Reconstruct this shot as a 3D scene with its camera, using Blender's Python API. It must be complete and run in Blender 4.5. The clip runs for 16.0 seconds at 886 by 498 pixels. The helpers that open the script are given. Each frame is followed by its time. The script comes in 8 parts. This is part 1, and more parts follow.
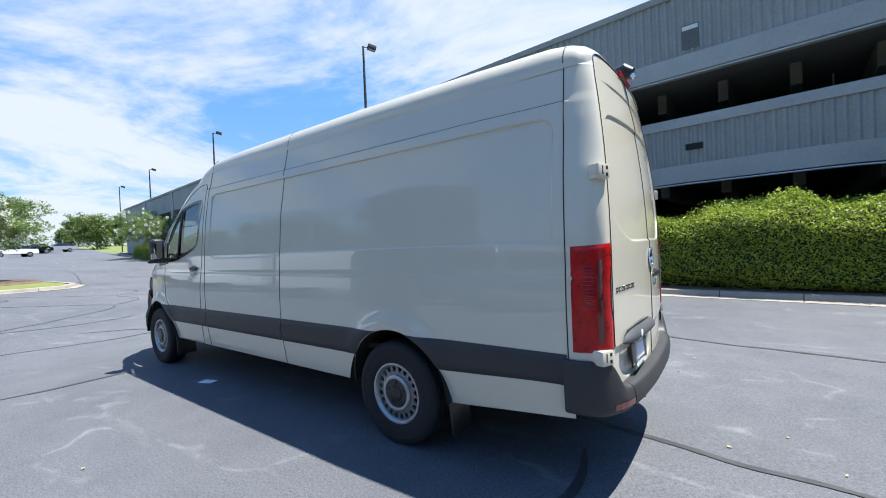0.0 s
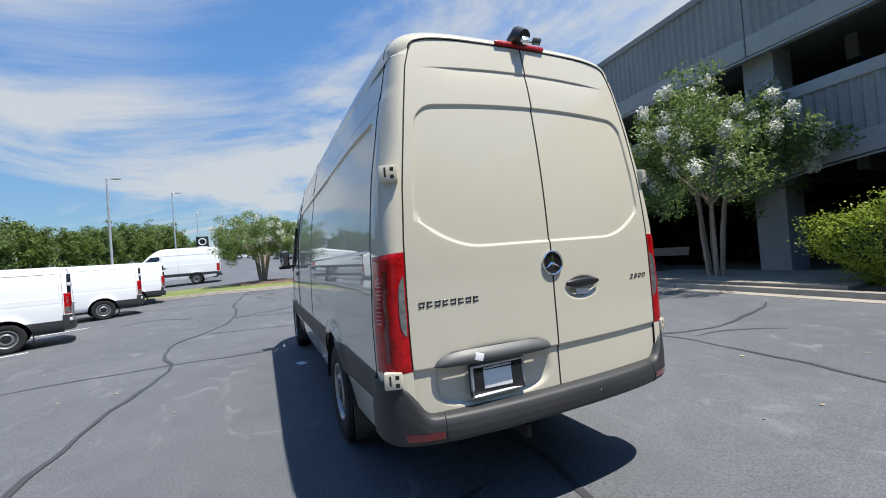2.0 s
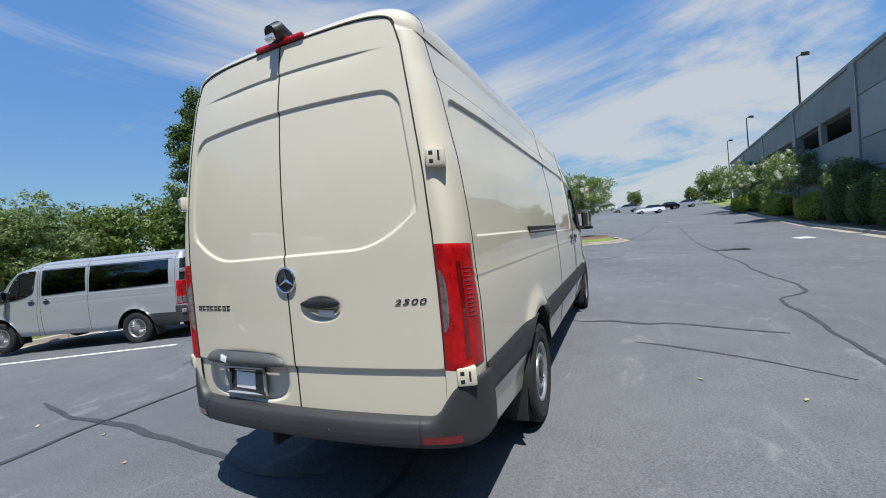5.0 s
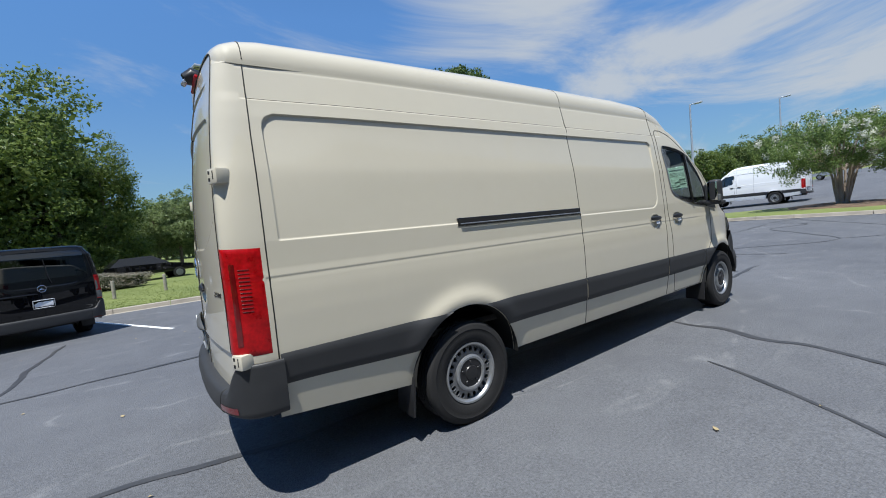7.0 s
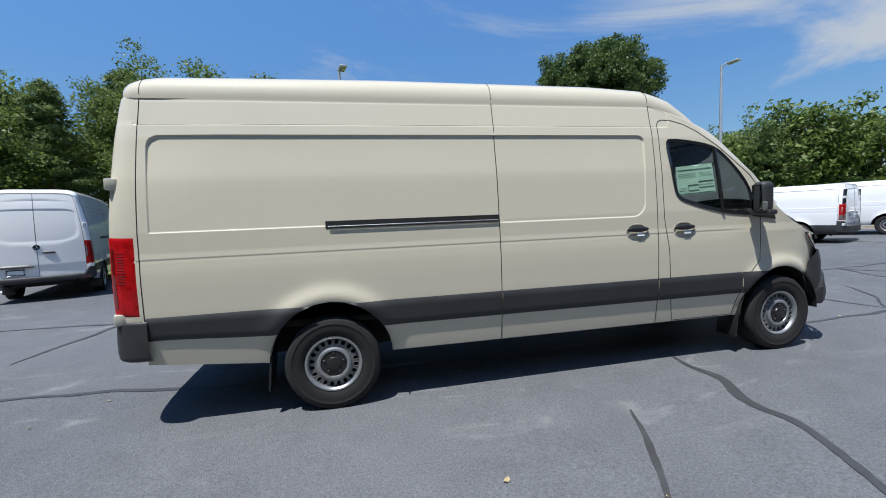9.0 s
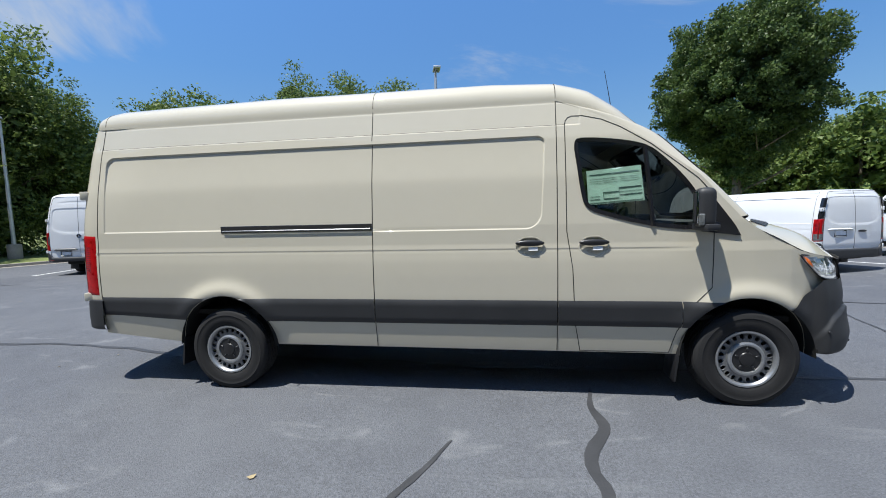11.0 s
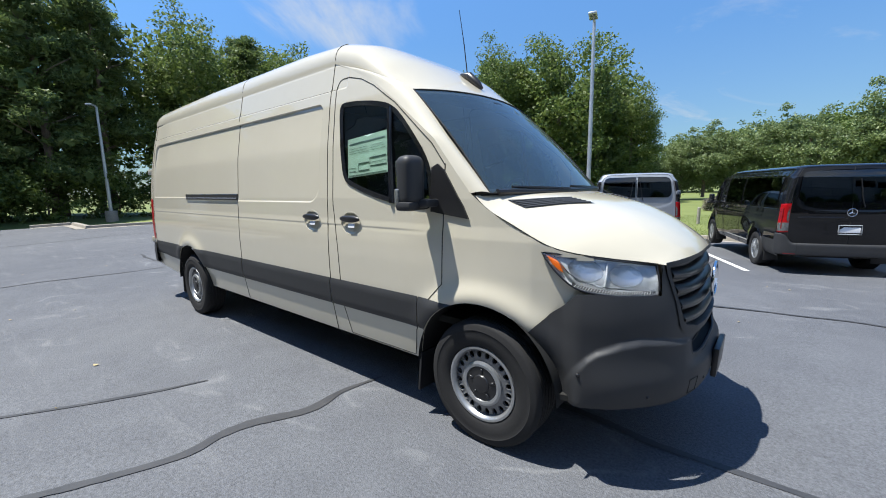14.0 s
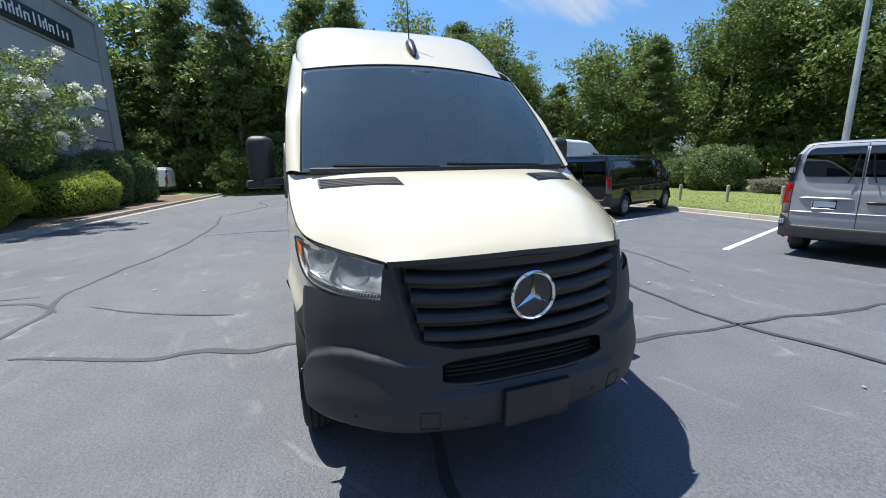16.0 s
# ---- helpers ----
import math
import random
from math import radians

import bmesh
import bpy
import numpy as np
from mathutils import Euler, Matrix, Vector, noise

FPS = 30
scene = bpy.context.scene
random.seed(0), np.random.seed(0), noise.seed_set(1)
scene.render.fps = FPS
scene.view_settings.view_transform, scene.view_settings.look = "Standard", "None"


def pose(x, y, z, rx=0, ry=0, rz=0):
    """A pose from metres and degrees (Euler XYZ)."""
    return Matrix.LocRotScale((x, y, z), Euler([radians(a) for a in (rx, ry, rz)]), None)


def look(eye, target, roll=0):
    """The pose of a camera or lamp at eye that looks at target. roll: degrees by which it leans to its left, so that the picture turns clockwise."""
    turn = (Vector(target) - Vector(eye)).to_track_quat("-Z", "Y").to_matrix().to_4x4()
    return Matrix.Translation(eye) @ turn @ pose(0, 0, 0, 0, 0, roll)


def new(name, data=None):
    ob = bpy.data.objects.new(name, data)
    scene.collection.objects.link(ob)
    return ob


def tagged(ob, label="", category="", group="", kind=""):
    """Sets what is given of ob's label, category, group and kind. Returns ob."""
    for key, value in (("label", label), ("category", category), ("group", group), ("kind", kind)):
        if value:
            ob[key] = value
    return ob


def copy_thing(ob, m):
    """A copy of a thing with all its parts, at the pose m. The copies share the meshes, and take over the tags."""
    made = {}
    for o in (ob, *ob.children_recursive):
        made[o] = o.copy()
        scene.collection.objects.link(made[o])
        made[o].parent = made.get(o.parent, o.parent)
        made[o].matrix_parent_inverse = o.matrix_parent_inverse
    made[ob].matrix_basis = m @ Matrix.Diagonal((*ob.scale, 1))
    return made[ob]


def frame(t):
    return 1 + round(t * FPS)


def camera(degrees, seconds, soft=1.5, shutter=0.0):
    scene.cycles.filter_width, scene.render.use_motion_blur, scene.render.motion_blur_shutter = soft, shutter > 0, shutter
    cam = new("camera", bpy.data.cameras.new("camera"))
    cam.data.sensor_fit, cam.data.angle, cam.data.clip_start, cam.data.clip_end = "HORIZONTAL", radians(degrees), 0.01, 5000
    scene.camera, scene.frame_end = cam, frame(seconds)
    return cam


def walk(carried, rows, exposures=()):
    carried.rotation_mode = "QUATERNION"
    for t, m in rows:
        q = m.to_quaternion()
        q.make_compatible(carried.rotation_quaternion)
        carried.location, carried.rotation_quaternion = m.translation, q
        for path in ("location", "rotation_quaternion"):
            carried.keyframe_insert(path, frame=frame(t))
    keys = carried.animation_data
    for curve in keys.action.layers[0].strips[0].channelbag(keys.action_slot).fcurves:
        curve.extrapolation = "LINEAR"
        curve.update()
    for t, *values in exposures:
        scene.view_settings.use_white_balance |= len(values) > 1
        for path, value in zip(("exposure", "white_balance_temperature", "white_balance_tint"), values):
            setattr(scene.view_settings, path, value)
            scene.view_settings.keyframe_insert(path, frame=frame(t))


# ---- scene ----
cam = camera(95.7, 16.0, 1.0)
PATH = [
    (0, (-2.018, 3.036, 1.425), (-0.842, 1.419, 1.407), -2.5),
    (0.5, (-2.398, 2.729, 1.406), (-1.05, 1.251, 1.422), -3.2),
    (1, (-2.722, 2.313, 1.395), (-1.197, 1.019, 1.428), -4.0),
    (1.5, (-3.045, 1.888, 1.384), (-1.358, 0.815, 1.422), -4.7),
    (2, (-3.274, 1.423, 1.371), (-1.455, 0.593, 1.403), -4.7),
    (2.5, (-3.408, 0.913, 1.39), (-1.492, 0.342, 1.409), -4.4),
    (3, (-3.504, 0.413, 1.388), (-1.526, 0.115, 1.399), -4.1),
    (3.5, (-3.457, -0.096, 1.382), (-1.457, -0.12, 1.379), -4.0),
    (4, (-3.395, -0.616, 1.379), (-1.413, -0.348, 1.369), -4.3),
    (4.5, (-3.283, -1.081, 1.384), (-1.362, -0.523, 1.368), -4.9),
    (4.7, (-3.204, -1.272, 1.407), (-1.317, -0.61, 1.377), -5.1),
    (6.8, (-1.909, -3.079, 1.438), (-0.695, -1.493, 1.327), -5.7),
    (7, (-1.724, -3.195, 1.417), (-0.587, -1.554, 1.299), -5.4),
    (7.5, (-1.254, -3.505, 1.425), (-0.312, -1.746, 1.294), -4.9),
    (8, (-0.8, -3.824, 1.454), (-0.044, -1.979, 1.298), -3.9),
    (8.5, (-0.266, -4.012, 1.453), (0.304, -2.102, 1.293), -3.2),
    (10.8, (2.246, -4.225, 1.492), (2.022, -2.244, 1.33), -0.9),
    (11, (2.494, -4.177, 1.519), (2.198, -2.207, 1.347), -1.4),
    (11.5, (3.077, -4.032, 1.5), (2.625, -2.093, 1.311), -1.3),
    (12, (3.62, -3.845, 1.507), (3.01, -1.952, 1.3), -1.4),
    (12.5, (4.137, -3.588, 1.508), (3.363, -1.756, 1.296), -1.3),
    (13, (4.61, -3.332, 1.521), (3.67, -1.582, 1.288), -1.3),
    (13.5, (5.059, -3.02, 1.499), (3.957, -1.371, 1.235), -1.2),
    (14, (5.533, -2.702, 1.482), (4.266, -1.183, 1.18), -1.0),
    (14.5, (5.912, -2.288, 1.467), (4.488, -0.926, 1.124), -0.9),
    (15, (6.219, -1.786, 1.456), (4.64, -0.616, 1.084), -0.8),
    (15.5, (6.484, -1.331, 1.453), (4.758, -0.399, 1.061), -0.9),
    (16, (6.632, -0.859, 1.46), (4.785, -0.204, 1.06), -1.2),
]
EXPOSURES = [(0.0, 1.16), (1.0, 0.85), (2.0, 0.66), (3.5, 0.64), (7.0, 0.43), (8.5, 0.45), (11.3, 0.55), (13.0, 0.72), (15.0, 0.80), (16.0, 0.82)]
walk(cam, [(t, look(eye, target, roll)) for t, eye, target, roll in PATH], [(t, e, 6420 - 15 * min(t, 8) + (230 if 1 <= t < 4 or t >= 15 else 0), 8) for t, e in EXPOSURES])

# ---- light: a high summer sun and a sky with thin bright cloud ----
SUN_WAY = Vector((0.295, 0.238, -1.0)).normalized()
sun_data = bpy.data.lights.new("sun", "SUN")
sun_data.energy, sun_data.angle, sun_data.color = 5.0, radians(0.53), (1.0, 0.965, 0.90)
sun = new("sun", sun_data)
sun.matrix_world = Matrix.Translation((0, 0, 40)) @ SUN_WAY.to_track_quat("-Z", "Y").to_matrix().to_4x4()

world = bpy.data.worlds.new("world")
scene.world = world
world.use_nodes = True
wn, wl = world.node_tree.nodes, world.node_tree.links
wn.clear()
sky = wn.new("ShaderNodeTexSky")
sky.sky_type, sky.sun_disc = "NISHITA", False
sky.sun_elevation = math.asin(-SUN_WAY.z)
sky.sun_rotation = math.atan2(-SUN_WAY.x, -SUN_WAY.y)
sky.altitude, sky.air_density, sky.dust_density, sky.ozone_density = 200, 1.25, 0.15, 3.4
tc = wn.new("ShaderNodeTexCoord")
sep = wn.new("ShaderNodeSeparateXYZ")
wl.new(tc.outputs["Generated"], sep.inputs[0])


def wmath(op, a, b=None, clamp=False):
    n = wn.new("ShaderNodeMath")
    n.operation, n.use_clamp = op, clamp
    for i, v in enumerate((a, b)):
        if v is None:
            continue
        if isinstance(v, (int, float)):
            n.inputs[i].default_value = v
        else:
            wl.new(v, n.inputs[i])
    return n.outputs[0]


# the cloud layer: a flat sheet high up, seen in perspective
lift = wmath("ADD", wmath("MAXIMUM", sep.outputs[2], 0.0), 0.12)
flat = wn.new("ShaderNodeCombineXYZ")
wl.new(wmath("DIVIDE", sep.outputs[0], lift), flat.inputs[0])
wl.new(wmath("DIVIDE", sep.outputs[1], lift), flat.inputs[1])
big = wn.new("ShaderNodeTexNoise")
big.inputs["Scale"].default_value, big.inputs["Detail"].default_value = 0.55, 7.0
big.inputs["Roughness"].default_value, big.inputs["Distortion"].default_value = 0.64, 0.9
wl.new(flat.outputs[0], big.inputs["Vector"])
# more cloud ahead of the van than behind it
ahead = wmath("MULTIPLY", wmath("ADD", wmath("MULTIPLY", sep.outputs[0], 0.9), wmath("MULTIPLY", sep.outputs[1], -0.35)), 0.125)
fsep = wn.new("ShaderNodeSeparateXYZ")
wl.new(flat.outputs[0], fsep.inputs[0])


def bank(cx, cy, r, gain):
    """A bank of thicker cloud about a place of the layer."""
    dx, dy = wmath("SUBTRACT", fsep.outputs[0], cx), wmath("SUBTRACT", fsep.outputs[1], cy)
    d2 = wmath("ADD", wmath("MULTIPLY", dx, dx), wmath("MULTIPLY", dy, dy))
    return wmath("MULTIPLY", wmath("SUBTRACT", 1.0, wmath("DIVIDE", d2, r * r), True), gain)


banks = wmath("ADD", wmath("ADD", bank(-1.50, 1.30, 0.55, 0.22), bank(0.15, 3.4, 1.1, 0.06)), wmath("ADD", bank(1.85, 0.75, 0.8, 0.12), bank(1.1, 1.15, 0.5, 0.14)))
cover = wmath("ADD", wmath("ADD", big.outputs["Fac"], ahead), banks)
ramp = wn.new("ShaderNodeMapRange")
ramp.inputs["From Min"].default_value, ramp.inputs["From Max"].default_value = 0.50, 0.72
ramp.interpolation_type = "SMOOTHSTEP"
wl.new(cover, ramp.inputs["Value"])
haze = wmath("SUBTRACT", 1.0, wmath("MULTIPLY", sep.outputs[2], 3.2, True), True)
mask = wmath("MAXIMUM", wmath("MULTIPLY", ramp.outputs[0], 0.9), wmath("MULTIPLY", haze, 0.15))
tint = wn.new("ShaderNodeMix")
tint.data_type = "RGBA"
tint.inputs["B"].default_value = (4.6, 4.85, 5.2, 1)
wl.new(mask, tint.inputs["Factor"])
# the blue deepens a little towards the horizon's haze
deep = wn.new("ShaderNodeMapRange")
deep.inputs["From Max"].default_value = 0.45
deep.inputs["To Min"].default_value, deep.inputs["To Max"].default_value = 0.50, 1.0
wl.new(sep.outputs[2], deep.inputs["Value"])
blue = wn.new("ShaderNodeVectorMath")
blue.operation = "MULTIPLY"
blue.inputs[1].default_value = (0.73, 1.02, 1.30)
wl.new(sky.outputs[0], blue.inputs[0])
dim = wn.new("ShaderNodeVectorMath")
dim.operation = "SCALE"
wl.new(blue.outputs[0], dim.inputs[0])
wl.new(deep.outputs[0], dim.inputs["Scale"])
wl.new(dim.outputs[0], tint.inputs["A"])
back = wn.new("ShaderNodeBackground")
back.inputs["Strength"].default_value = 0.088
wl.new(tint.outputs["Result"], back.inputs["Color"])
wout = wn.new("ShaderNodeOutputWorld")
wl.new(back.outputs[0], wout.inputs[0])

# ---- materials ----
def mat_new(name):
    m = bpy.data.materials.new(name)
    m.use_nodes = True
    nt = m.node_tree
    return m, nt.nodes, nt.links, nt.nodes["Principled BSDF"]


def noise_node(nodes, links, scale, detail=4.0, rough=0.55, coord="Object", vec=None):
    n = nodes.new("ShaderNodeTexNoise")
    n.inputs["Scale"].default_value, n.inputs["Detail"].default_value = scale, detail
    n.inputs["Roughness"].default_value = rough
    if vec is None:
        t = nodes.new("ShaderNodeTexCoord")
        vec = t.outputs[coord]
    links.new(vec, n.inputs["Vector"])
    return n


def ramp_node(nodes, links, fac, stops):
    r = nodes.new("ShaderNodeValToRGB")
    while len(r.color_ramp.elements) < len(stops):
        r.color_ramp.elements.new(0.5)
    for e, (p, c) in zip(r.color_ramp.elements, stops):
        e.position, e.color = p, (*c, 1)
    links.new(fac, r.inputs["Fac"])
    return r


def surface(name, dark, light, rough=0.6, scale=8.0, fine=60.0, bump=0.1, metallic=0.0, coat=0.0, rough_var=0.1, bump_dist=0.01, coat_rough=0.04, spec=0.5):
    """A surface of two mixed tones, with coarse and fine variation, and fine relief."""
    m, nodes, links, bsdf = mat_new(name)
    a = noise_node(nodes, links, scale)
    b = noise_node(nodes, links, fine, 3.0)
    mix = nodes.new("ShaderNodeMath")
    mix.operation = "MULTIPLY_ADD"
    links.new(b.outputs["Fac"], mix.inputs[0])
    mix.inputs[1].default_value = 0.4
    half = nodes.new("ShaderNodeMath")
    half.operation = "MULTIPLY"
    half.inputs[1].default_value = 0.6
    links.new(a.outputs["Fac"], half.inputs[0])
    links.new(half.outputs[0], mix.inputs[2])
    ramp = ramp_node(nodes, links, mix.outputs[0], [(0.3, dark), (0.7, light)])
    links.new(ramp.outputs[0], bsdf.inputs["Base Color"])
    rr = nodes.new("ShaderNodeMapRange")
    rr.inputs["To Min"].default_value, rr.inputs["To Max"].default_value = rough - rough_var, rough + rough_var
    links.new(a.outputs["Fac"], rr.inputs["Value"])
    links.new(rr.outputs[0], bsdf.inputs["Roughness"])
    bsdf.inputs["Metallic"].default_value = metallic
    bsdf.inputs["Coat Weight"].default_value, bsdf.inputs["Coat Roughness"].default_value = coat, coat_rough
    bsdf.inputs["Specular IOR Level"].default_value = spec
    if bump:
        bp = nodes.new("ShaderNodeBump")
        bp.inputs["Strength"].default_value, bp.inputs["Distance"].default_value = bump, bump_dist
        links.new(b.outputs["Fac"], bp.inputs["Height"])
        links.new(bp.outputs[0], bsdf.inputs["Normal"])
    return m


def paint(name, col, rough=0.45, coat=1.0, metal=0.0):
    d = tuple(c * 0.96 for c in col)
    return surface(name, d, col, rough, 1.3, 9.0, 0.0, metal, coat, 0.03, coat_rough=0.012, spec=0.08)


def glass(name, tint, clear, dust_haze=0.0):
    """A tinted pane: part of the light goes through, the rest is mirrored at the surface."""
    m, nodes, links, bsdf = mat_new(name)
    nodes.remove(bsdf)
    tr = nodes.new("ShaderNodeBsdfTransparent")
    tr.inputs["Color"].default_value = (*tuple(c * clear for c in tint), 1)
    gl = nodes.new("ShaderNodeBsdfGlossy")
    gl.inputs["Roughness"].default_value = 0.01
    gl.inputs["Color"].default_value = (0.92, 0.96, 1.0, 1)
    fr = nodes.new("ShaderNodeFresnel")
    fr.inputs["IOR"].default_value = 1.9
    mx = nodes.new("ShaderNodeMixShader")
    links.new(fr.outputs[0], mx.inputs[0])
    links.new(tr.outputs[0], mx.inputs[1])
    links.new(gl.outputs[0], mx.inputs[2])
    out = mx.outputs[0]
    if dust_haze:
        df = nodes.new("ShaderNodeBsdfDiffuse")
        # film of dust, with the pane's bluish sky haze put into its colour
        df.inputs["Color"].default_value = (0.40, 0.58, 0.64, 1)
        cloudy = noise_node(nodes, links, 3.0)
        film = nodes.new("ShaderNodeMapRange")
        film.inputs["To Min"].default_value, film.inputs["To Max"].default_value = dust_haze * 0.5, dust_haze * 1.5
        links.new(cloudy.outputs["Fac"], film.inputs["Value"])
        m2 = nodes.new("ShaderNodeMixShader")
        links.new(film.outputs[0], m2.inputs[0])
        links.new(out, m2.inputs[1])
        links.new(df.outputs[0], m2.inputs[2])
        out = m2.outputs[0]
    links.new(out, nodes["Material Output"].inputs["Surface"])
    return m


def leaf_mat(name, dark, light, trans=0.35):
    m, nodes, links, bsdf = mat_new(name)
    geo = nodes.new("ShaderNodeNewGeometry")
    big = noise_node(nodes, links, 0.9, 2.0)
    add = nodes.new("ShaderNodeMath")
    add.operation = "MULTIPLY_ADD"
    add.inputs[1].default_value = 0.65
    sub = nodes.new("ShaderNodeMath")
    sub.operation = "MULTIPLY"
    sub.inputs[1].default_value = 0.45
    links.new(big.outputs["Fac"], sub.inputs[0])
    links.new(geo.outputs["Random Per Island"], add.inputs[0])
    links.new(sub.outputs[0], add.inputs[2])
    ramp = ramp_node(nodes, links, add.outputs[0], [(0.15, dark), (0.85, light)])
    links.new(ramp.outputs[0], bsdf.inputs["Base Color"])
    bsdf.inputs["Roughness"].default_value = 0.5
    bsdf.inputs["Specular IOR Level"].default_value = 0.35
    tl = nodes.new("ShaderNodeBsdfTranslucent")
    links.new(ramp.outputs[0], tl.inputs["Color"])
    mx = nodes.new("ShaderNodeMixShader")
    mx.inputs[0].default_value = trans
    links.new(bsdf.outputs[0], mx.inputs[1])
    links.new(tl.outputs[0], mx.inputs[2])
    links.new(mx.outputs[0], nodes["Material Output"].inputs["Surface"])
    return m


def asphalt_mat():
    m, nodes, links, bsdf = mat_new("asphalt")
    t = nodes.new("ShaderNodeTexCoord")
    o = t.outputs["Object"]
    broad = noise_node(nodes, links, 0.22, 5.0, 0.6, vec=o)
    mid = noise_node(nodes, links, 2.4, 5.0, 0.6, vec=o)
    stone = nodes.new("ShaderNodeTexVoronoi")
    stone.inputs["Scale"].default_value = 130.0
    links.new(o, stone.inputs["Vector"])
    grit = noise_node(nodes, links, 62.0, 4.0, 0.85, vec=o)
    # faint pale scuffs, drawn out along the lanes
    stretch = nodes.new("ShaderNodeMapping")
    stretch.inputs["Scale"].default_value = (0.35, 2.2, 1.0)
    stretch.inputs["Rotation"].default_value = (0, 0, 0.25)
    links.new(o, stretch.inputs["Vector"])
    scuff = noise_node(nodes, links, 1.6, 8.0, 0.62, vec=stretch.outputs[0])
    tone = ramp_node(nodes, links, broad.outputs["Fac"], [(0.3, (0.090, 0.095, 0.108)), (0.7, (0.126, 0.131, 0.143))])
    g1 = nodes.new("ShaderNodeMix")
    g1.data_type, g1.blend_type = "RGBA", "MULTIPLY"
    g1.inputs["Factor"].default_value = 0.75
    gr = ramp_node(nodes, links, grit.outputs["Fac"], [(0.30, (0.35, 0.35, 0.35)), (0.70, (1.65, 1.65, 1.65))])
    links.new(tone.outputs[0], g1.inputs["A"])
    links.new(gr.outputs[0], g1.inputs["B"])
    g2 = nodes.new("ShaderNodeMix")
    g2.data_type, g2.blend_type = "RGBA", "MULTIPLY"
    g2.inputs["Factor"].default_value = 0.55
    mr = ramp_node(nodes, links, mid.outputs["Fac"], [(0.3, (0.82, 0.82, 0.83)), (0.7, (1.12, 1.12, 1.11))])
    links.new(g1.outputs["Result"], g2.inputs["A"])
    links.new(mr.outputs[0], g2.inputs["B"])
    g3 = nodes.new("ShaderNodeMix")
    g3.data_type = "RGBA"
    sc = nodes.new("ShaderNodeMapRange")
    sc.inputs["From Min"].default_value, sc.inputs["From Max"].default_value = 0.60, 0.78
    sc.inputs["To Max"].default_value = 0.42
    links.new(scuff.outputs["Fac"], sc.inputs["Value"])
    links.new(sc.outputs[0], g3.inputs["Factor"])
    links.new(g2.outputs["Result"], g3.inputs["A"])
    g3.inputs["B"].default_value = (0.24, 0.245, 0.25, 1)
    # thin wandering scrapes: where a slow noise crosses its middle, broken up by another
    warpn = nodes.new("ShaderNodeMapping")
    warpn.inputs["Scale"].default_value = (0.55, 1.0, 1.0)
    warpn.inputs["Rotation"].default_value = (0, 0, 0.9)
    links.new(o, warpn.inputs["Vector"])
    wander = noise_node(nodes, links, 0.55, 3.5, 0.5, vec=warpn.outputs[0])
    off = nodes.new("ShaderNodeMath")
    off.operation = "SUBTRACT"
    off.inputs[1].default_value = 0.5
    links.new(wander.outputs["Fac"], off.inputs[0])
    dist = nodes.new("ShaderNodeMath")
    dist.operation = "ABSOLUTE"
    links.new(off.outputs[0], dist.inputs[0])
    thin = nodes.new("ShaderNodeMapRange")
    thin.inputs["From Max"].default_value = 0.010
    thin.inputs["To Min"].default_value, thin.inputs["To Max"].default_value = 0.42, 0.0
    links.new(dist.outputs[0], thin.inputs["Value"])
    broken = nodes.new("ShaderNodeMapRange")
    broken.inputs["From Min"].default_value, broken.inputs["From Max"].default_value = 0.46, 0.66
    links.new(mid.outputs["Fac"], broken.inputs["Value"])
    scr = nodes.new("ShaderNodeMath")
    scr.operation = "MULTIPLY"
    links.new(thin.outputs[0], scr.inputs[0])
    links.new(broken.outputs[0], scr.inputs[1])
    g4 = nodes.new("ShaderNodeMix")
    g4.data_type = "RGBA"
    links.new(scr.outputs[0], g4.inputs["Factor"])
    links.new(g3.outputs["Result"], g4.inputs["A"])
    g4.inputs["B"].default_value = (0.27, 0.275, 0.28, 1)
    links.new(g4.outputs["Result"], bsdf.inputs["Base Color"])
    bsdf.inputs["Roughness"].default_value = 0.72
    bsdf.inputs["Specular IOR Level"].default_value = 0.3
    bp = nodes.new("ShaderNodeBump")
    bp.inputs["Strength"].default_value, bp.inputs["Distance"].default_value = 0.8, 0.005
    links.new(stone.outputs["Distance"], bp.inputs["Height"])
    links.new(bp.outputs[0], bsdf.inputs["Normal"])
    return m


ASPHALT = asphalt_mat()
TAR = surface("crack_sealer", (0.030, 0.031, 0.034), (0.055, 0.056, 0.06), 0.55, 6, 90, 0.3, bump_dist=0.004)
LINE_PAINT = surface("line_paint", (0.62, 0.63, 0.63), (0.82, 0.82, 0.80), 0.6, 5, 80, 0.2, bump_dist=0.003)
GRASS_SOIL = surface("lawn", (0.095, 0.125, 0.028), (0.19, 0.22, 0.065), 0.9, 0.35, 14, 0.6, bump_dist=0.03)
MULCH = surface("mulch", (0.07, 0.045, 0.03), (0.19, 0.13, 0.085), 0.95, 3, 40, 0.8, bump_dist=0.03)
KERB = surface("kerb_concrete", (0.21, 0.19, 0.16), (0.36, 0.325, 0.275), 0.85, 2.2, 40, 0.3)
CONCRETE = surface("garage_concrete", (0.23, 0.237, 0.232), (0.34, 0.347, 0.336), 0.85, 0.45, 12, 0.25, bump_dist=0.01)
CONCRETE_PALE = surface("garage_concrete_pale", (0.30, 0.307, 0.30), (0.42, 0.427, 0.415), 0.85, 0.6, 14, 0.2, bump_dist=0.01)
# darker copy of the concrete: shade inside the garage put into its colour
CONCRETE_SHADE = surface("garage_concrete_shade", (0.10, 0.105, 0.105), (0.17, 0.175, 0.17), 0.9, 0.7, 14, 0.2)
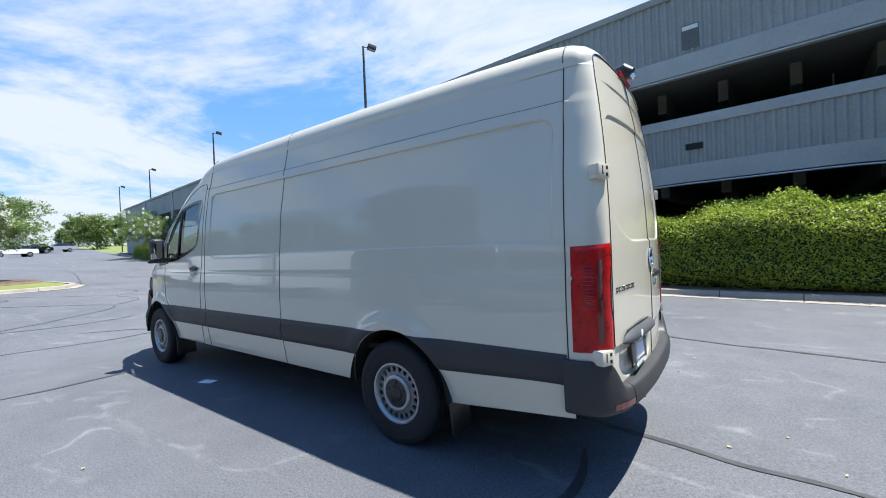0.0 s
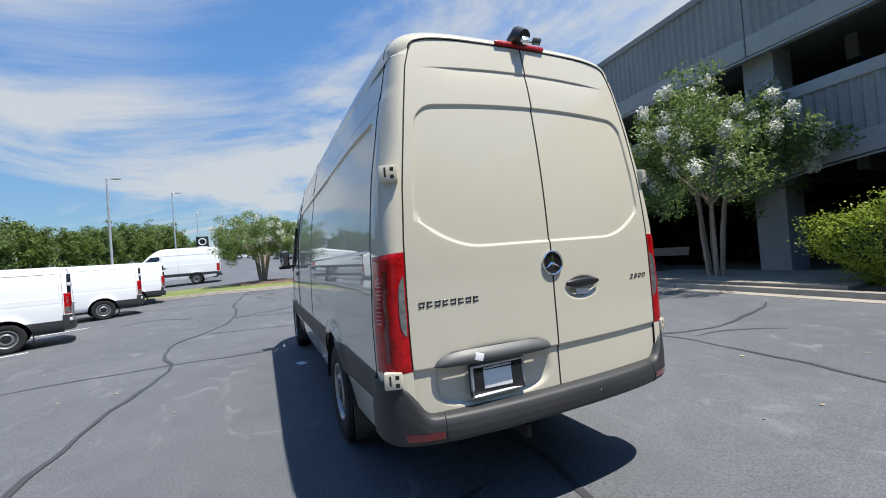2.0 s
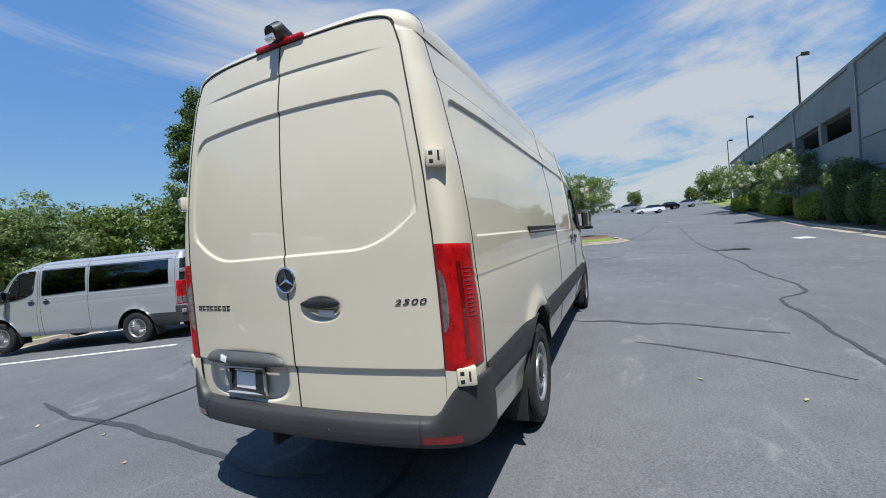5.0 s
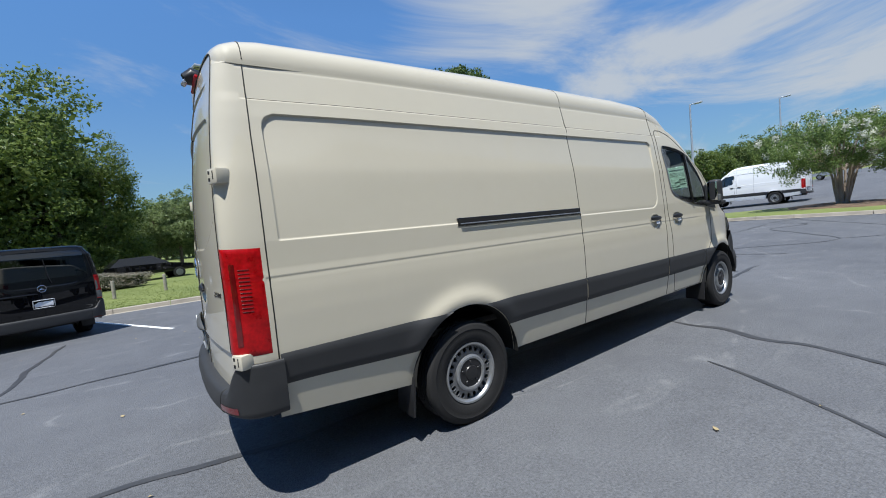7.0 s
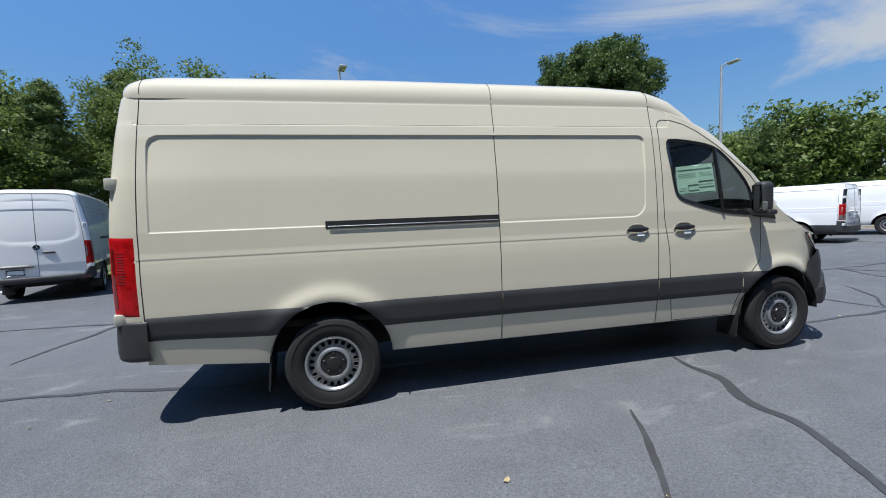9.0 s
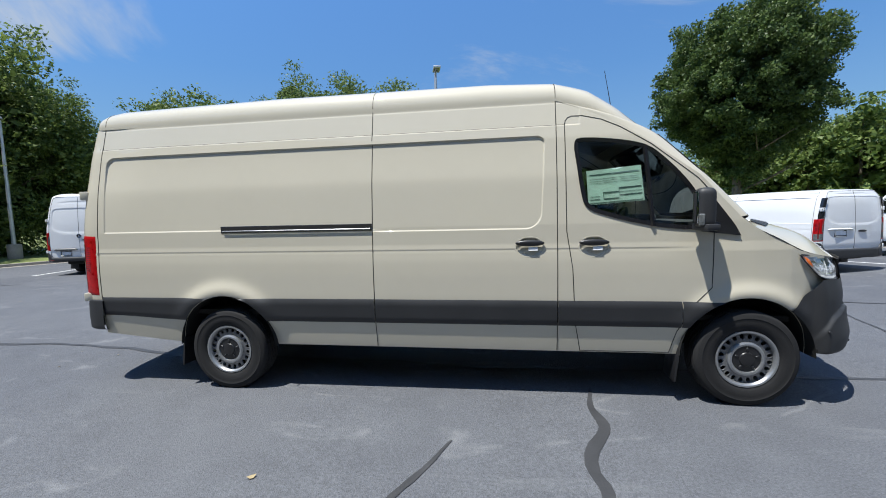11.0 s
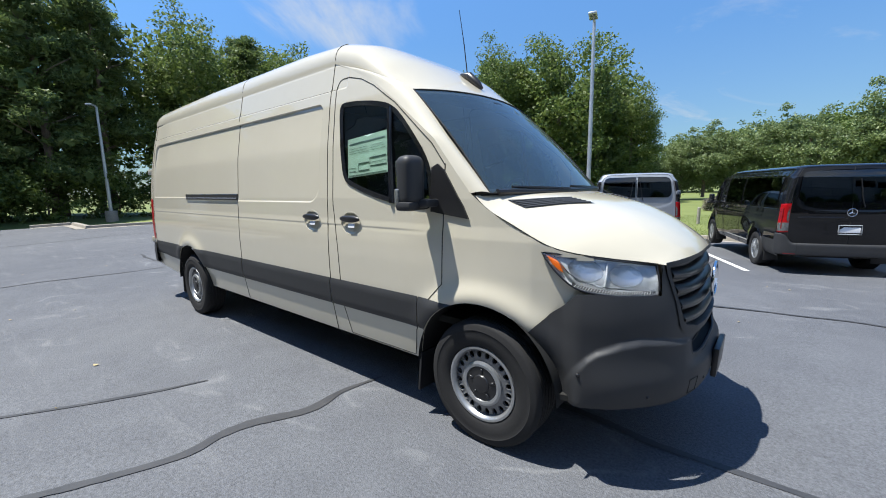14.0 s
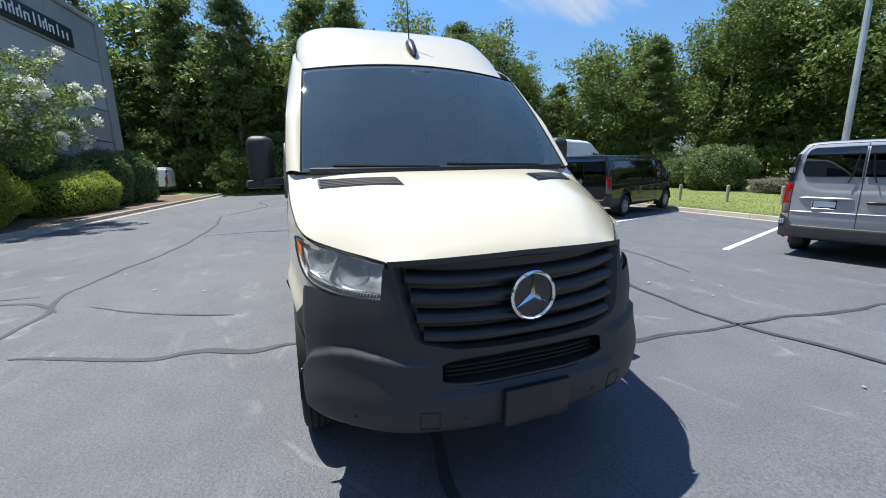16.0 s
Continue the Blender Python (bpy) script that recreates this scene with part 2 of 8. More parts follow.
GALV = surface("galvanised_steel", (0.42, 0.44, 0.46), (0.58, 0.60, 0.62), 0.45, 3, 60, 0.05, metallic=0.6)
BRONZE = surface("dark_bronze", (0.03, 0.028, 0.026), (0.06, 0.055, 0.05), 0.5, 3, 60, 0.05, metallic=0.3)
BARK = surface("bark", (0.09, 0.07, 0.05), (0.22, 0.17, 0.13), 0.9, 6, 30, 0.8, bump_dist=0.02)
BARK_PALE = surface("smooth_bark", (0.24, 0.19, 0.15), (0.42, 0.34, 0.27), 0.8, 5, 30, 0.3)
WOOD_POST = surface("weathered_wood", (0.22, 0.20, 0.17), (0.40, 0.37, 0.32), 0.9, 5, 50, 0.4)

# dark green core, coloured like the shade between a shrub's leaves
HEDGE_SHADE = surface("hedge_inner_shade", (0.018, 0.028, 0.008), (0.040, 0.058, 0.016), 0.95, 9, 40, 0.6, bump_dist=0.03)
LEAF_MAPLE = leaf_mat("leaf_shade_tree", (0.036, 0.070, 0.020), (0.125, 0.180, 0.050))
LEAF_PINE = leaf_mat("leaf_pine", (0.060, 0.104, 0.036), (0.19, 0.245, 0.080), 0.35)
LEAF_WOOD = leaf_mat("leaf_woodland", (0.050, 0.094, 0.024), (0.20, 0.258, 0.068), 0.4)
LEAF_WILLOW = leaf_mat("leaf_willow", (0.11, 0.16, 0.06), (0.25, 0.31, 0.13))
LEAF_HEDGE = leaf_mat("leaf_hedge", (0.17, 0.245, 0.03), (0.42, 0.50, 0.075), 0.4)
LEAF_HOLLY = leaf_mat("leaf_holly", (0.032, 0.074, 0.022), (0.20, 0.27, 0.085), 0.25)
LEAF_MYRTLE = leaf_mat("leaf_myrtle", (0.060, 0.115, 0.030), (0.23, 0.31, 0.095), 0.4)
PETAL = leaf_mat("white_petals", (0.62, 0.62, 0.55), (0.86, 0.86, 0.80), 0.4)

BEIGE = paint("beige_paint", (0.588, 0.546, 0.440))
WHITE = paint("white_paint", (0.80, 0.81, 0.82))
SILVER = paint("silver_paint", (0.42, 0.44, 0.47), 0.35, 1.0, 0.45)
BLACKP = surface("black_paint", (0.004, 0.004, 0.005), (0.006, 0.006, 0.007), 0.4, 1.3, 9.0, 0.0, 0.0, 1.0, 0.03, coat_rough=0.012, spec=0.03)
BLUEP = paint("blue_paint", (0.03, 0.06, 0.28))
PLASTIC = surface("grey_plastic", (0.021, 0.022, 0.024), (0.031, 0.032, 0.035), 0.55, 4, 300, 0.15, bump_dist=0.001)
TRIM = surface("black_trim", (0.012, 0.012, 0.013), (0.020, 0.020, 0.022), 0.35, 4, 200, 0.03)
GLOSSY_TRIM = surface("gloss_black_trim", (0.010, 0.010, 0.012), (0.016, 0.016, 0.018), 0.18, 3, 60, 0.0, coat=0.6)
SEAM = surface("panel_gap", (0.008, 0.008, 0.008), (0.014, 0.014, 0.013), 0.8, 5, 60, 0.0)
RUBBER = surface("tyre_rubber", (0.007, 0.007, 0.008), (0.017, 0.017, 0.018), 0.85, 7, 90, 0.25, bump_dist=0.003)
STEEL = surface("silver_wheel", (0.30, 0.31, 0.32), (0.44, 0.45, 0.46), 0.35, 5, 60, 0.03, metallic=0.7)
DISC_STEEL = surface("grey_wheel_disc", (0.15, 0.155, 0.165), (0.24, 0.245, 0.255), 0.42, 5, 60, 0.05, metallic=0.6)
CHROME = surface("chrome", (0.75, 0.76, 0.78), (0.85, 0.86, 0.87), 0.08, 3, 20, 0.0, metallic=1.0, rough_var=0.03)
RED_LENS = surface("red_lens", (0.19, 0.001, 0.002), (0.54, 0.005, 0.009), 0.3, 22, 60, 0.0, coat=0.2, spec=0.3)
RED_DARK = surface("dark_red_lens", (0.09, 0.003, 0.004), (0.17, 0.005, 0.007), 0.2, 5, 40, 0.0, coat=1.0)
CLEAR_LENS = surface("clear_lens", (0.05, 0.055, 0.055), (0.20, 0.21, 0.21), 0.15, 30, 90, 0.0, coat=0.6)
SATIN_GREY = surface("satin_grey_plastic", (0.055, 0.057, 0.06), (0.085, 0.087, 0.09), 0.5, 4, 120, 0.05)
LAMP_SILVER = surface("lamp_housing", (0.42, 0.45, 0.49), (0.70, 0.73, 0.77), 0.2, 14, 40, 0.3, metallic=0.15, bump_dist=0.004)
REFLECTOR = surface("lamp_reflector", (0.62, 0.64, 0.66), (0.86, 0.88, 0.90), 0.22, 14, 40, 0.5, metallic=0.85, bump_dist=0.006)
AMBER = surface("amber_lens", (0.75, 0.16, 0.02), (0.85, 0.24, 0.03), 0.15, 6, 40, 0.0, coat=1.0)
PAPER = surface("paper", (0.74, 0.75, 0.77), (0.84, 0.85, 0.87), 0.7, 6, 40, 0.0)
STICKER = surface("green_sheet", (0.56, 0.74, 0.66), (0.64, 0.80, 0.72), 0.6, 6, 40, 0.0)
INK = surface("dark_ink", (0.08, 0.14, 0.13), (0.11, 0.18, 0.17), 0.6, 6, 40, 0.0)
CABIN = surface("cabin_plastic", (0.075, 0.080, 0.085), (0.11, 0.115, 0.12), 0.7, 6, 90, 0.1)
CLOTH = surface("seat_cloth", (0.02, 0.02, 0.022), (0.045, 0.045, 0.048), 0.9, 20, 200, 0.2)
WINDSHIELD = glass("windshield_glass", (0.60, 0.74, 0.78), 0.84, 0.06)
SIDE_GLASS = glass("side_glass", (0.70, 0.80, 0.78), 0.62)
DARK_GLASS = glass("privacy_glass", (0.30, 0.32, 0.34), 0.25)
LAMP_GLASS = glass("headlight_glass", (0.95, 0.97, 1.0), 0.97)
MIRROR = surface("mirror_glass", (0.8, 0.8, 0.8), (0.85, 0.85, 0.85), 0.03, 3, 10, 0.0, metallic=1.0, rough_var=0.0)


# ---- mesh helpers ----
def add(name, vf, mat, parent=None, smooth=True, label="", sharp=38):
    """Links vertices and faces as one mesh object, under a thing or a part."""
    v, f = vf
    me = bpy.data.meshes.new(name)
    me.from_pydata([tuple(p) for p in v], [], [tuple(q) for q in f])
    me.materials.append(mat)
    if smooth:
        me.polygons.foreach_set("use_smooth", [True] * len(me.polygons))
        me.set_sharp_from_angle(angle=radians(sharp))
    me.update()
    ob = new(name, me)
    if parent is not None:
        ob.parent = parent
    if label:
        tagged(ob, label)
    return ob


def join(*parts):
    v, f = [], []
    for pv, pf in parts:
        n = len(v)
        v.extend(pv)
        f.extend([tuple(i + n for i in q) for q in pf])
    return v, f


def rbox(c, s, bev=0.01, rot=(0, 0, 0), seg=2):
    """A bevelled box of size s at centre c."""
    bm = bmesh.new()
    bmesh.ops.create_cube(bm, size=1.0, matrix=Matrix.Diagonal((*s, 1)))
    if bev > 0:
        bmesh.ops.bevel(bm, geom=bm.edges[:], offset=min(bev, min(s) * 0.45), segments=seg, affect="EDGES", profile=0.6)
    m = Matrix.Translation(c) @ Euler([radians(a) for a in rot]).to_matrix().to_4x4()
    bm.transform(m)
    bm.verts.ensure_lookup_table()
    out = [tuple(v.co) for v in bm.verts], [tuple(v.index for v in q.verts) for q in bm.faces]
    bm.free()
    return out


def tube(points, r, sides=6, closed=False):
    """A tube along points; r: one radius, or one for each point."""
    pts = [Vector(p) for p in points]
    n = len(pts)
    rs = [r] * n if isinstance(r, (int, float)) else r
    v, f = [], []
    up = Vector((0.13, 0.27, 0.95))
    for i, p in enumerate(pts):
        a = pts[(i - 1) % n] if (i > 0 or closed) else p
        b = pts[(i + 1) % n] if (i < n - 1 or closed) else p
        d = (b - a).normalized()
        s = d.cross(up)
        if s.length < 0.05:
            s = d.cross(Vector((1, 0, 0)))
        s.normalize()
        t = s.cross(d).normalized()
        for k in range(sides):
            w = 2 * math.pi * k / sides
            v.append(p + (s * math.cos(w) + t * math.sin(w)) * rs[i])
    m = n if closed else n - 1
    for i in range(m):
        for k in range(sides):
            a, b = i * sides + k, i * sides + (k + 1) % sides
            c, d = ((i + 1) % n) * sides + (k + 1) % sides, ((i + 1) % n) * sides + k
            f.append((a, b, c, d))
    if not closed:
        f.append(tuple(range(sides - 1, -1, -1)))
        f.append(tuple(range((n - 1) * sides, n * sides)))
    return v, f


def lathe(profile, axis_point, axis="y", n=48, flip=1):
    """Turns (radius, offset) pairs about an axis through a point."""
    v, f = [], []
    for i in range(n):
        w = 2 * math.pi * i / n
        for r, o in profile:
            if axis == "y":
                v.append((axis_point[0] + r * math.cos(w), axis_point[1] + o * flip, axis_point[2] + r * math.sin(w)))
            elif axis == "x":
                v.append((axis_point[0] + o * flip, axis_point[1] + r * math.cos(w), axis_point[2] + r * math.sin(w)))
            else:
                v.append((axis_point[0] + r * math.cos(w), axis_point[1] + r * math.sin(w), axis_point[2] + o * flip))
    m = len(profile)
    for i in range(n):
        for k in range(m - 1):
            f.append((i * m + k, i * m + k + 1, ((i + 1) % n) * m + k + 1, ((i + 1) % n) * m + k))
    return v, f


def sheet(nu, nv, fn):
    """A grid of (nu + 1) x (nv + 1) points, fn(i / nu, j / nv)."""
    v = [fn(i / nu, j / nv) for i in range(nu + 1) for j in range(nv + 1)]
    w = nv + 1
    f = [(i * w + j, (i + 1) * w + j, (i + 1) * w + j + 1, i * w + j + 1) for i in range(nu) for j in range(nv)]
    return v, f


def lerp_table(table, x):
    return float(np.interp(x, [a for a, _ in table], [b for _, b in table]))


def curve_at(pts, t):
    """A point at the share t (0 to 1) of a polyline's length, smoothed (Catmull-Rom)."""
    ps = [Vector(p) for p in pts]
    d = [0.0]
    for a, b in zip(ps, ps[1:]):
        d.append(d[-1] + (b - a).length)
    s = max(0.0, min(1.0, t)) * d[-1]
    i = max(0, min(len(ps) - 2, int(np.searchsorted(d, s, side="right")) - 1))
    u = (s - d[i]) / max(1e-9, d[i + 1] - d[i])
    p0, p1, p2, p3 = ps[max(0, i - 1)], ps[i], ps[i + 1], ps[min(len(ps) - 1, i + 2)]
    return 0.5 * ((2 * p1) + (p2 - p0) * u + (2 * p0 - 5 * p1 + 4 * p2 - p3) * u * u + (3 * p1 - p0 - 3 * p2 + p3) * u ** 3)


def smooth01(a, b, x):
    u = max(0.0, min(1.0, (x - a) / (b - a)))
    return u * u * (3 - 2 * u)


def inside(poly, x, z):
    hit = False
    n = len(poly)
    for i in range(n):
        (x1, z1), (x2, z2) = poly[i], poly[(i + 1) % n]
        if (z1 > z) != (z2 > z) and x < (x2 - x1) * (z - z1) / (z2 - z1) + x1:
            hit = not hit
    return hit


def empty(name, label, category, group="", m=None):
    ob = new(name)
    ob.empty_display_size = 0.2
    tagged(ob, label, category, group)
    if m is not None:
        ob.matrix_world = m
    return ob

# ---- vans ----
# A van is laid out with its rear axle at x = 0, nose to +x, left side to +y. A second body shape is had by the warp.
WIDTH = [(0.30, 0.866), (0.42, 0.889), (0.60, 0.918), (0.82, 0.932), (1.02, 0.934), (1.20, 0.930), (1.27, 0.922), (1.42, 0.918), (1.80, 0.888), (2.10, 0.846), (2.20, 0.826), (2.40, 0.783), (2.6, 0.6)]
NOSE = [(4.15, 1.0), (4.35, 0.99), (4.50, 0.973), (4.60, 0.958), (4.72, 0.925), (4.80, 0.895), (4.90, 0.845), (5.0, 0.78)]
TOP = [(-2, 2.40), (2.92, 2.40), (3.15, 2.31), (3.40, 2.19), (3.62, 2.035), (3.96, 1.775), (4.24, 1.45), (4.35, 1.365), (4.50, 1.285), (4.72, 1.172), (4.90, 1.13)]
SILL = [(-1.4, 0.470), (-1.25, 0.455), (-0.46, 0.380), (0.45, 0.385), (5, 0.385)]
ROOF_H = [(-1.42, 2.515), (-1.413, 2.528), (-1.40, 2.543), (-1.37, 2.567), (-1.28, 2.602), (-1.15, 2.622), (0.5, 2.645), (2.4, 2.635), (2.92, 2.605), (3.2, 2.535), (3.45, 2.40), (3.63, 2.27), (3.80, 2.145)]
ROOF_Y = [(-1.42, 0.675), (-1.413, 0.700), (-1.40, 0.728), (-1.36, 0.753), (-1.33, 0.759), (-1.30, 0.759), (-0.6, 0.776), (2.92, 0.776), (3.2, 0.782), (3.45, 0.785), (3.70, 0.766), (3.8, 0.76)]
ROOF_G = [(-1.42, 2.432), (-1.413, 2.418), (-1.40, 2.408), (-1.36, 2.402), (-1.3, 2.40), (2.92, 2.40), (3.2, 2.315), (3.45, 2.22), (3.70, 2.10), (3.8, 2.06)]
WINDOW = [(3.074, 1.85), (3.056, 1.98), (3.054, 2.04), (3.066, 2.077), (3.10, 2.090), (3.20, 2.087), (3.31, 2.076), (3.43, 2.058), (3.54, 2.031), (3.605, 2.002), (3.67, 1.955), (3.785, 1.838), (3.895, 1.702), (3.95, 1.60), (3.97, 1.50), (3.975, 1.40), (3.95, 1.364), (3.88, 1.362), (3.67, 1.384), (3.415, 1.441), (3.235, 1.496), (3.17, 1.525), (3.134, 1.558), (3.114, 1.60), (3.102, 1.653), (3.086, 1.75)]
LAMP_HOLE = [(4.672, 1.148), (4.80, 1.134), (4.96, 1.10), (4.96, 0.965), (4.85, 0.990), (4.76, 1.058)]
HUB_Z, HUB_F = 0.372, 4.312


def same(x, y, z):
    return (x, y, z)


SMALL_Z = [(0, 0), (0.38, 0.32), (0.61, 0.43), (0.81, 0.62), (1.10, 0.93), (1.45, 1.17), (2.05, 1.70), (2.36, 1.80), (2.66, 1.915), (3.2, 2.3)]


def small_van(x, y, z):
    """The lower, shorter kind of van."""
    bow = 0.05 * max(0.0, 1 - ((z - 1.1) / 1.3) ** 2)
    return (x * 0.742 - 0.02, y * (0.96 + bow * 0.3), lerp_table(SMALL_Z, z))


def box_depth(x, z, x0, x1, z0, z1, r, edge):
    cx, cz, hx, hz = (x0 + x1) / 2, (z0 + z1) / 2, (x1 - x0) / 2, (z1 - z0) / 2
    qx, qz = abs(x - cx) - hx + r, abs(z - cz) - hz + r
    d = math.hypot(max(qx, 0), max(qz, 0)) + min(max(qx, qz), 0) - r
    return smooth01(0, edge, -d)


def side_y(x, z):
    """Half width of the body at (x, z), with its pressed panels, creases and wheel flares."""
    y = lerp_table(WIDTH, z) * lerp_table(NOSE, x)
    if x < -1.28:
        y -= 0.05 * ((-1.28 - x) / 0.1) ** 2 * 0.2
    if 1.3 < z < 2.3 and x < 2.9:
        # one pressed field from the rear corner to the front door's post, its front edge leaning
        front_edge = 2.80 + 0.05 * (z - 1.4)
        corner_r = (0.09 if z > 1.75 else 0.012) if x < 1 else (0.07 if z > 1.75 else 0.13)
        k = box_depth(x, z, -1.215, front_edge, 1.415 - 0.03 * smooth01(1.38, 1.44, x), 2.125, corner_r, 0.009)
        y -= k * (0.006 + 0.009 * smooth01(1.7, 2.1, z))
    if x < 3.1:
        y -= 0.005 * smooth01(2.198, 2.205, z)
        y -= 0.002 * math.exp(-((z - 2.388) / 0.006) ** 2)
    y -= 0.0035 * smooth01(1.235, 1.219, z) * smooth01(1.12, 1.215, z) * smooth01(4.0, 3.6, x)
    y -= 0.022 * smooth01(-0.6, -1.3, x) * smooth01(1.5, 2.2, z)
    for hx in (0.0, HUB_F):
        r = math.hypot(x - hx, z - HUB_Z)
        if r < 0.75 and z > 0.45:
            y += 0.030 * math.exp(-((r - 0.50) / 0.075) ** 2) * smooth01(0.5, 0.78, z)
    return y


def lines(a, b, step, extra=()):
    n = max(1, round((b - a) / step))
    vals = [a + (b - a) * i / n for i in range(n + 1)] + [e for e in extra if a < e < b]
    return sorted(set(round(v, 4) for v in vals))


def side_part(x0, x1, side, warp, arches, res, holes=(), z_lo=None, z_hi=None, out=0.0, edge=0.0):
    """One piece of the body side between x0 and x1, with wheel arches and window openings cut out."""
    ex = [c + d for c in (-1.215, 2.80) for d in (-0.012, -0.004, 0.0, 0.004, 0.009, 0.016)]
    ez = [c + d for c in (1.385, 1.415, 2.125) for d in (-0.016, -0.009, -0.004, 0.0, 0.004, 0.009, 0.016)] + [2.192, 2.198, 2.2015, 2.205, 2.21, 2.376, 2.382, 2.388, 2.394, 1.215, 1.225, 1.235]
    if res < 0.05:
        ex += [-1.215 + 0.009 * k for k in range(14)] + [2.66 + 0.006 * k for k in range(34)]
        ex += [c + 0.008 * k for c in (2.59, 3.08) for k in range(30)]
        ez += [1.17 + 0.008 * k for k in range(19)] + [1.995 + 0.009 * k for k in range(15)] + [1.385 + 0.009 * k for k in range(16)]
    lo, hi = (0.38 if z_lo is None else z_lo), (2.40 if z_hi is None else z_hi)
    xs, zs = lines(x0, x1, res, ex), lines(lo, hi, res, ez)
    v, keep, f = [], [], []
    for x in xs:
        zb, zt = lerp_table(SILL, x), lerp_table(TOP, x)
        if z_lo is not None:
            zb = z_lo
        for j, z in enumerate(zs):
            zz = min(max(z, zb), zt)
            if z_lo is not None and x < -0.40 and z_lo > 0.5:
                # the strip narrows towards the rear
                zz += 0.035 * smooth01(-0.40, -1.25, x) * (hi - zz) / (hi - lo)
            lip = edge * (1 - min(1.0, min(z - lo, hi - z) / 0.018)) if edge else 0.0
            px, py, pz = warp(x, side_y(x, zz) + out - lip, zz)
            v.append([px, py, pz])
    w = len(zs)
    r_in = [[False] * len(arches) for _ in v]
    for i, p in enumerate(v):
        for k, (ax, az, ar) in enumerate(arches):
            r_in[i][k] = math.hypot(p[0] - ax, p[2] - az) < ar
    for i in range(len(xs) - 1):
        for j in range(w - 1):
            q = (i * w + j, (i + 1) * w + j, (i + 1) * w + j + 1, i * w + j + 1)
            if max(v[a][2] for a in q) - min(v[a][2] for a in q) < 1e-5:
                continue
            if any(all(r_in[a][k] for a in q) for k in range(len(arches))):
                continue
            cx, cz = (xs[i] + xs[i + 1]) / 2, (zs[j] + zs[j + 1]) / 2
            if any(inside(h, cx, cz) for h in holes):
                continue
            f.append(q if side < 0 else q[::-1])
    used = set(a for q in f for a in q)
    for i in used:
        for k, (ax, az, ar) in enumerate(arches):
            if r_in[i][k]:
                d = math.hypot(v[i][0] - ax, v[i][2] - az) or 1e-6
                v[i][0], v[i][2] = ax + (v[i][0] - ax) * ar / d, az + (v[i][2] - az) * ar / d
                if res < 0.05:
                    v[i][1] = side_y(v[i][0], v[i][2]) + out
    index = {a: n for n, a in enumerate(sorted(used))}
    vv = [(v[a][0], v[a][1] * side, v[a][2]) for a in sorted(used)]
    return vv, [tuple(index[a] for a in q) for q in f]


def shrink(poly, d):
    """The polygon drawn in by about d."""
    cx, cz = sum(p[0] for p in poly) / len(poly), sum(p[1] for p in poly) / len(poly)
    out = []
    n = len(poly)
    for i in range(n):
        a, b, c = Vector(poly[i - 1]), Vector(poly[i]), Vector(poly[(i + 1) % n])
        e1, e2 = (b - a).normalized(), (c - b).normalized()
        nrm = Vector((-(e1.y + e2.y), e1.x + e2.x))
        nrm = nrm.normalized() if nrm.length > 1e-6 else Vector((-e1.y, e1.x))
        if nrm.dot(Vector((cx, cz)) - b) < 0:
            nrm = -nrm
        out.append(tuple(b + nrm * d))
    return out


def on_side(x, z, side, warp, out=0.0):
    a = warp(x, side_y(x, z) + out, z)
    return (a[0], a[1] * side, a[2])


def dense(points, step=0.03, closed=False):
    pts = list(points) + ([points[0]] if closed else [])
    out = []
    for a, b in zip(pts, pts[1:]):
        n = max(1, int(math.dist(a, b) / step))
        out += [tuple(a[k] + (b[k] - a[k]) * i / n for k in range(len(a))) for i in range(n)]
    if not closed:
        out.append(tuple(pts[-1]))
    return out


def side_ring(poly_out, poly_in, side, warp, out):
    """A flat band between two outlines on the body side."""
    n = len(poly_out)
    v = [on_side(*p, side, warp, out) for p in poly_out] + [on_side(*p, side, warp, out - 0.004) for p in poly_in]
    f = [(i, (i + 1) % n, n + (i + 1) % n, n + i) for i in range(n)]
    return v, (f if side > 0 else [q[::-1] for q in f])


def pod(c, r, n=18, m=10):
    """A lens-shaped grip: an ellipsoid of half sizes r."""
    return sheet(n, m, lambda u, t: (c[0] + r[0] * math.cos(2 * math.pi * u) * math.sin(math.pi * t) if r[0] > r[1] else c[0] + r[0] * math.cos(2 * math.pi * u) * math.sin(math.pi * t), c[1] + r[1] * math.sin(2 * math.pi * u) * math.sin(math.pi * t), c[2] - r[2] * math.cos(math.pi * t)))


def four_sided(quad, fn, nu=10, nv=6):
    """A pane between four corners (low a, low b, high b, high a), laid on a surface by fn."""
    a, b, c, d = [Vector(p) for p in quad]
    return sheet(nu, nv, lambda u, t: fn(*a.lerp(b, u).lerp(d.lerp(c, u), t)))


def side_pane(poly, side, warp, out):
    v = [on_side(*p, side, warp, out) for p in poly]
    c = tuple(sum(p[k] for p in v) / len(v) for k in range(3))
    n = len(v)
    f = [(i, (i + 1) % n, n) for i in range(n)]
    return v + [c], (f if side > 0 else [q[::-1] for q in f])


DOOR_EDGE = [(0.5, 0.79), (0.62, 0.803), (0.80, 0.812), (1.0, 0.816), (1.22, 0.815), (1.45, 0.809), (1.74, 0.788), (2.09, 0.741), (2.33, 0.703), (2.46, 0.663)]


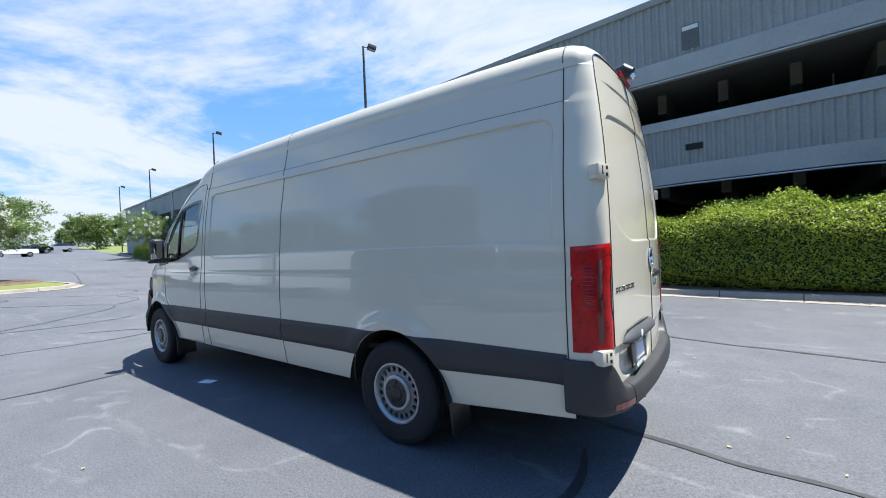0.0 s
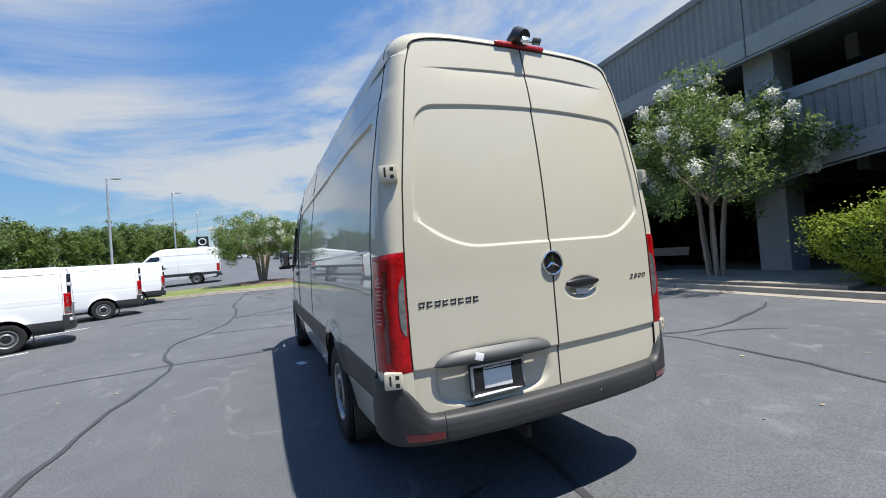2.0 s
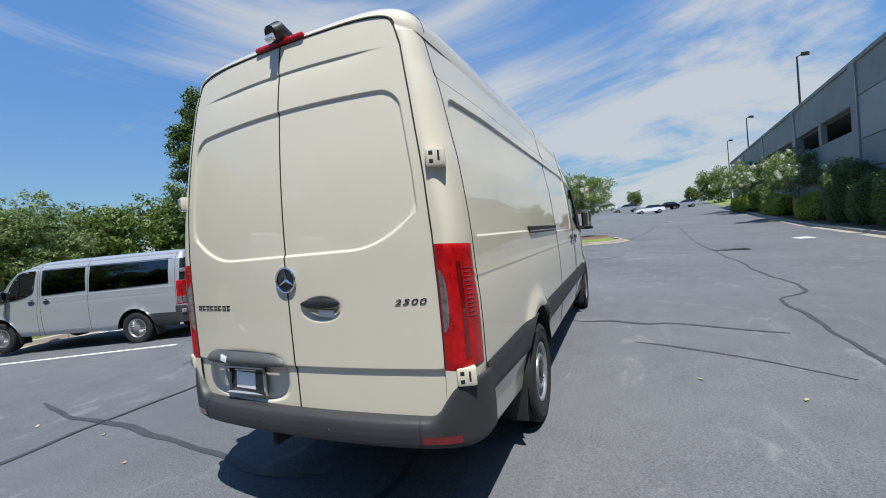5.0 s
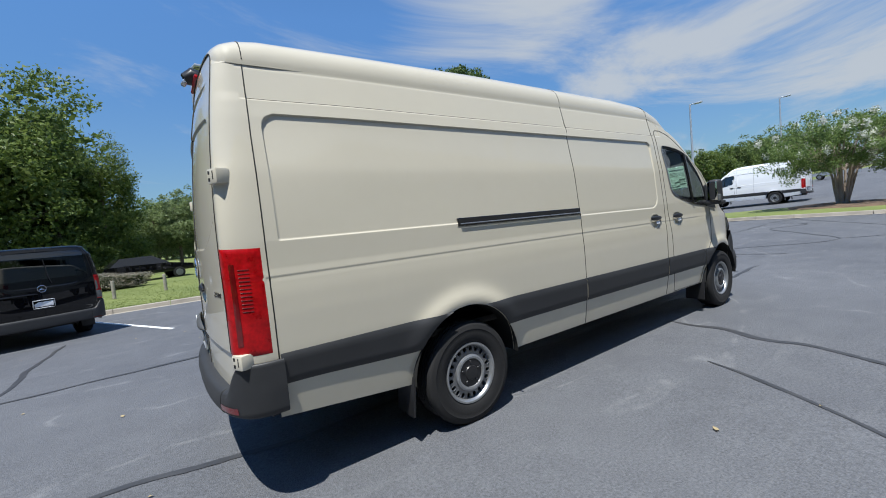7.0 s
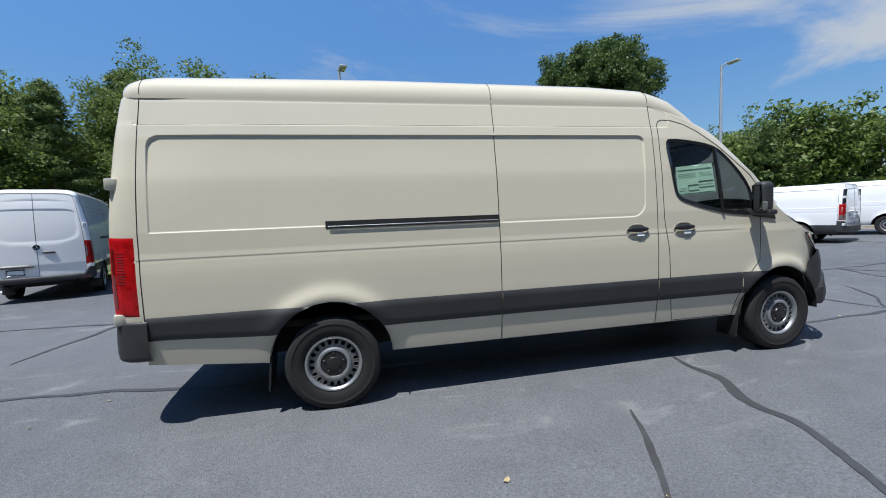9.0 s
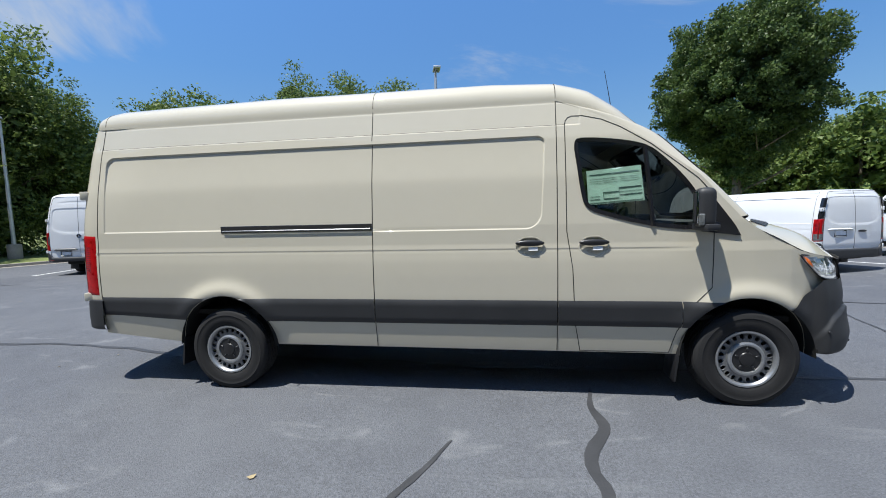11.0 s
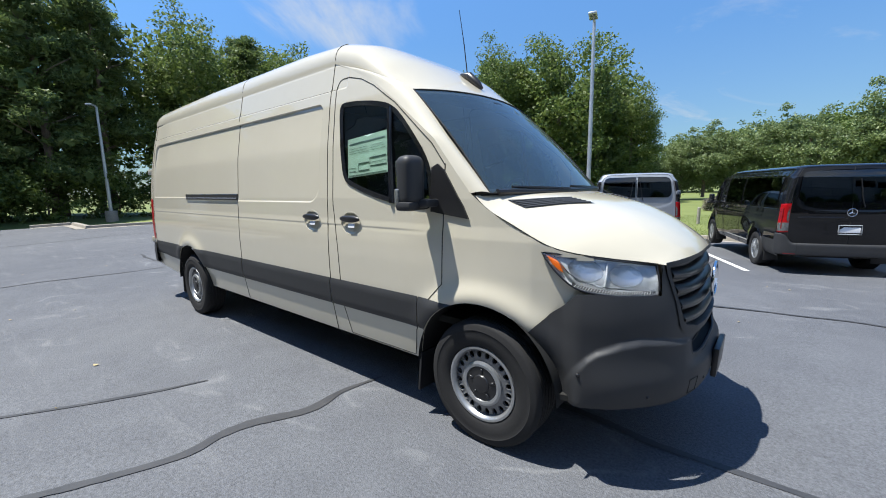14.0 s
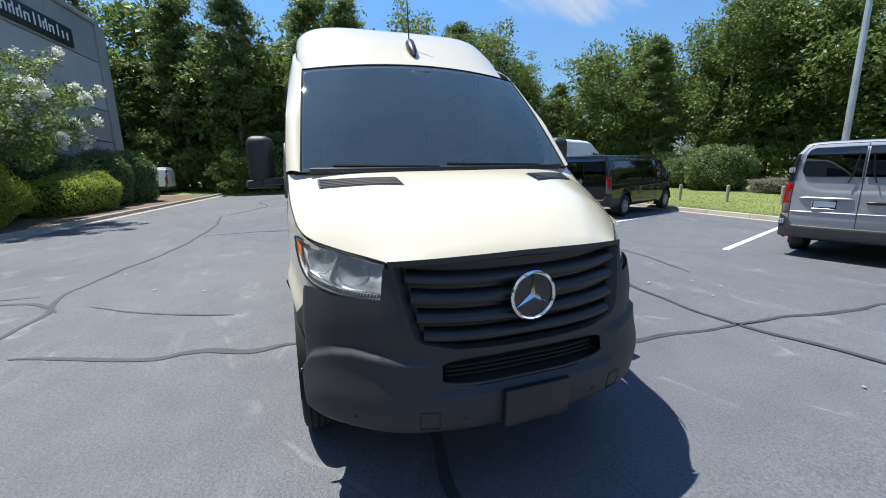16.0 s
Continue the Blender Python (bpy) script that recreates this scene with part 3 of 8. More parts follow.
def rear_x(y, z, plate=False):
    """The rear face: bowed, and leaning in towards the roof."""
    x = -1.548 + 0.055 * (y / 0.8) ** 2 + 0.085 * max(0.0, z - 1.3) ** 2
    ay = abs(y)
    # the pressed field follows the door's edge
    d = box_depth(ay, z, -0.5, lerp_table(DOOR_EDGE, z) - 0.047, 1.39, 2.150 - 0.05 * ay * ay, 0.10, 0.014)
    d *= smooth01(0.0, 0.010, z - 1.40 - 0.17 * max(0.0, (ay - 0.40) / 0.36) ** 2.0)
    x += d * 0.010
    zr = 2.352 - 0.04 * ay * ay
    x += 0.009 * (1 - smooth01(zr - 0.008, zr, z)) * math.exp(-max(0.0, zr - z) / 0.05) * (1 - smooth01(0.35, 0.66, ay))
    dent = 0.0
    if plate == 2:
        q = math.hypot((ay - 0.20) / 0.118, (z - 1.132) / 0.066)
        x += 0.034 * (1 - smooth01(0.50, 1.0, q))
    if plate == 1:
        q = (abs(y - 0.385) / 0.325) ** 3.6 + (abs(z - 0.765) / 0.130) ** 3.4
        dent = 1 - smooth01(0.70, 1.0, q)
        x += 0.030 * dent
    x += 0.012 * (1 - smooth01(0.832, 0.846, z)) * (1 - dent)
    return x


# more rows where the door is pressed
DOOR_ROWS = [(0.0, 0.0), (0.10, 0.108), (0.14, 0.130), (0.17, 0.21), (0.33, 0.335), (0.37, 0.402), (0.53, 0.492), (0.60, 0.765), (0.77, 0.815), (0.81, 0.880), (0.93, 0.925), (1.0, 1.0)]
DOOR_COLS = [(0.0, 0.0), (0.35, 0.60), (0.55, 0.84), (0.93, 0.975), (1.0, 1.0)]


def weld(v, f):
    """Joins points that lie on one another."""
    seen, index, out = {}, [], []
    for p in v:
        k = tuple(round(c, 4) for c in p)
        if k not in seen:
            seen[k] = len(out)
            out.append(p)
        index.append(seen[k])
    return out, [tuple(index[i] for i in q) for q in f]


def wheel(parent, hub, side, radius, kind, seg=56):
    """A wheel in local axes: tyre, rim and cap; its outer face looks along side."""
    x, y, z = hub
    w = new("wheel")
    w.parent = parent
    R, s = radius, side
    rr = R * 0.575
    tread = [(rr, -0.20), (rr + 0.01, -0.215), (R * 0.86, -0.225), (R * 0.955, -0.21), (R * 0.985, -0.19)]
    for k in range(5 if seg > 40 else 0):
        a = -0.185 + k * 0.032
        tread += [(R, a + 0.002), (R, a + 0.024), (R - 0.009, a + 0.026), (R - 0.009, a + 0.030)]
    tread += [(R, -0.022), (R * 0.985, -0.008), (R * 0.955, 0.006), (R * 0.93, 0.009), (R * 0.86, 0.016), (R * 0.845, 0.013), (R * 0.78, 0.016), (R * 0.66, 0.010), (rr + 0.012, 0.0), (rr, -0.012)]
    v, f = lathe(tread, (x, y, z), "y", seg, s)
    add("tyre", (v, f if s < 0 else [q[::-1] for q in f]), RUBBER, w)
    barrel = [(rr + 0.004, -0.19), (rr - 0.015, -0.15), (rr - 0.03, -0.05), (rr - 0.018, -0.02), (rr - 0.004, -0.012), (rr + 0.008, -0.004), (rr + 0.006, 0.004), (rr - 0.006, 0.004), (rr - 0.016, -0.004), (rr - 0.022, -0.025)]
    v, f = lathe(barrel, (x, y, z), "y", seg, s)
    if kind == "steel":
        add("rim", (v, f if s < 0 else [q[::-1] for q in f]), STEEL, w)
        # the pressed disc, with a ring of round windows near its edge
        nh, m, qn = (20, 16, 4) if seg > 40 else (20, 8, 2)
        r0, r1, rh = rr * 0.60, rr - 0.018, rr * 0.80
        dv, df = [], []
        for k in range(nh):
            a0, a1 = 2 * math.pi * k / nh, 2 * math.pi * (k + 1) / nh
            mid = (a0 + a1) / 2
            outline = [(r0, a0 + (a1 - a0) * i / qn) for i in range(qn)] + [(r0 + (r1 - r0) * i / qn, a1) for i in range(qn)]
            outline += [(r1, a1 + (a0 - a1) * i / qn) for i in range(qn)] + [(r1 + (r0 - r1) * i / qn, a0) for i in range(qn)]
            base = len(dv)
            for r, a in outline:
                u = (r - r0) / (r1 - r0)
                dv.append((x + r * math.cos(a), y + s * (-0.018 - 0.012 * u), z + r * math.sin(a)))
            for ring, dep in ((1.0, -0.021), (0.86, -0.034)):
                for i in range(m):
                    r, a = outline[i]
                    q = math.atan2((r - rh), (a - mid) * rh)
                    er, ea = 0.0200 * ring, 0.0165 * ring
                    pr, pa = rh + er * math.sin(q), mid + ea * math.cos(q) / rh
                    dv.append((x + pr * math.cos(pa), y + s * dep, z + pr * math.sin(pa)))
            for i in range(m):
                j = (i + 1) % m
                df.append((base + i, base + j, base + m + j, base + m + i))
                df.append((base + m + i, base + m + j, base + 2 * m + j, base + 2 * m + i))
        dv, df = weld(dv, df)
        add("wheel_disc", (dv, df if s > 0 else [q[::-1] for q in df]), DISC_STEEL, w)
        ring = [(r0 + 0.004, -0.018), (r0 + 0.002, -0.004), (r0 - 0.010, 0.003), (r0 - 0.024, 0.001), (r0 - 0.029, -0.012)]
        v, f = lathe(ring, (x, y, z), "y", 48, s)
        add("disc_ring", (v, f if s > 0 else [q[::-1] for q in f]), STEEL, w)
        cap = [(r0 - 0.026, -0.014), (r0 - 0.030, -0.006), (0.055, -0.002), (0.05, 0.006), (0.032, 0.010), (0.0, 0.011)]
        v, f = lathe(cap, (x, y, z), "y", 48, s)
        bolts = []
        for k in range(5):
            a = 2 * math.pi * k / 5 + 0.3
            bolts.append(rbox((x + 0.075 * math.cos(a), y + s * -0.002, z + 0.075 * math.sin(a)), (0.030, 0.012, 0.016), 0.004, (0, -math.degrees(a), 0), 1))
        add("hub_cap", join((v, f if s > 0 else [q[::-1] for q in f]), *bolts), TRIM, w)
    else:
        # a cast wheel with many thin spokes
        add("rim", (v, f if s < 0 else [q[::-1] for q in f]), STEEL, w)
        sp = []
        for k in range(20):
            a = 2 * math.pi * k / 20
            c = (x + rr * 0.56 * math.cos(a), y + s * -0.012, z + rr * 0.56 * math.sin(a))
            sp.append(rbox(c, (rr * 0.86, 0.02, 0.014), 0.004, (0, -math.degrees(a), 0), 1))
        add("spokes", join(*sp), STEEL, w)
        v, f = lathe([(0.062, -0.02), (0.06, 0.0), (0.05, 0.008), (0.0, 0.01)], (x, y, z), "y", 32, s)
        add("hub_cap", (v, f if s > 0 else [q[::-1] for q in f]), STEEL, w)
    dark = [(rr - 0.01, -0.11), (0.0, -0.11)]
    v, f = lathe(dark, (x, y, z), "y", 32, s)
    add("brake_drum", (v, f if s > 0 else [q[::-1] for q in f]), SEAM, w)
    return w


def emblem(parent, c, r, nx, rot=0.0):
    """A chrome ring with three spokes on a dark disc, facing along nx on the x axis."""
    e = new("emblem")
    e.parent = parent
    x, y, z = c
    ring = [(x, y + r * math.cos(a), z + r * math.sin(a)) for a in (2 * math.pi * k / 48 for k in range(48))]
    add("ring", tube(ring, r * 0.085, 8, True), CHROME, e)
    v, f = lathe([(r, -0.004), (0.0, -0.001)], c, "x", 40, nx)
    add("disc", (v, f if nx < 0 else [q[::-1] for q in f]), GLOSSY_TRIM, e)
    v, f = [], []
    for k in range(3):
        a = math.pi / 2 + 2 * math.pi * k / 3
        b0, b1 = a - math.pi / 3, a + math.pi / 3
        n = len(v)
        hub = r * 0.17
        v += [(x + nx * r * 0.16, y, z), (x, y + hub * math.cos(b0), z + hub * math.sin(b0)), (x, y + r * 0.96 * math.cos(a), z + r * 0.96 * math.sin(a)), (x, y + hub * math.cos(b1), z + hub * math.sin(b1))]
        f += [(n, n + 1, n + 2), (n, n + 2, n + 3)]
    add("spokes", (v, f), CHROME, e, smooth=False)
    return e


def van(parent, body, warp, res, hero=False, glazed=False, rail=True, tailgate=False, alloy=False, cladding=True, small=False):
    hub_r, hub_f = warp(0, 0, 0)[0], warp(HUB_F, 0, 0)[0]
    R = (0.371 if hero else 0.378) if not small else 0.335
    hz = 0.368 if hero else R - 0.006
    ar = 0.467 if hero else R * 1.235
    arches = [(hub_r, hz, ar), (hub_f - 0.01, hz + 0.01, ar)]

    def P(vf):
        return [warp(*p) for p in vf[0]], vf[1]

    # sides
    for side in (-1, 1):
        names = (("rear_quarter_panel", -1.30, 1.405), ("sliding_door" if side < 0 else "side_panel", 1.405, 2.92), ("front_door", 2.92, 4.05), ("front_fender", 4.05, 4.88))
        outline = [tuple(curve_at([(*q, 0) for q in WINDOW + WINDOW[:1]], i / 90))[:2] for i in range(90)]
        hole = [shrink(outline, 0.015)]
        grips = [(nm, hx) for nm, hx in ((names[1][0], 2.705), ("front_door", 3.195)) if not (side > 0 and hx < 3 and hero)]
        for nm, hx in grips:
            hole.append([(hx + 0.110 * math.cos(a), 1.243 + 0.078 * math.sin(a)) for a in np.linspace(0, 2 * math.pi, 24, endpoint=False)])
        made = {}
        for nm, a, b in names:
            cut = hole if nm in ("front_door", names[1][0]) else ([LAMP_HOLE] if nm == "front_fender" else ())
            made[nm] = add(nm, side_part(a, b, side, warp, arches, res * 0.5 if hero and nm == "front_fender" else res, cut), body, parent)
        # plastic band along the flank
        if cladding and not small:
            for nm, a, b in (("rear_quarter_panel", -1.275, 1.400), (names[1][0], 1.411, 2.915), ("front_door", 2.925, 3.84), ("front_fender", 3.846, 4.17)):
                add("cladding_strip", side_part(a, b, side, warp, arches, res, (), 0.605, 0.812, 0.014, 0.014), PLASTIC, made[nm], label="dark grey plastic rubbing strip")
        if small:
            add("bumper_side", side_part(-1.285, -0.30, side, warp, arches, res, (), 0.40, 0.80, 0.012, 0.012), PLASTIC, made["rear_quarter_panel"], label="dark grey plastic bumper side")
        # panel gaps; the level line at 2.203 is the step's shadow, drawn dark
        gaps = [
            [(-1.283, 0.62), (-1.283, 1.4), (-1.275, 2.0), (-1.262, 2.40)],
            [(1.405, 0.39), (1.405, 2.40)],
            [(2.92, 0.39), (2.92, 2.40)],
            [(2.985, 2.20), (2.99, 1.37), (3.035, 1.07), (3.055, 0.64), (3.10, 0.395), (3.77, 0.395), (3.815, 0.58), (3.93, 0.80), (4.045, 0.92), (4.055, 1.32), (4.06, 1.62)],
            [(-1.27, 2.203), (2.98, 2.203)],
            [(2.985, 2.20), (2.992, 2.235), (3.01, 2.258), (3.04, 2.270), (3.12, 2.268), (3.26, 2.232), (3.40, 2.165), (3.62, 2.022), (3.95, 1.745), (4.06, 1.61)],
        ]
        for g in gaps:
            add("panel_gap", tube([on_side(px, pz, side, warp, 0.0) for px, pz in dense(g, 0.04)], 0.0034 if g[0] != (-1.27, 2.203) else 0.0022, 6), SEAM, made["front_door"] if g[0][0] > 2.95 else made["rear_quarter_panel"])
        # window with its frame
        ring = outline
        inner = shrink(ring, 0.032)
        add("window_frame", side_ring(ring, inner, side, warp, 0.006), GLOSSY_TRIM, made["front_door"])
        pane = add("window_pane", side_pane(shrink(ring, 0.02), side, warp, -0.006), SIDE_GLASS if hero else DARK_GLASS, made["front_door"])
        pane.visible_shadow = False
        add("window_divider", tube([on_side(3.575 + 0.05 * k, 2.0 - 0.61 * k, side, warp, 0.002) for k in (0, 0.5, 1)], 0.018, 6), GLOSSY_TRIM, made["front_door"])
        # handles
        for nm, hx in grips:
            c = on_side(hx, 1.268, side, warp, 0.016)
            dish = ((1.07, -0.001), (1.05, 0.0006), (0.96, 0.0004), (0.94, -0.005), (0.80, -0.012), (0.0, -0.018))
            cv = [on_side(hx + 0.112 * k * math.cos(q), 1.243 + 0.080 * k * math.sin(q), side, warp, o) for k, o in dish for q in np.linspace(0, 2 * math.pi, 28, endpoint=False)]
            cf = [(i * 28 + j, i * 28 + (j + 1) % 28, (i + 1) * 28 + (j + 1) % 28, (i + 1) * 28 + j) for i in range(5) for j in range(28)]
            h = new("door_handle")
            h.parent = made[nm]
            add("cup", (cv, cf if side < 0 else [q[::-1] for q in cf]), body, h, sharp=25)
            add("grip", pod((c[0], c[1] - side * 0.003, c[2] + 0.006), (0.114 if not small else 0.085, 0.018, 0.026)), TRIM, h)
            if hero:
                add("paper_tag", rbox((c[0] + 0.025, on_side(hx, 1.212, side, warp, 0.014)[1], 1.228), (0.072, 0.003, 0.030), 0.001, (14 * side, 0, 0)), PAPER, h)
        # sliding-door rail
        if side < 0 and rail:
            bar = [on_side(px, 1.425, side, warp, 0.004) for px in np.linspace(0.0, 1.40, 20)]
            half = 0.027 if not small else 0.015
            rv = [(p[0], p[1] - o, p[2] + k * half) for p in bar for o, k in ((0.0, -1), (0.006, -1), (0.006, 1), (0.0, 1))]
            rf = [(i * 4 + j, (i + 1) * 4 + j, (i + 1) * 4 + j + 1, i * 4 + j + 1) for i in range(19) for j in range(3)]
            add("door_rail", (rv, rf), SEAM, made["rear_quarter_panel"], smooth=False)
            if hero:
                add("rail_track", tube([on_side(px, 1.414, side, warp, 0.012) for px in np.linspace(0.02, 1.39, 20)], 0.0045, 6), STEEL, made["rear_quarter_panel"])
            add("rail_lip", tube([on_side(px, 1.452, side, warp, 0.006) for px in np.linspace(0.0, 1.40, 20)], 0.005, 6), GLOSSY_TRIM, made["rear_quarter_panel"])
        # big side panes of the passenger kind
        if glazed:
            for a, b in ((-1.08, 1.36), (1.47, 2.86)):
                poly = [(a, 1.50), (a + 0.02, 2.05), (b - 0.02, 2.07), (b, 1.46)]
                quad = [poly[0], poly[3], poly[2], poly[1]]
                for o, mt, nm in ((0.010, DARK_GLASS, "side_window"), (0.005, GLOSSY_TRIM, "side_window_back")):
                    v, f = four_sided(quad, lambda px, pz: on_side(px, pz, side, warp, o))
                    add(nm, (v, f if side < 0 else [q[::-1] for q in f]), mt, made["rear_quarter_panel"])
        # arch liner
        for k, (ax, az, rr) in enumerate(arches):
            yo = on_side(0.0 if k == 0 else HUB_F, 0.82, 1, warp)[1]
            prof = [(rr + 0.002, yo - 0.012), (rr + 0.004, yo - 0.05), (rr + 0.01, yo - 0.34), (0.0, yo - 0.36)]
            n = 28
            v = [(ax + r * math.cos(w), o * side, az + r * math.sin(w)) for w in np.linspace(0.02, math.pi - 0.02, n) for r, o in prof]
            f = [(i * 4 + j, i * 4 + j + 1, (i + 1) * 4 + j + 1, (i + 1) * 4 + j) for i in range(n - 1) for j in range(3)]
            add("arch_liner", (v, f), SEAM, parent)
        # mud flaps
        for fx in (hub_r - ar - 0.01, hub_f - ar - 0.02):
            yo = side * (warp(0, 0.80, 0.5)[1])
            add("mud_flap", rbox((fx, yo, 0.30), (0.018, 0.22, 0.27), 0.006, (0, 6, 0)), TRIM, parent)
        wheel(parent, (hub_r, side * (warp(0, 0.925, 0.4)[1] - 0.005), hz - (0.034 if hero and side < 0 else 0.0)), side, R, "cast" if alloy else "steel", 56 if hero else 28)
        wheel(parent, (hub_f, side * (warp(0, 0.925, 0.4)[1] - 0.005), hz), side, R, "cast" if alloy else "steel", 56 if hero else 28)

    # rear corners
    for side in (-1, 1):
        def corner(u, t, side=side, o=0.0):
            z = 0.62 + (2.40 - 0.62) * t
            ye, ys = lerp_table(DOOR_EDGE, z) , side_y(-1.30, z)
            xe = rear_x(ye, 1.4 if z < 1.4 else z)
            if z < 1.4:
                xe = -1.548 + 0.055 * (ye / 0.8) ** 2
            a = u * math.pi / 2
            soft = smooth01(1.42, 1.95, z)
            x = -1.30 + (xe + 1.30) * math.sin(a) ** (0.85 + 0.15 * soft) if a > 0 else -1.30
            y = ye + (ys - ye) * math.cos(a) ** (0.55 + 0.35 * soft) if a < math.pi / 2 - 1e-6 else ye
            return warp(x, (y) * side, z)
        v, f = sheet(12, 70, corner)
        add("rear_pillar", (v, f if side > 0 else [q[::-1] for q in f]), body, parent, sharp=60)

        # its top, under the roof's edge
        def cap(u, t):
            x0 = -1.30 - 0.12 * u
            yg = lerp_table(ROOF_Y, x0)
            g = Vector(warp(x0 + 0.030 * (yg / 0.8) ** 2 * (1 - smooth01(-1.42, -1.22, x0)), yg * side, lerp_table(ROOF_G, x0) + 0.004))
            return tuple(Vector(corner(u, 1.0)).lerp(g, t))
        v, f = sheet(12, 2, cap)
        add("pillar_top", (v, f if side > 0 else [q[::-1] for q in f]), body, parent, sharp=60)

        # tail lamp, wrapped round the corner
        def lamp(u, t, side=side, z0=0.835 if not small else 0.94, z1=1.395 if not small else 1.54, u0=0.02, u1=1.0, o=0.004, bulge=0.005):
            z = z0 + (z1 - z0) * t + 0.012 * (u - 0.5)
            uu = u0 + (u1 - u0) * u
            ye, ys = lerp_table(DOOR_EDGE, z), side_y(-1.30, z)
            xe = -1.548 + 0.055 * (ye / 0.8) ** 2
            a = uu * math.pi / 2
            x = -1.30 + (xe + 1.30) * math.sin(a) ** 0.85
            y = ye + (ys - ye) * (math.cos(a) ** 0.55 if a < math.pi / 2 - 1e-6 else 0.0)
            e = min(1.0, min(u, 1 - u, ) / 0.06, min(t, 1 - t) / 0.03)
            k = o * e + bulge * e * math.sin(math.pi * u) * 0.5
            return warp(x - k * math.sin(a), (y + k * math.cos(a)) * side, z)
        tl = new("tail_lamp")
        tl.parent = parent
        v, f = sheet(24, 40, lamp)
        add("red_lens", (v, f if side > 0 else [q[::-1] for q in f]), RED_LENS, tl, sharp=60)
        v, f = sheet(6, 20, lambda u, t: lamp(0.895 + 0.100 * u + (1 - u) * 0.090 * abs(2 * t - 1) ** 4, 0.30 + 0.50 * t, o=0.0075))
        add("clear_lens", (v, f if side > 0 else [q[::-1] for q in f]), CLEAR_LENS, tl, sharp=60)
        v, f = sheet(4, 20, lambda u, t: lamp(0.46 + 0.13 * u, 0.10 + 0.76 * t, o=0.0062))
        add("lamp_core", (v, f if side > 0 else [q[::-1] for q in f]), RED_DARK, tl, sharp=60)
        if small:
            # pale lens at the foot of the lamp, and the dark post over it
            v, f = sheet(10, 6, lambda u, t: lamp(u, 0.04 + 0.22 * t, o=0.006))
            add("pale_lens", (v, f if side > 0 else [q[::-1] for q in f]), CLEAR_LENS, tl, sharp=60)
            v, f = sheet(10, 16, lambda u, t: lamp(u, t, z0=1.55, z1=2.08, u0=0.30, u1=0.98, o=0.005, bulge=0.0))
            add("post_trim", (v, f if side > 0 else [q[::-1] for q in f]), GLOSSY_TRIM, parent, sharp=60)
        ribs = []
        for k in range(12):
            ribs.append(tube([lamp(0.20 + 0.20 * i / 4, 0.42 + 0.035 * k, o=0.0045) for i in range(5)], 0.0025, 4))
        add("lens_ribs", join(*ribs), RED_DARK, tl)

    # roof, from gutter to gutter; its rear edge is bowed like the doors
    def rear_bow(y, x0):
        return 0.030 * (y / 0.8) ** 2 * (1 - smooth01(-1.42, -1.22, x0))

    def roof(u, t):
        x0 = -1.42 + (3.80 + 1.42) * u ** 1.5
        yg, zg, h = lerp_table(ROOF_Y, x0), lerp_table(ROOF_G, x0), lerp_table(ROOF_H, x0)
        a = math.pi * (t - 0.5)
        s = math.sin(a)
        s = math.copysign(abs(s) ** 0.7, s)
        fall = smooth01(3.0, 3.8, x0)
        z = zg + (h - zg) * max(0.0, 1 - abs(s) ** (6.0 - 3.2 * fall)) ** (0.4 + 0.1 * fall)
        bow = 0.10 * smooth01(3.0, 3.8, x0) - 0.006 * (1 - smooth01(-1.42, -1.2, x0))
        x = x0 - 0.10 * smooth01(3.0, 3.8, x0) + bow * (1 - s * s) + rear_bow(yg * s, x0)
        return warp(x, yg * s, z)
    v, f = sheet(140 if hero else 60, 72 if hero else 28, roof)
    top = add("roof", (v, f), body, parent, sharp=60)
    for gx in (-1.262, 1.405, 2.92):
        def rp(t, gx=gx):
            u = ((gx + 1.42) / 5.22) ** (1 / 1.5)
            return roof(u, t)
        ts = [0.02, 0.06, 0.1, 0.15, 0.2, 0.3, 0.5, 0.7, 0.8, 0.85, 0.9, 0.94, 0.98]
        add("panel_gap", tube([rp(t) for t in ts], 0.0035, 6), SEAM, top)

    # rear doors
    for side in (-1, 1):
        def door(u, t, side=side):
            y = 0.004 + (1 - 0.004) * lerp_table(DOOR_COLS, u)
            ztop = 2.425 + (2.508 - 2.425) * max(0.0, 1 - (y * 0.99) ** 8.0) ** 0.45
            zbot = 0.615 + 0.085 * (1 - max(0.0, 1 - (max(0.0, y - 0.87) / 0.13) ** 2) ** 0.5)
            z = zbot + (ztop - zbot) * lerp_table(DOOR_ROWS, t)
            ye = lerp_table(DOOR_EDGE, z)
            return warp(rear_x(y * ye, z, 0 if tailgate or not hero else (1 if side > 0 else 2)), y * ye * side, z)
        v, f = sheet(84 if hero else 16, 260 if hero else 40, door)
        d = add("rear_door", (v, f if side < 0 else [q[::-1] for q in f]), body, parent, sharp=60)
        edge = [door(1.0, t) for t in np.linspace(0, 0.985, 60)] + [door(u, 1.0) for u in np.linspace(0.97, 0.0, 16)]
        add("panel_gap", tube([(p[0] - 0.001, p[1], p[2]) for p in edge], 0.0036, 6), SEAM, d)
        if side > 0:
            add("panel_gap", tube([(p[0] - 0.0005, 0.0, p[2]) for p in (door(0.0, t) for t in np.linspace(0, 1, 60))], 0.004, 6), SEAM, d)
        add("panel_gap", tube([(p[0] - 0.001, p[1], p[2]) for p in (door(u, 0.0) for u in np.linspace(0, 1, 20))], 0.0045, 6), SEAM, d)
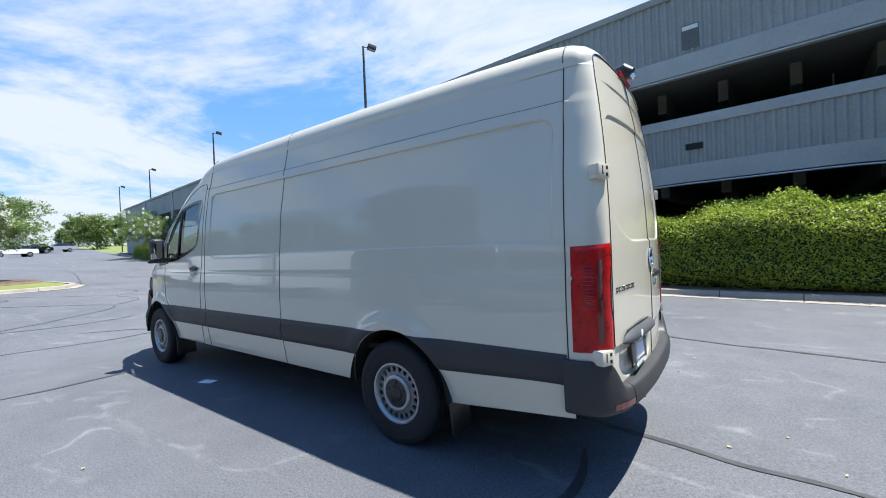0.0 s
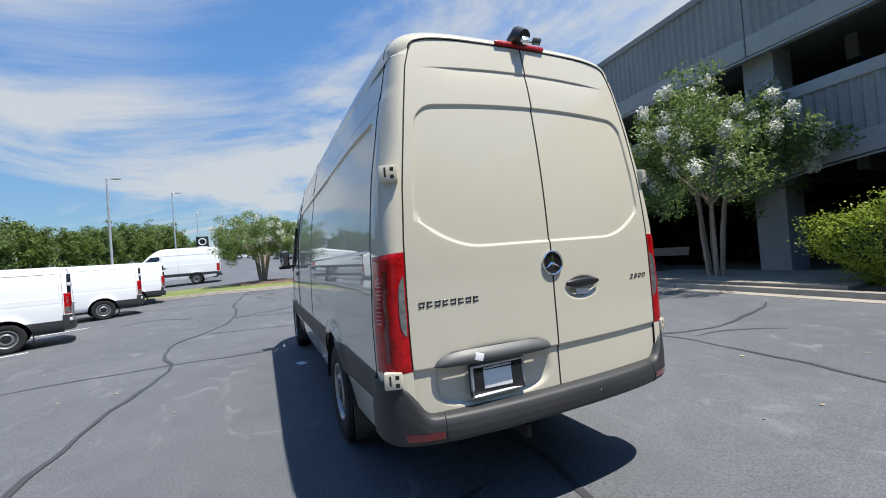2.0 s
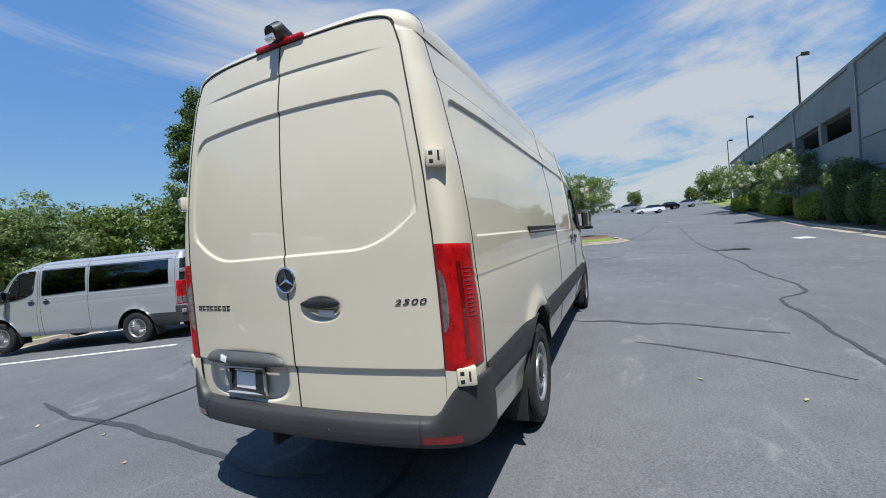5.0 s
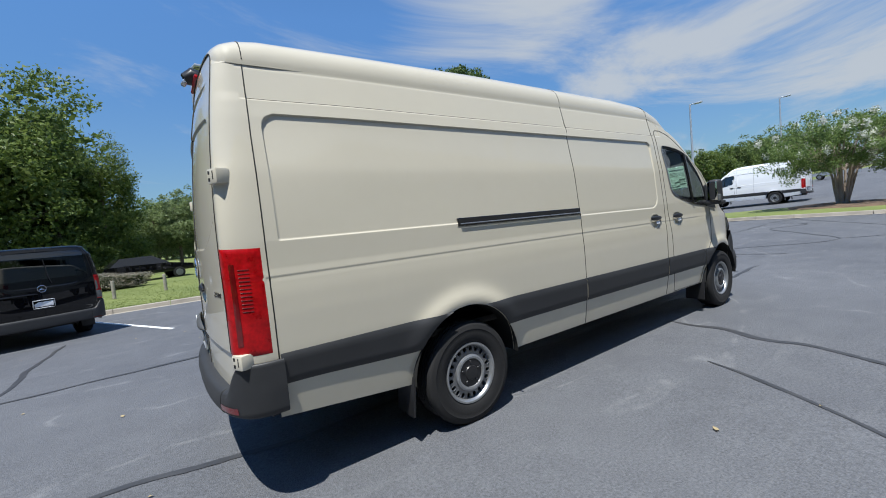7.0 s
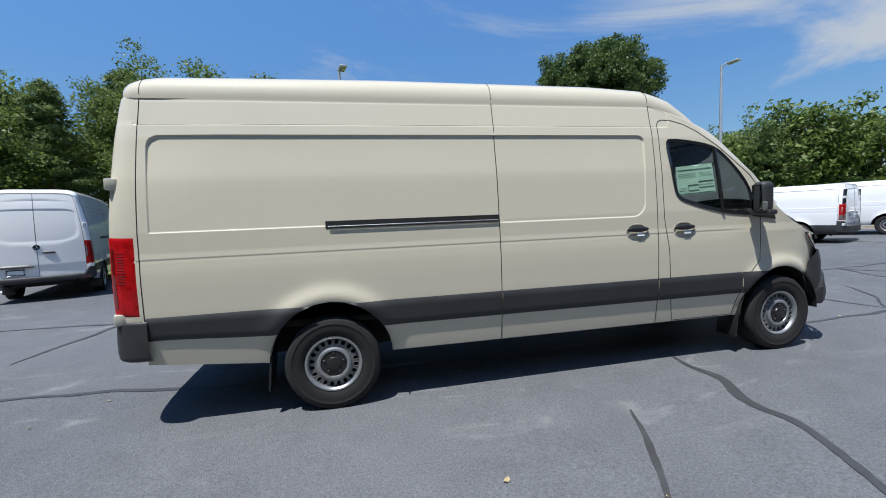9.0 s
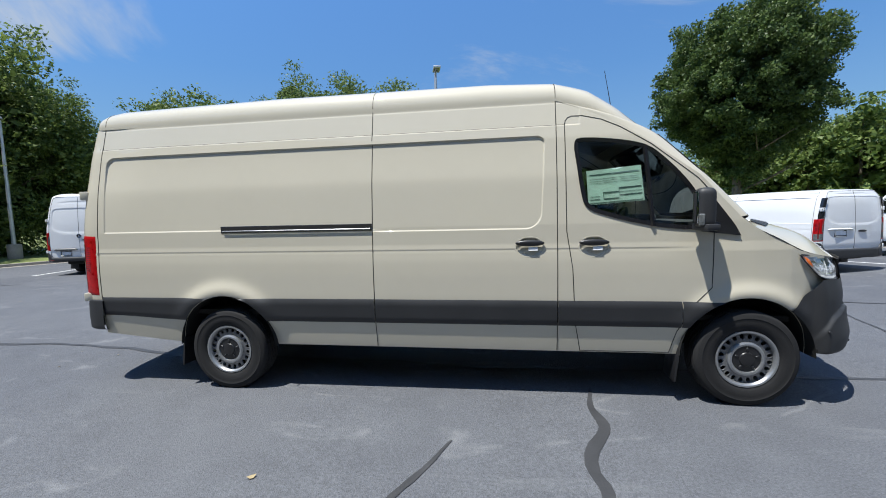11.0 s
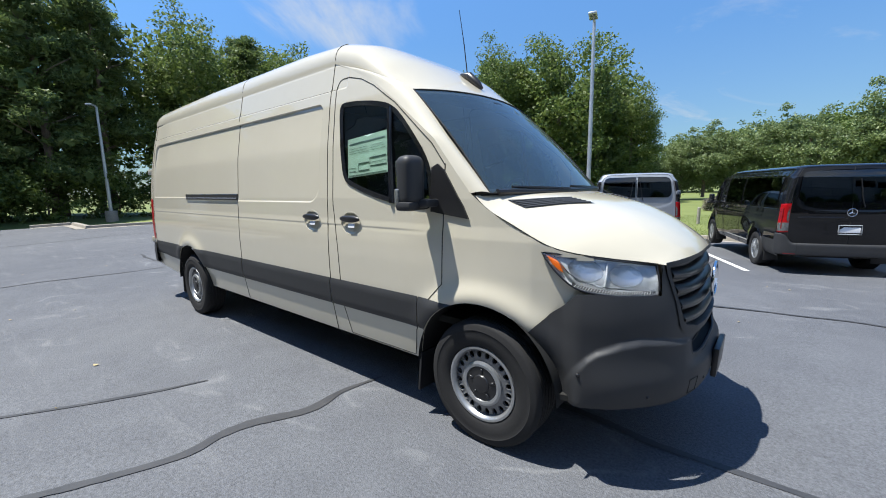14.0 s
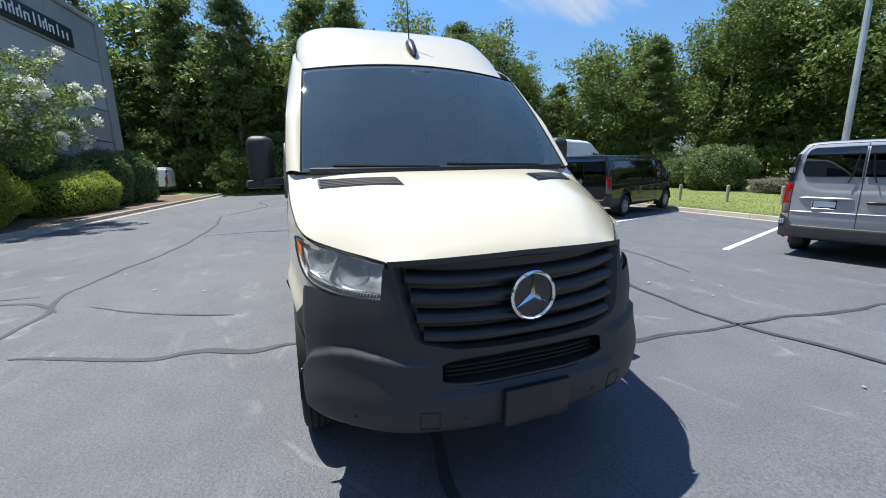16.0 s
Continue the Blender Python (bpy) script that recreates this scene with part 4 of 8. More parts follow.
        if not tailgate:
            for z in (0.812, 1.775):
                ye = lerp_table(DOOR_EDGE, z)
                c = warp(rear_x(ye, max(z, 1.2)) + 0.024 + 0.018 * (z < 1), (ye + 0.060 + 0.022 * (z < 1)) * side, z)
                h = new("hinge")
                h.parent = d
                add("hinge_body", rbox(c, (0.075, 0.088, 0.080), 0.012, (0, 0, -24 * side)), body, h)
                for k in (-1, 1):
                    add("screw", rbox((c[0] - 0.0395, c[1] - 0.004 * side, c[2] + 0.018 * k), (0.008, 0.020, 0.020), 0.004, (0, 0, -24 * side)), SEAM, h)
                add("hinge_slot", rbox((c[0] - 0.026, c[1] + 0.026 * side, c[2] + 0.004), (0.008, 0.010, 0.046), 0.002, (0, 0, -24 * side)), SEAM, h)
        if glazed:
            low, high, y_in = (1.58, 2.33, 0.0) if tailgate else (1.66, 2.36, 0.02)

            def pane_at(u, t, side=side):
                """Rounded outer corners, drawn in towards the roof."""
                out = 0.735 - 0.075 * t - 0.085 * abs(2 * t - 1) ** 7
                return y_in + (out - y_in) * u, low + (high - low) * t
            for o, mt, nm in ((0.016, DARK_GLASS, "rear_window"), (0.008, GLOSSY_TRIM, "rear_window_seal")):
                def on_pane(u, t, o=o, side=side):
                    y, z = pane_at(u, t)
                    return warp(rear_x(0.0, 1.3) + 0.085 * (z - 1.3) ** 2 + 0.055 * (y / 0.8) ** 2 - o, y * side, z)
                v, f = sheet(10, 24, on_pane)
                add(nm, (v, f if side < 0 else [q[::-1] for q in f]), mt, d)
            if not (tailgate and side > 0):
                add("wiper", tube([warp(rear_x(0.0, 1.3) + 0.085 * (z - 1.3) ** 2 - 0.03, y * side, z) for y, z in ((0.15, low - 0.10), (0.11, low + 0.05), (0.07, low + 0.42))], 0.008, 6), TRIM, d)
            if not tailgate:
                add("bright_crease", tube([warp(rear_x(y, 0.978) - 0.002, y * side, 0.978) for y in np.linspace(0.01, 0.80, 12)], 0.010, 6), body, d)
    # the panel between the door tops and the roof's edge
    def header(u, t):
        w = u * 2 - 1
        ztop = 2.425 + (2.508 - 2.425) * max(0.0, 1 - (abs(w) * 0.99) ** 8.0) ** 0.45
        y = lerp_table(DOOR_EDGE, ztop) * w
        p = Vector((rear_x(0.0, 1.3) + 0.085 * (ztop - 1.3) ** 2 + 0.055 * (y / 0.8) ** 2, y, ztop))
        s_ = math.asin(max(-1.0, min(1.0, math.copysign(abs(w) ** (1 / 0.7), w)))) / math.pi + 0.5
        return tuple(Vector(warp(*p)).lerp(Vector(roof(0.0, s_)), t))
    v, f = sheet(72, 3, header)
    add("roof_edge", (v, f), body, top, sharp=60)
    # grip, plate and fittings on the rear
    def on_rear(y, z, o=0.0):
        p = warp(rear_x(y, z), y, z)
        return (p[0] - o, p[1], p[2])
    rh = new("rear_handle")
    rh.parent = parent
    if not tailgate:
        add("grip", pod(on_rear(-0.20, 1.160, 0.008), (0.015, 0.122, 0.025)), TRIM, rh)
        if hero:
            add("paper_tag", rbox(on_rear(-0.215, 1.108, -0.014), (0.004, 0.095, 0.034), 0.001, (4, 0, 0)), PAPER, rh)
    # a dark grip over the plate
    GRIP_Z = 0.846 if not small else 1.225

    def grip(u, t):
        y = 0.055 + 0.66 * u
        k = max(0.0, 1 - abs(2 * u - 1) ** 5.5) ** 0.6
        z0, z1 = GRIP_Z - 0.004 * k, GRIP_Z + (0.062 if not small else 0.040) * k
        x = rear_x(y, 1.0) - 0.004 - 0.040 * k * math.sin(math.pi * min(1.0, 0.08 + 0.62 * (1 - t)))
        return warp(x, y, z0 + (z1 - z0) * t)
    v, f = sheet(40, 10, grip)
    nb = len(v)
    under = [warp(rear_x(0.055 + 0.66 * i / 40, 1.0) + 0.01, 0.055 + 0.66 * i / 40, GRIP_Z) for i in range(41)]
    f2 = [q[::-1] for q in f] + [(i * 11, nb + i, nb + i + 1, (i + 1) * 11) for i in range(40)]
    add("plate_grip", (v + under, f2), SATIN_GREY if not small else body, parent, label="crescent grip panel over the plate")
    pl = new("license_plate")
    pl.parent = parent
    pc = warp(-1.548 + 0.012 + (0.016 if not tailgate else 0.0), 0.385 if not tailgate else 0.0, 0.747 if not small else (1.105 if not tailgate else 1.00))
    add("plate_frame", rbox((pc[0] - 0.006, pc[1], pc[2]), (0.014, 0.305, 0.158), 0.006, (0, 4, -4)), GLOSSY_TRIM, pl)
    rim = [(pc[0] - 0.019, pc[1] + a * 0.148, pc[2] + b * 0.073) for a, b in ((-1, -1), (1, -1), (1, 1), (-1, 1))]
    add("plate_rim", tube(dense(rim, 0.03, True), 0.009, 6, True), GALV, pl)
    add("plate_paper", rbox((pc[0] - 0.014, pc[1], pc[2] - 0.002), (0.006, 0.155 if hero else 0.26, 0.088), 0.001, (0, 4, -4)), PAPER, pl)
    if hero:
        for k in range(13):
            add("print_bar", rbox((pc[0] - 0.0145, pc[1] - 0.075 + 0.0125 * k, pc[2] + 0.054), (0.004, 0.008, 0.008), 0.0), PAPER, pl)
        add("white_tag", rbox(on_rear(0.50, 0.872, 0.044), (0.004, 0.045, 0.036), 0.001, (18, 0, 0)), PAPER, parent)
        # model badge on the left door as a row of chrome bars
        bd = new("model_badge")
        bd.parent = parent
        for k in range(8):
            y = 0.748 - 0.0395 * k
            add("badge_bar", rbox(on_rear(y, 1.150 + 0.004, 0.0), (0.004, 0.030, 0.008), 0.001, (0, 0, 0), 1), GLOSSY_TRIM, bd)
            add("badge_bar", rbox(on_rear(y, 1.150 - 0.014, 0.0), (0.004, 0.030, 0.008), 0.001, (0, 0, 0), 1), GLOSSY_TRIM, bd)
            add("badge_bar", rbox(on_rear(y + (0.011 if k % 2 else -0.011), 1.145, 0.0), (0.004, 0.007, 0.030), 0.001, (12, 0, 0), 1), GLOSSY_TRIM, bd)
        cu = bpy.data.curves.new("number_badge", "FONT")
        cu.body, cu.size, cu.extrude, cu.shear, cu.space_character = "2500", 0.062, 0.0008, 0.25, 1.15
        cu.materials.append(GLOSSY_TRIM)
        nb = new("number_badge", cu)
        nb.parent = parent
        p = on_rear(-0.600, 1.140, 0.0025)
        nb.matrix_basis = Matrix.Translation(p) @ Matrix(((0.116, 0, -0.993, 0), (-0.993, 0, -0.116, 0), (0, 1, 0, 0), (0, 0, 0, 1))) @ Matrix.Diagonal((1.12, 0.60, 1, 1))
        tagged(nb, "chrome model number 2500")
    if not small or tailgate:
        emblem(parent, on_rear(0.0, 1.285 if not small else 1.36, 0.008), 0.062, -1)
    # rear bumper
    BPLAN = [(-1.605, 0.0, 0), (-1.600, 0.3, 0), (-1.578, 0.58, 0), (-1.548, 0.74, 0), (-1.512, 0.84, 0), (-1.452, 0.918, 0), (-1.36, 0.952, 0), (-1.262, 0.955, 0)]

    def bump(u, t, o=0.0):
        w = u * 2 - 1
        ay = abs(w)
        p = curve_at(BPLAN, ay)
        d = curve_at(BPLAN, min(1, ay + 0.02)) - curve_at(BPLAN, max(0, ay - 0.02))
        nrm = Vector((-d.y, d.x, 0)).normalized()
        k = smooth01(0.65, 0.80, ay)
        zt = (0.628 if not small else 0.77) + (0.160 if not small else 0.15) * k
        zb = 0.492
        prof = ((0.0, 0.06, zb), (0.06, 0.015, zb + 0.008), (0.14, 0.0, zb + 0.03), (0.40, -0.004, (zb + zt) / 2), (0.66, 0.0, zt - 0.035), (0.80, 0.010, zt - 0.010), (0.90, 0.030, zt), (1.0, 0.075, zt + 0.002))
        ins = float(np.interp(t, [q[0] for q in prof], [q[1] for q in prof]))
        if t > 0.7:
            ins *= 1 - 0.75 * k
        z = float(np.interp(t, [q[0] for q in prof], [q[2] for q in prof]))
        q = p - nrm * (ins - o)
        return warp(q.x, math.copysign(q.y, w), z)
    v, f = sheet(90, 22, bump)
    rb = add("rear_bumper", (v, [q[::-1] for q in f]), PLASTIC, parent, sharp=50, label="dark grey plastic rear bumper")
    for w0, w1 in ((0.115, 0.195), (0.805, 0.885)):
        def level(w, z):
            """The share of the bumper's height at which it stands at z."""
            zt = (0.628 if not small else 0.77) + (0.160 if not small else 0.15) * smooth01(0.65, 0.80, abs(2 * w - 1))
            return 0.14 + 0.26 * (z - 0.522) / max(0.02, (0.492 + zt) / 2 - 0.522)
        v, f = sheet(8, 3, lambda u, t: bump(w0 + (w1 - w0) * u, level(w0 + (w1 - w0) * u, 0.530 + 0.034 * t), 0.003))
        add("reflector", (v, [q[::-1] for q in f]), RED_DARK, rb)
    for w0 in (0.200, 0.800):
        add("bumper_joint", tube([bump(w0, t, 0.0005) for t in np.linspace(0.08, 0.92, 16)], 0.0025, 5), SEAM, rb)
    if hero:
        for y in (-0.60, -0.22, 0.22, 0.60):
            p = warp(-1.609 + 0.075 * (y / 0.8) ** 2, y, 0.562)
            v, f = lathe([(0.013, 0.0), (0.011, 0.003), (0.0, 0.003)], p, "x", 16, -1)
            add("parking_sensor", (v, f), TRIM, rb)
        # third brake light and the camera over it
        bl = new("brake_light")
        bl.parent = parent
        add("red_lens", rbox((-1.412, 0.0, 2.518), (0.06, 0.33, 0.024), 0.010, (0, 20, 0)), RED_LENS, bl)
        cm = new("rear_camera")
        cm.parent = parent
        add("camera_hood", tube([(-1.33, 0, 2.52), (-1.38, 0, 2.56), (-1.44, 0, 2.575), (-1.485, 0, 2.553)], [0.035, 0.052, 0.058, 0.036], 12), TRIM, cm)
        add("camera_lens", rbox((-1.486, 0, 2.528), (0.03, 0.05, 0.040), 0.008, (0, 30, 0)), REFLECTOR, cm)
        add("tow_hook", rbox((-1.46, 0.22, 0.43), (0.14, 0.035, 0.075), 0.015), SEAM, parent)
        add("exhaust_tip", tube([(-1.00, -0.55, 0.40), (-1.20, -0.60, 0.40), (-1.30, -0.62, 0.39)], 0.026, 10), BRONZE, parent)

    # pillars beside the windshield
    inner = [(2.92, 0.781, 2.402), (3.2, 0.787, 2.315), (3.45, 0.787, 2.22), (3.70, 0.766, 2.10), (4.0, 0.802, 1.79), (4.32, 0.838, 1.45)]
    for side in (-1, 1):
        def pillar(u, t, side=side):
            x = 2.92 + (4.24 - 2.92) * u
            z = lerp_table(TOP, x)
            a = Vector((x, side_y(x, z), z))
            b = curve_at(inner, u)
            p = a.lerp(b, t)
            k = math.sin(math.pi * t) * 0.018 * smooth01(0.0, 0.3, u)
            return warp(p.x + k, (p.y + k * 0.5) * side, p.z + k * 0.5)
        v, f = sheet(40, 8, pillar)
        add("windshield_pillar", (v, f if side < 0 else [q[::-1] for q in f]), body, parent, sharp=60)

    # windshield
    def shield(u, t, o=0.0, m=0.0):
        s = (u * 2 - 1) * (1 - m)
        t2 = m * 0.5 + t * (1 - m)
        yt, yb = 0.766, 0.838
        y = s * (yb + (yt - yb) * t2)
        xb, zb = 4.32 + 0.14 * (1 - s * s), 1.447 - 0.004 * (1 - s * s)
        xt, zt = 3.70 + 0.098 * (1 - s * s), 2.10 + 0.045 * (1 - s * s)
        x, z = xb + (xt - xb) * t2, zb + (zt - zb) * t2
        k = math.sin(math.pi * t2) * 0.018 + o
        return warp(x + k * 0.72, y, z + k * 0.69)
    v, f = sheet(40, 24, shield)
    ws = add("windshield", (v, f), WINDSHIELD if hero else DARK_GLASS, parent, sharp=80)
    ws.visible_shadow = False
    # black border printed on the glass
    edge = [(i / 40, 0.0) for i in range(41)] + [(1.0, i / 24) for i in range(1, 25)] + [(1 - i / 40, 1.0) for i in range(1, 41)] + [(0.0, 1 - i / 24) for i in range(1, 24)]
    n = len(edge)
    v = [shield(u, t, -0.004) for u, t in edge] + [shield(0.5 + (u - 0.5) * 0.985, 0.040 + t * (0.965 - 0.040), -0.004) for u, t in edge]
    f = [(i, (i + 1) % n, n + (i + 1) % n, n + i) for i in range(n)]
    add("glass_border", (v, f), RUBBER, ws)
    add("windshield_seal", tube([shield(u, t, 0.001) for u, t in edge], 0.0055, 6, True), RUBBER, ws)

    # hood
    HC = [(4.462, 1.443), (4.60, 1.418), (4.75, 1.384), (4.90, 1.335), (5.03, 1.272), (5.13, 1.207), (5.20, 1.150), (5.238, 1.108)]
    HE = [(4.262, 0.905, 1.437), (4.35, 0.905, 1.363), (4.50, 0.898, 1.284), (4.66, 0.874, 1.198), (4.78, 0.826, 1.158), (4.92, 0.725, 1.130), (5.05, 0.615, 1.108), (5.160, 0.520, 1.088)]

    def hood(u, t):
        s = u * 2 - 1
        c = curve_at([(a, 0, b) for a, b in HC], t)
        e = curve_at(HE, t)
        a = abs(s)
        y = e.y * s
        x = e.x + (c.x - e.x) * (1 - a ** 2.3)
        z = e.z + (c.z - e.z) * (1 - a ** 3.6)
        z += 0.005 * math.exp(-((a - 0.62) / 0.10) ** 2) * smooth01(0.1, 0.6, t)
        return warp(x, y, z)
    v, f = sheet(64 if hero else 32, 60 if hero else 30, hood)
    hd = add("hood", (v, [q[::-1] for q in f]), body, parent, sharp=60)
    for side in (0.0, 1.0):
        add("panel_gap", tube([hood(side, t) for t in np.linspace(0, 0.93, 40)], 0.0032, 6), SEAM, hd)
    add("panel_gap", tube([hood(u, 0.0) for u in np.linspace(0.02, 0.98, 30)], 0.006, 6), SEAM, hd)
    # vents let into the rear of the hood
    if hero:
        for sd in (-1, 1):
            def vent(a, b, o, sd=sd):
                u = 0.5 + sd * (0.5 * (0.42 + 0.42 * a))
                t = (0.175 - 0.100 * a) * (1 - b) + (0.340 - 0.150 * a) * b
                p = Vector(hood(u, t))
                return (p.x + o * 0.25, p.y, p.z + o)
            v, f = sheet(16, 6, lambda a, b: vent(a, b, 0.003))
            vt = new("hood_vent")
            vt.parent = hd
            add("vent_frame", (v, f if sd < 0 else [q[::-1] for q in f]), TRIM, vt)
            for k in range(5):
                add("slat", tube([vent(a, 0.12 + 0.19 * k, 0.004) for a in np.linspace(0.03, 0.97, 14)], 0.006, 6), SATIN_GREY, vt)

    # front: bumper, grille, lamps
    PLAN = [(5.268, 0.0), (5.265, 0.2), (5.240, 0.38), (5.183, 0.55), (5.100, 0.674), (4.985, 0.794), (4.867, 0.872), (4.77, 0.914), (4.69, 0.935)]

    def front(s, z, o=0.0):
        a = abs(s)
        p = curve_at([(q[0], q[1], 0) for q in PLAN], a)
        d = curve_at([(q[0], q[1], 0) for q in PLAN], min(1, a + 0.02)) - curve_at([(q[0], q[1], 0) for q in PLAN], max(0, a - 0.02))
        nrm = Vector((d.y, -d.x, 0)).normalized()
        bulge = 0.026 * (1 - smooth01(0.68, 0.95, a)) * math.exp(-((z - 0.52) / 0.11) ** 2) - 0.045 * (1 - smooth01(0.34, 0.44, z)) - 0.04 * smooth01(0.80, 1.10, z)
        # the raised lower shield of the bumper, with a soft upper edge
        top = float(np.interp(a, [0.30, 0.40, 0.50, 0.62, 0.70, 0.79, 0.83, 0.88, 0.93, 1.0], [0.705, 0.715, 0.735, 0.748, 0.735, 0.695, 0.660, 0.590, 0.500, 0.400]))
        bulge += 0.024 * (1 - smooth01(top - 0.022, top + 0.010, z)) * (1 - smooth01(0.90, 1.0, a)) * smooth01(0.28, 0.42, a)
        bulge += 0.024 * (1 - smooth01(0.56, 0.60, z)) * (1 - smooth01(0.28, 0.42, a))
        q = p + nrm * (bulge + o)
        return Vector((q.x, q.y if s >= 0 else -q.y, z))

    def btop(a):
        return float(np.interp(a, [0, 0.30, 0.345, 0.395, 0.42, 0.455, 0.490, 0.502, 0.515, 0.70, 0.80, 0.865, 1.0, 1.08], [0.745, 0.745, 0.750, 0.785, 0.85, 0.97, 1.08, 1.085, 0.950, 0.957, 0.970, 0.968, 0.836, 0.735]))

    def fb(u, t):
        s = (u * 2 - 1) * 1.08
        zb, zt = 0.415, btop(abs(s))
        z = zb + (0.70 - zb) * t / 0.7 if t < 0.7 else 0.70 + (zt - 0.70) * (t - 0.7) / 0.3
        p = front(max(-1.0, min(1.0, s)), z, 0.006)
        # flush with the fender towards the wheel
        x = p.x - max(0.0, abs(s) - 1.0) * 1.19
        k = smooth01(0.84, 1.0, abs(s))
        y = abs(p.y) + (side_y(x, max(z, 0.42)) + 0.009 - abs(p.y)) * k
        return warp(x, math.copysign(y, s), z)
    v, f = sheet(260 if hero else 60, 100 if hero else 24, fb)
    # cut the bumper away inside the wheel arch
    v = [list(p) for p in v]
    ax, az = arches[1][0], arches[1][1]
    within = [math.hypot(p[0] - ax, p[2] - az) < ar + 0.004 for p in v]
    keep = [q for q in f if not all(within[i] for i in q)]
    for i, p in enumerate(v):
        if within[i]:
            d = math.hypot(p[0] - ax, p[2] - az)
            p[0], p[2] = ax + (p[0] - ax) * (ar + 0.004) / d, max(az + (p[2] - az) * (ar + 0.004) / d, warp(0, 0, 0.405)[2])
    used = sorted(set(i for q in keep for i in q))
    renum = {a: b for b, a in enumerate(used)}
    v, keep = [v[i] for i in used], [tuple(renum[i] for i in q) for q in keep]
    # and the low air intake in its middle
    keep2 = []
    for q in keep:
        c = [sum(v[i][k] for i in q) / 4 for k in range(3)]
        zi0, zi1 = warp(0, 0, 0.612)[2], warp(0, 0, 0.690)[2]
        if (abs(c[1]) / 0.385) ** 5 + (abs(c[2] - (zi0 + zi1) / 2 - 0.006) / (0.80 * (zi1 - zi0))) ** 4 > 1:
            keep2.append(q)
    # unseen tray added under the nose to keep sun out of the van's shadow
    tray = [warp(*front(s, 0.42, -0.03)) for s in np.linspace(-0.93, 0.93, 31)] + [warp(4.79, 0.60, 0.42), warp(4.3, 0.60, 0.42), warp(4.3, -0.60, 0.42), warp(4.79, -0.60, 0.42)]
    nt = len(tray)
    add("undertray_light_block", (tray + [(p[0], p[1], p[2] + 0.03) for p in tray], [tuple(range(nt)), tuple(range(nt, 2 * nt))[::-1]] + [(i, nt + i, nt + (i + 1) % nt, (i + 1) % nt) for i in range(nt)]), SEAM, parent, smooth=False)
    bp = add("front_bumper", (v, keep2), PLASTIC, parent, sharp=50, label="dark grey plastic front bumper")
    v, f = sheet(40, 6, lambda u, t: warp(*(front((u * 2 - 1) * 0.42, 0.575 + 0.14 * t, -0.10 * min(1.0, 8 * min(u, 1 - u)) * min(1.0, 4 * min(t, 1 - t)) - 0.004))))
    add("intake_back", (v, f), SEAM, bp)
    rim_ = []
    for q in np.linspace(0, 2 * math.pi, 72, endpoint=False):
        cq, sq = math.cos(q), math.sin(q)
        yy = 0.392 * math.copysign(abs(cq) ** 0.4, cq)
        s_at = float(np.interp(abs(yy), [0, 0.2, 0.38, 0.54], [0, 0.168, 0.321, 0.466]))
        rim_.append(warp(*front(math.copysign(s_at, yy), 0.657 + 0.058 * math.copysign(abs(sq) ** 0.5, sq), 0.000)))
    add("intake_lip", tube(rim_, 0.008, 6, True), PLASTIC, bp)
    if hero:
        for k in range(3):
            add("intake_slat", tube([warp(*front(s, 0.622 + 0.018 * k, -0.045)) for s in np.linspace(-0.30, 0.30, 20)], 0.006, 6), SEAM, bp)
        add("plate_mount", rbox((5.338, 0.0, 0.502), (0.030, 0.305, 0.165), 0.010, (0, 3, 0)), TRIM, bp, label="blank dark grey plate mount")
        for s in (-0.86, -0.60, -0.25, 0.25, 0.60, 0.86):
            p = warp(*front(s, 0.585 if abs(s) > 0.8 else 0.475, 0.004))
            add("parking_sensor", pod(p, (0.009, 0.009, 0.009), 10, 6), TRIM, bp)
        for sd in (-1, 1):
            p0 = [front(sd * a, z, 0.0075) for a, z in ((0.33, 0.44), (0.39, 0.44), (0.39, 0.515), (0.33, 0.515))]
            add("tow_cover", tube([tuple(p) for p in dense([tuple(p) for p in p0], 0.02, True)], 0.0022, 4, True), SEAM, bp)
    # grille
    gl = new("grille")
    gl.parent = parent

    def gr_edge(t):
        """Half width of the grille at the share t of its height."""
        return 0.375 + 0.080 * t - 0.11 * max(0.0, 1 - t / 0.16) ** 2.2

    def gz_at(t):
        return 0.762 + (1.085 - 0.762) * t
    v, f = sheet(40, 14, lambda u, t: warp(*front((u * 2 - 1) * gr_edge(t), gz_at(t), -0.045)))
    add("grille_back", (v, f), TRIM, gl)
    rim = [(-gr_edge(t), gz_at(t)) for t in np.linspace(0, 1, 12)] + [(s, gz_at(1) + 0.018 * (1 - (s / 0.455) ** 2)) for s in np.linspace(-0.44, 0.44, 24)] + [(gr_edge(t), gz_at(t)) for t in np.linspace(1, 0, 12)] + [(s, gz_at(0) - 0.012 * (1 - (s / 0.265) ** 2)) for s in np.linspace(0.25, -0.25, 20)]
    outer = [Vector(front(s * (1.0 + 0.075 * smooth01(0.0, 0.25, abs(s))), z + (0.0 if z > 0.9 else -0.035) + (0.022 if z > 1.07 else 0), 0.012)) for s, z in rim]
    inn = [Vector(front(s * 0.985, z, -0.030)) for s, z in rim]
    mid = [Vector(front(s * (1.0 + 0.03 * smooth01(0.0, 0.25, abs(s))), z + (0.0 if z > 0.9 else -0.006), 0.014)) for s, z in rim]
    n = len(rim)
    v = [warp(*p) for p in outer + mid + inn]
    f = [(k * n + i, k * n + (i + 1) % n, (k + 1) * n + (i + 1) % n, (k + 1) * n + i) for k in range(2) for i in range(n)]
    add("grille_surround", (v, [q[::-1] for q in f]), PLASTIC, gl, sharp=45)
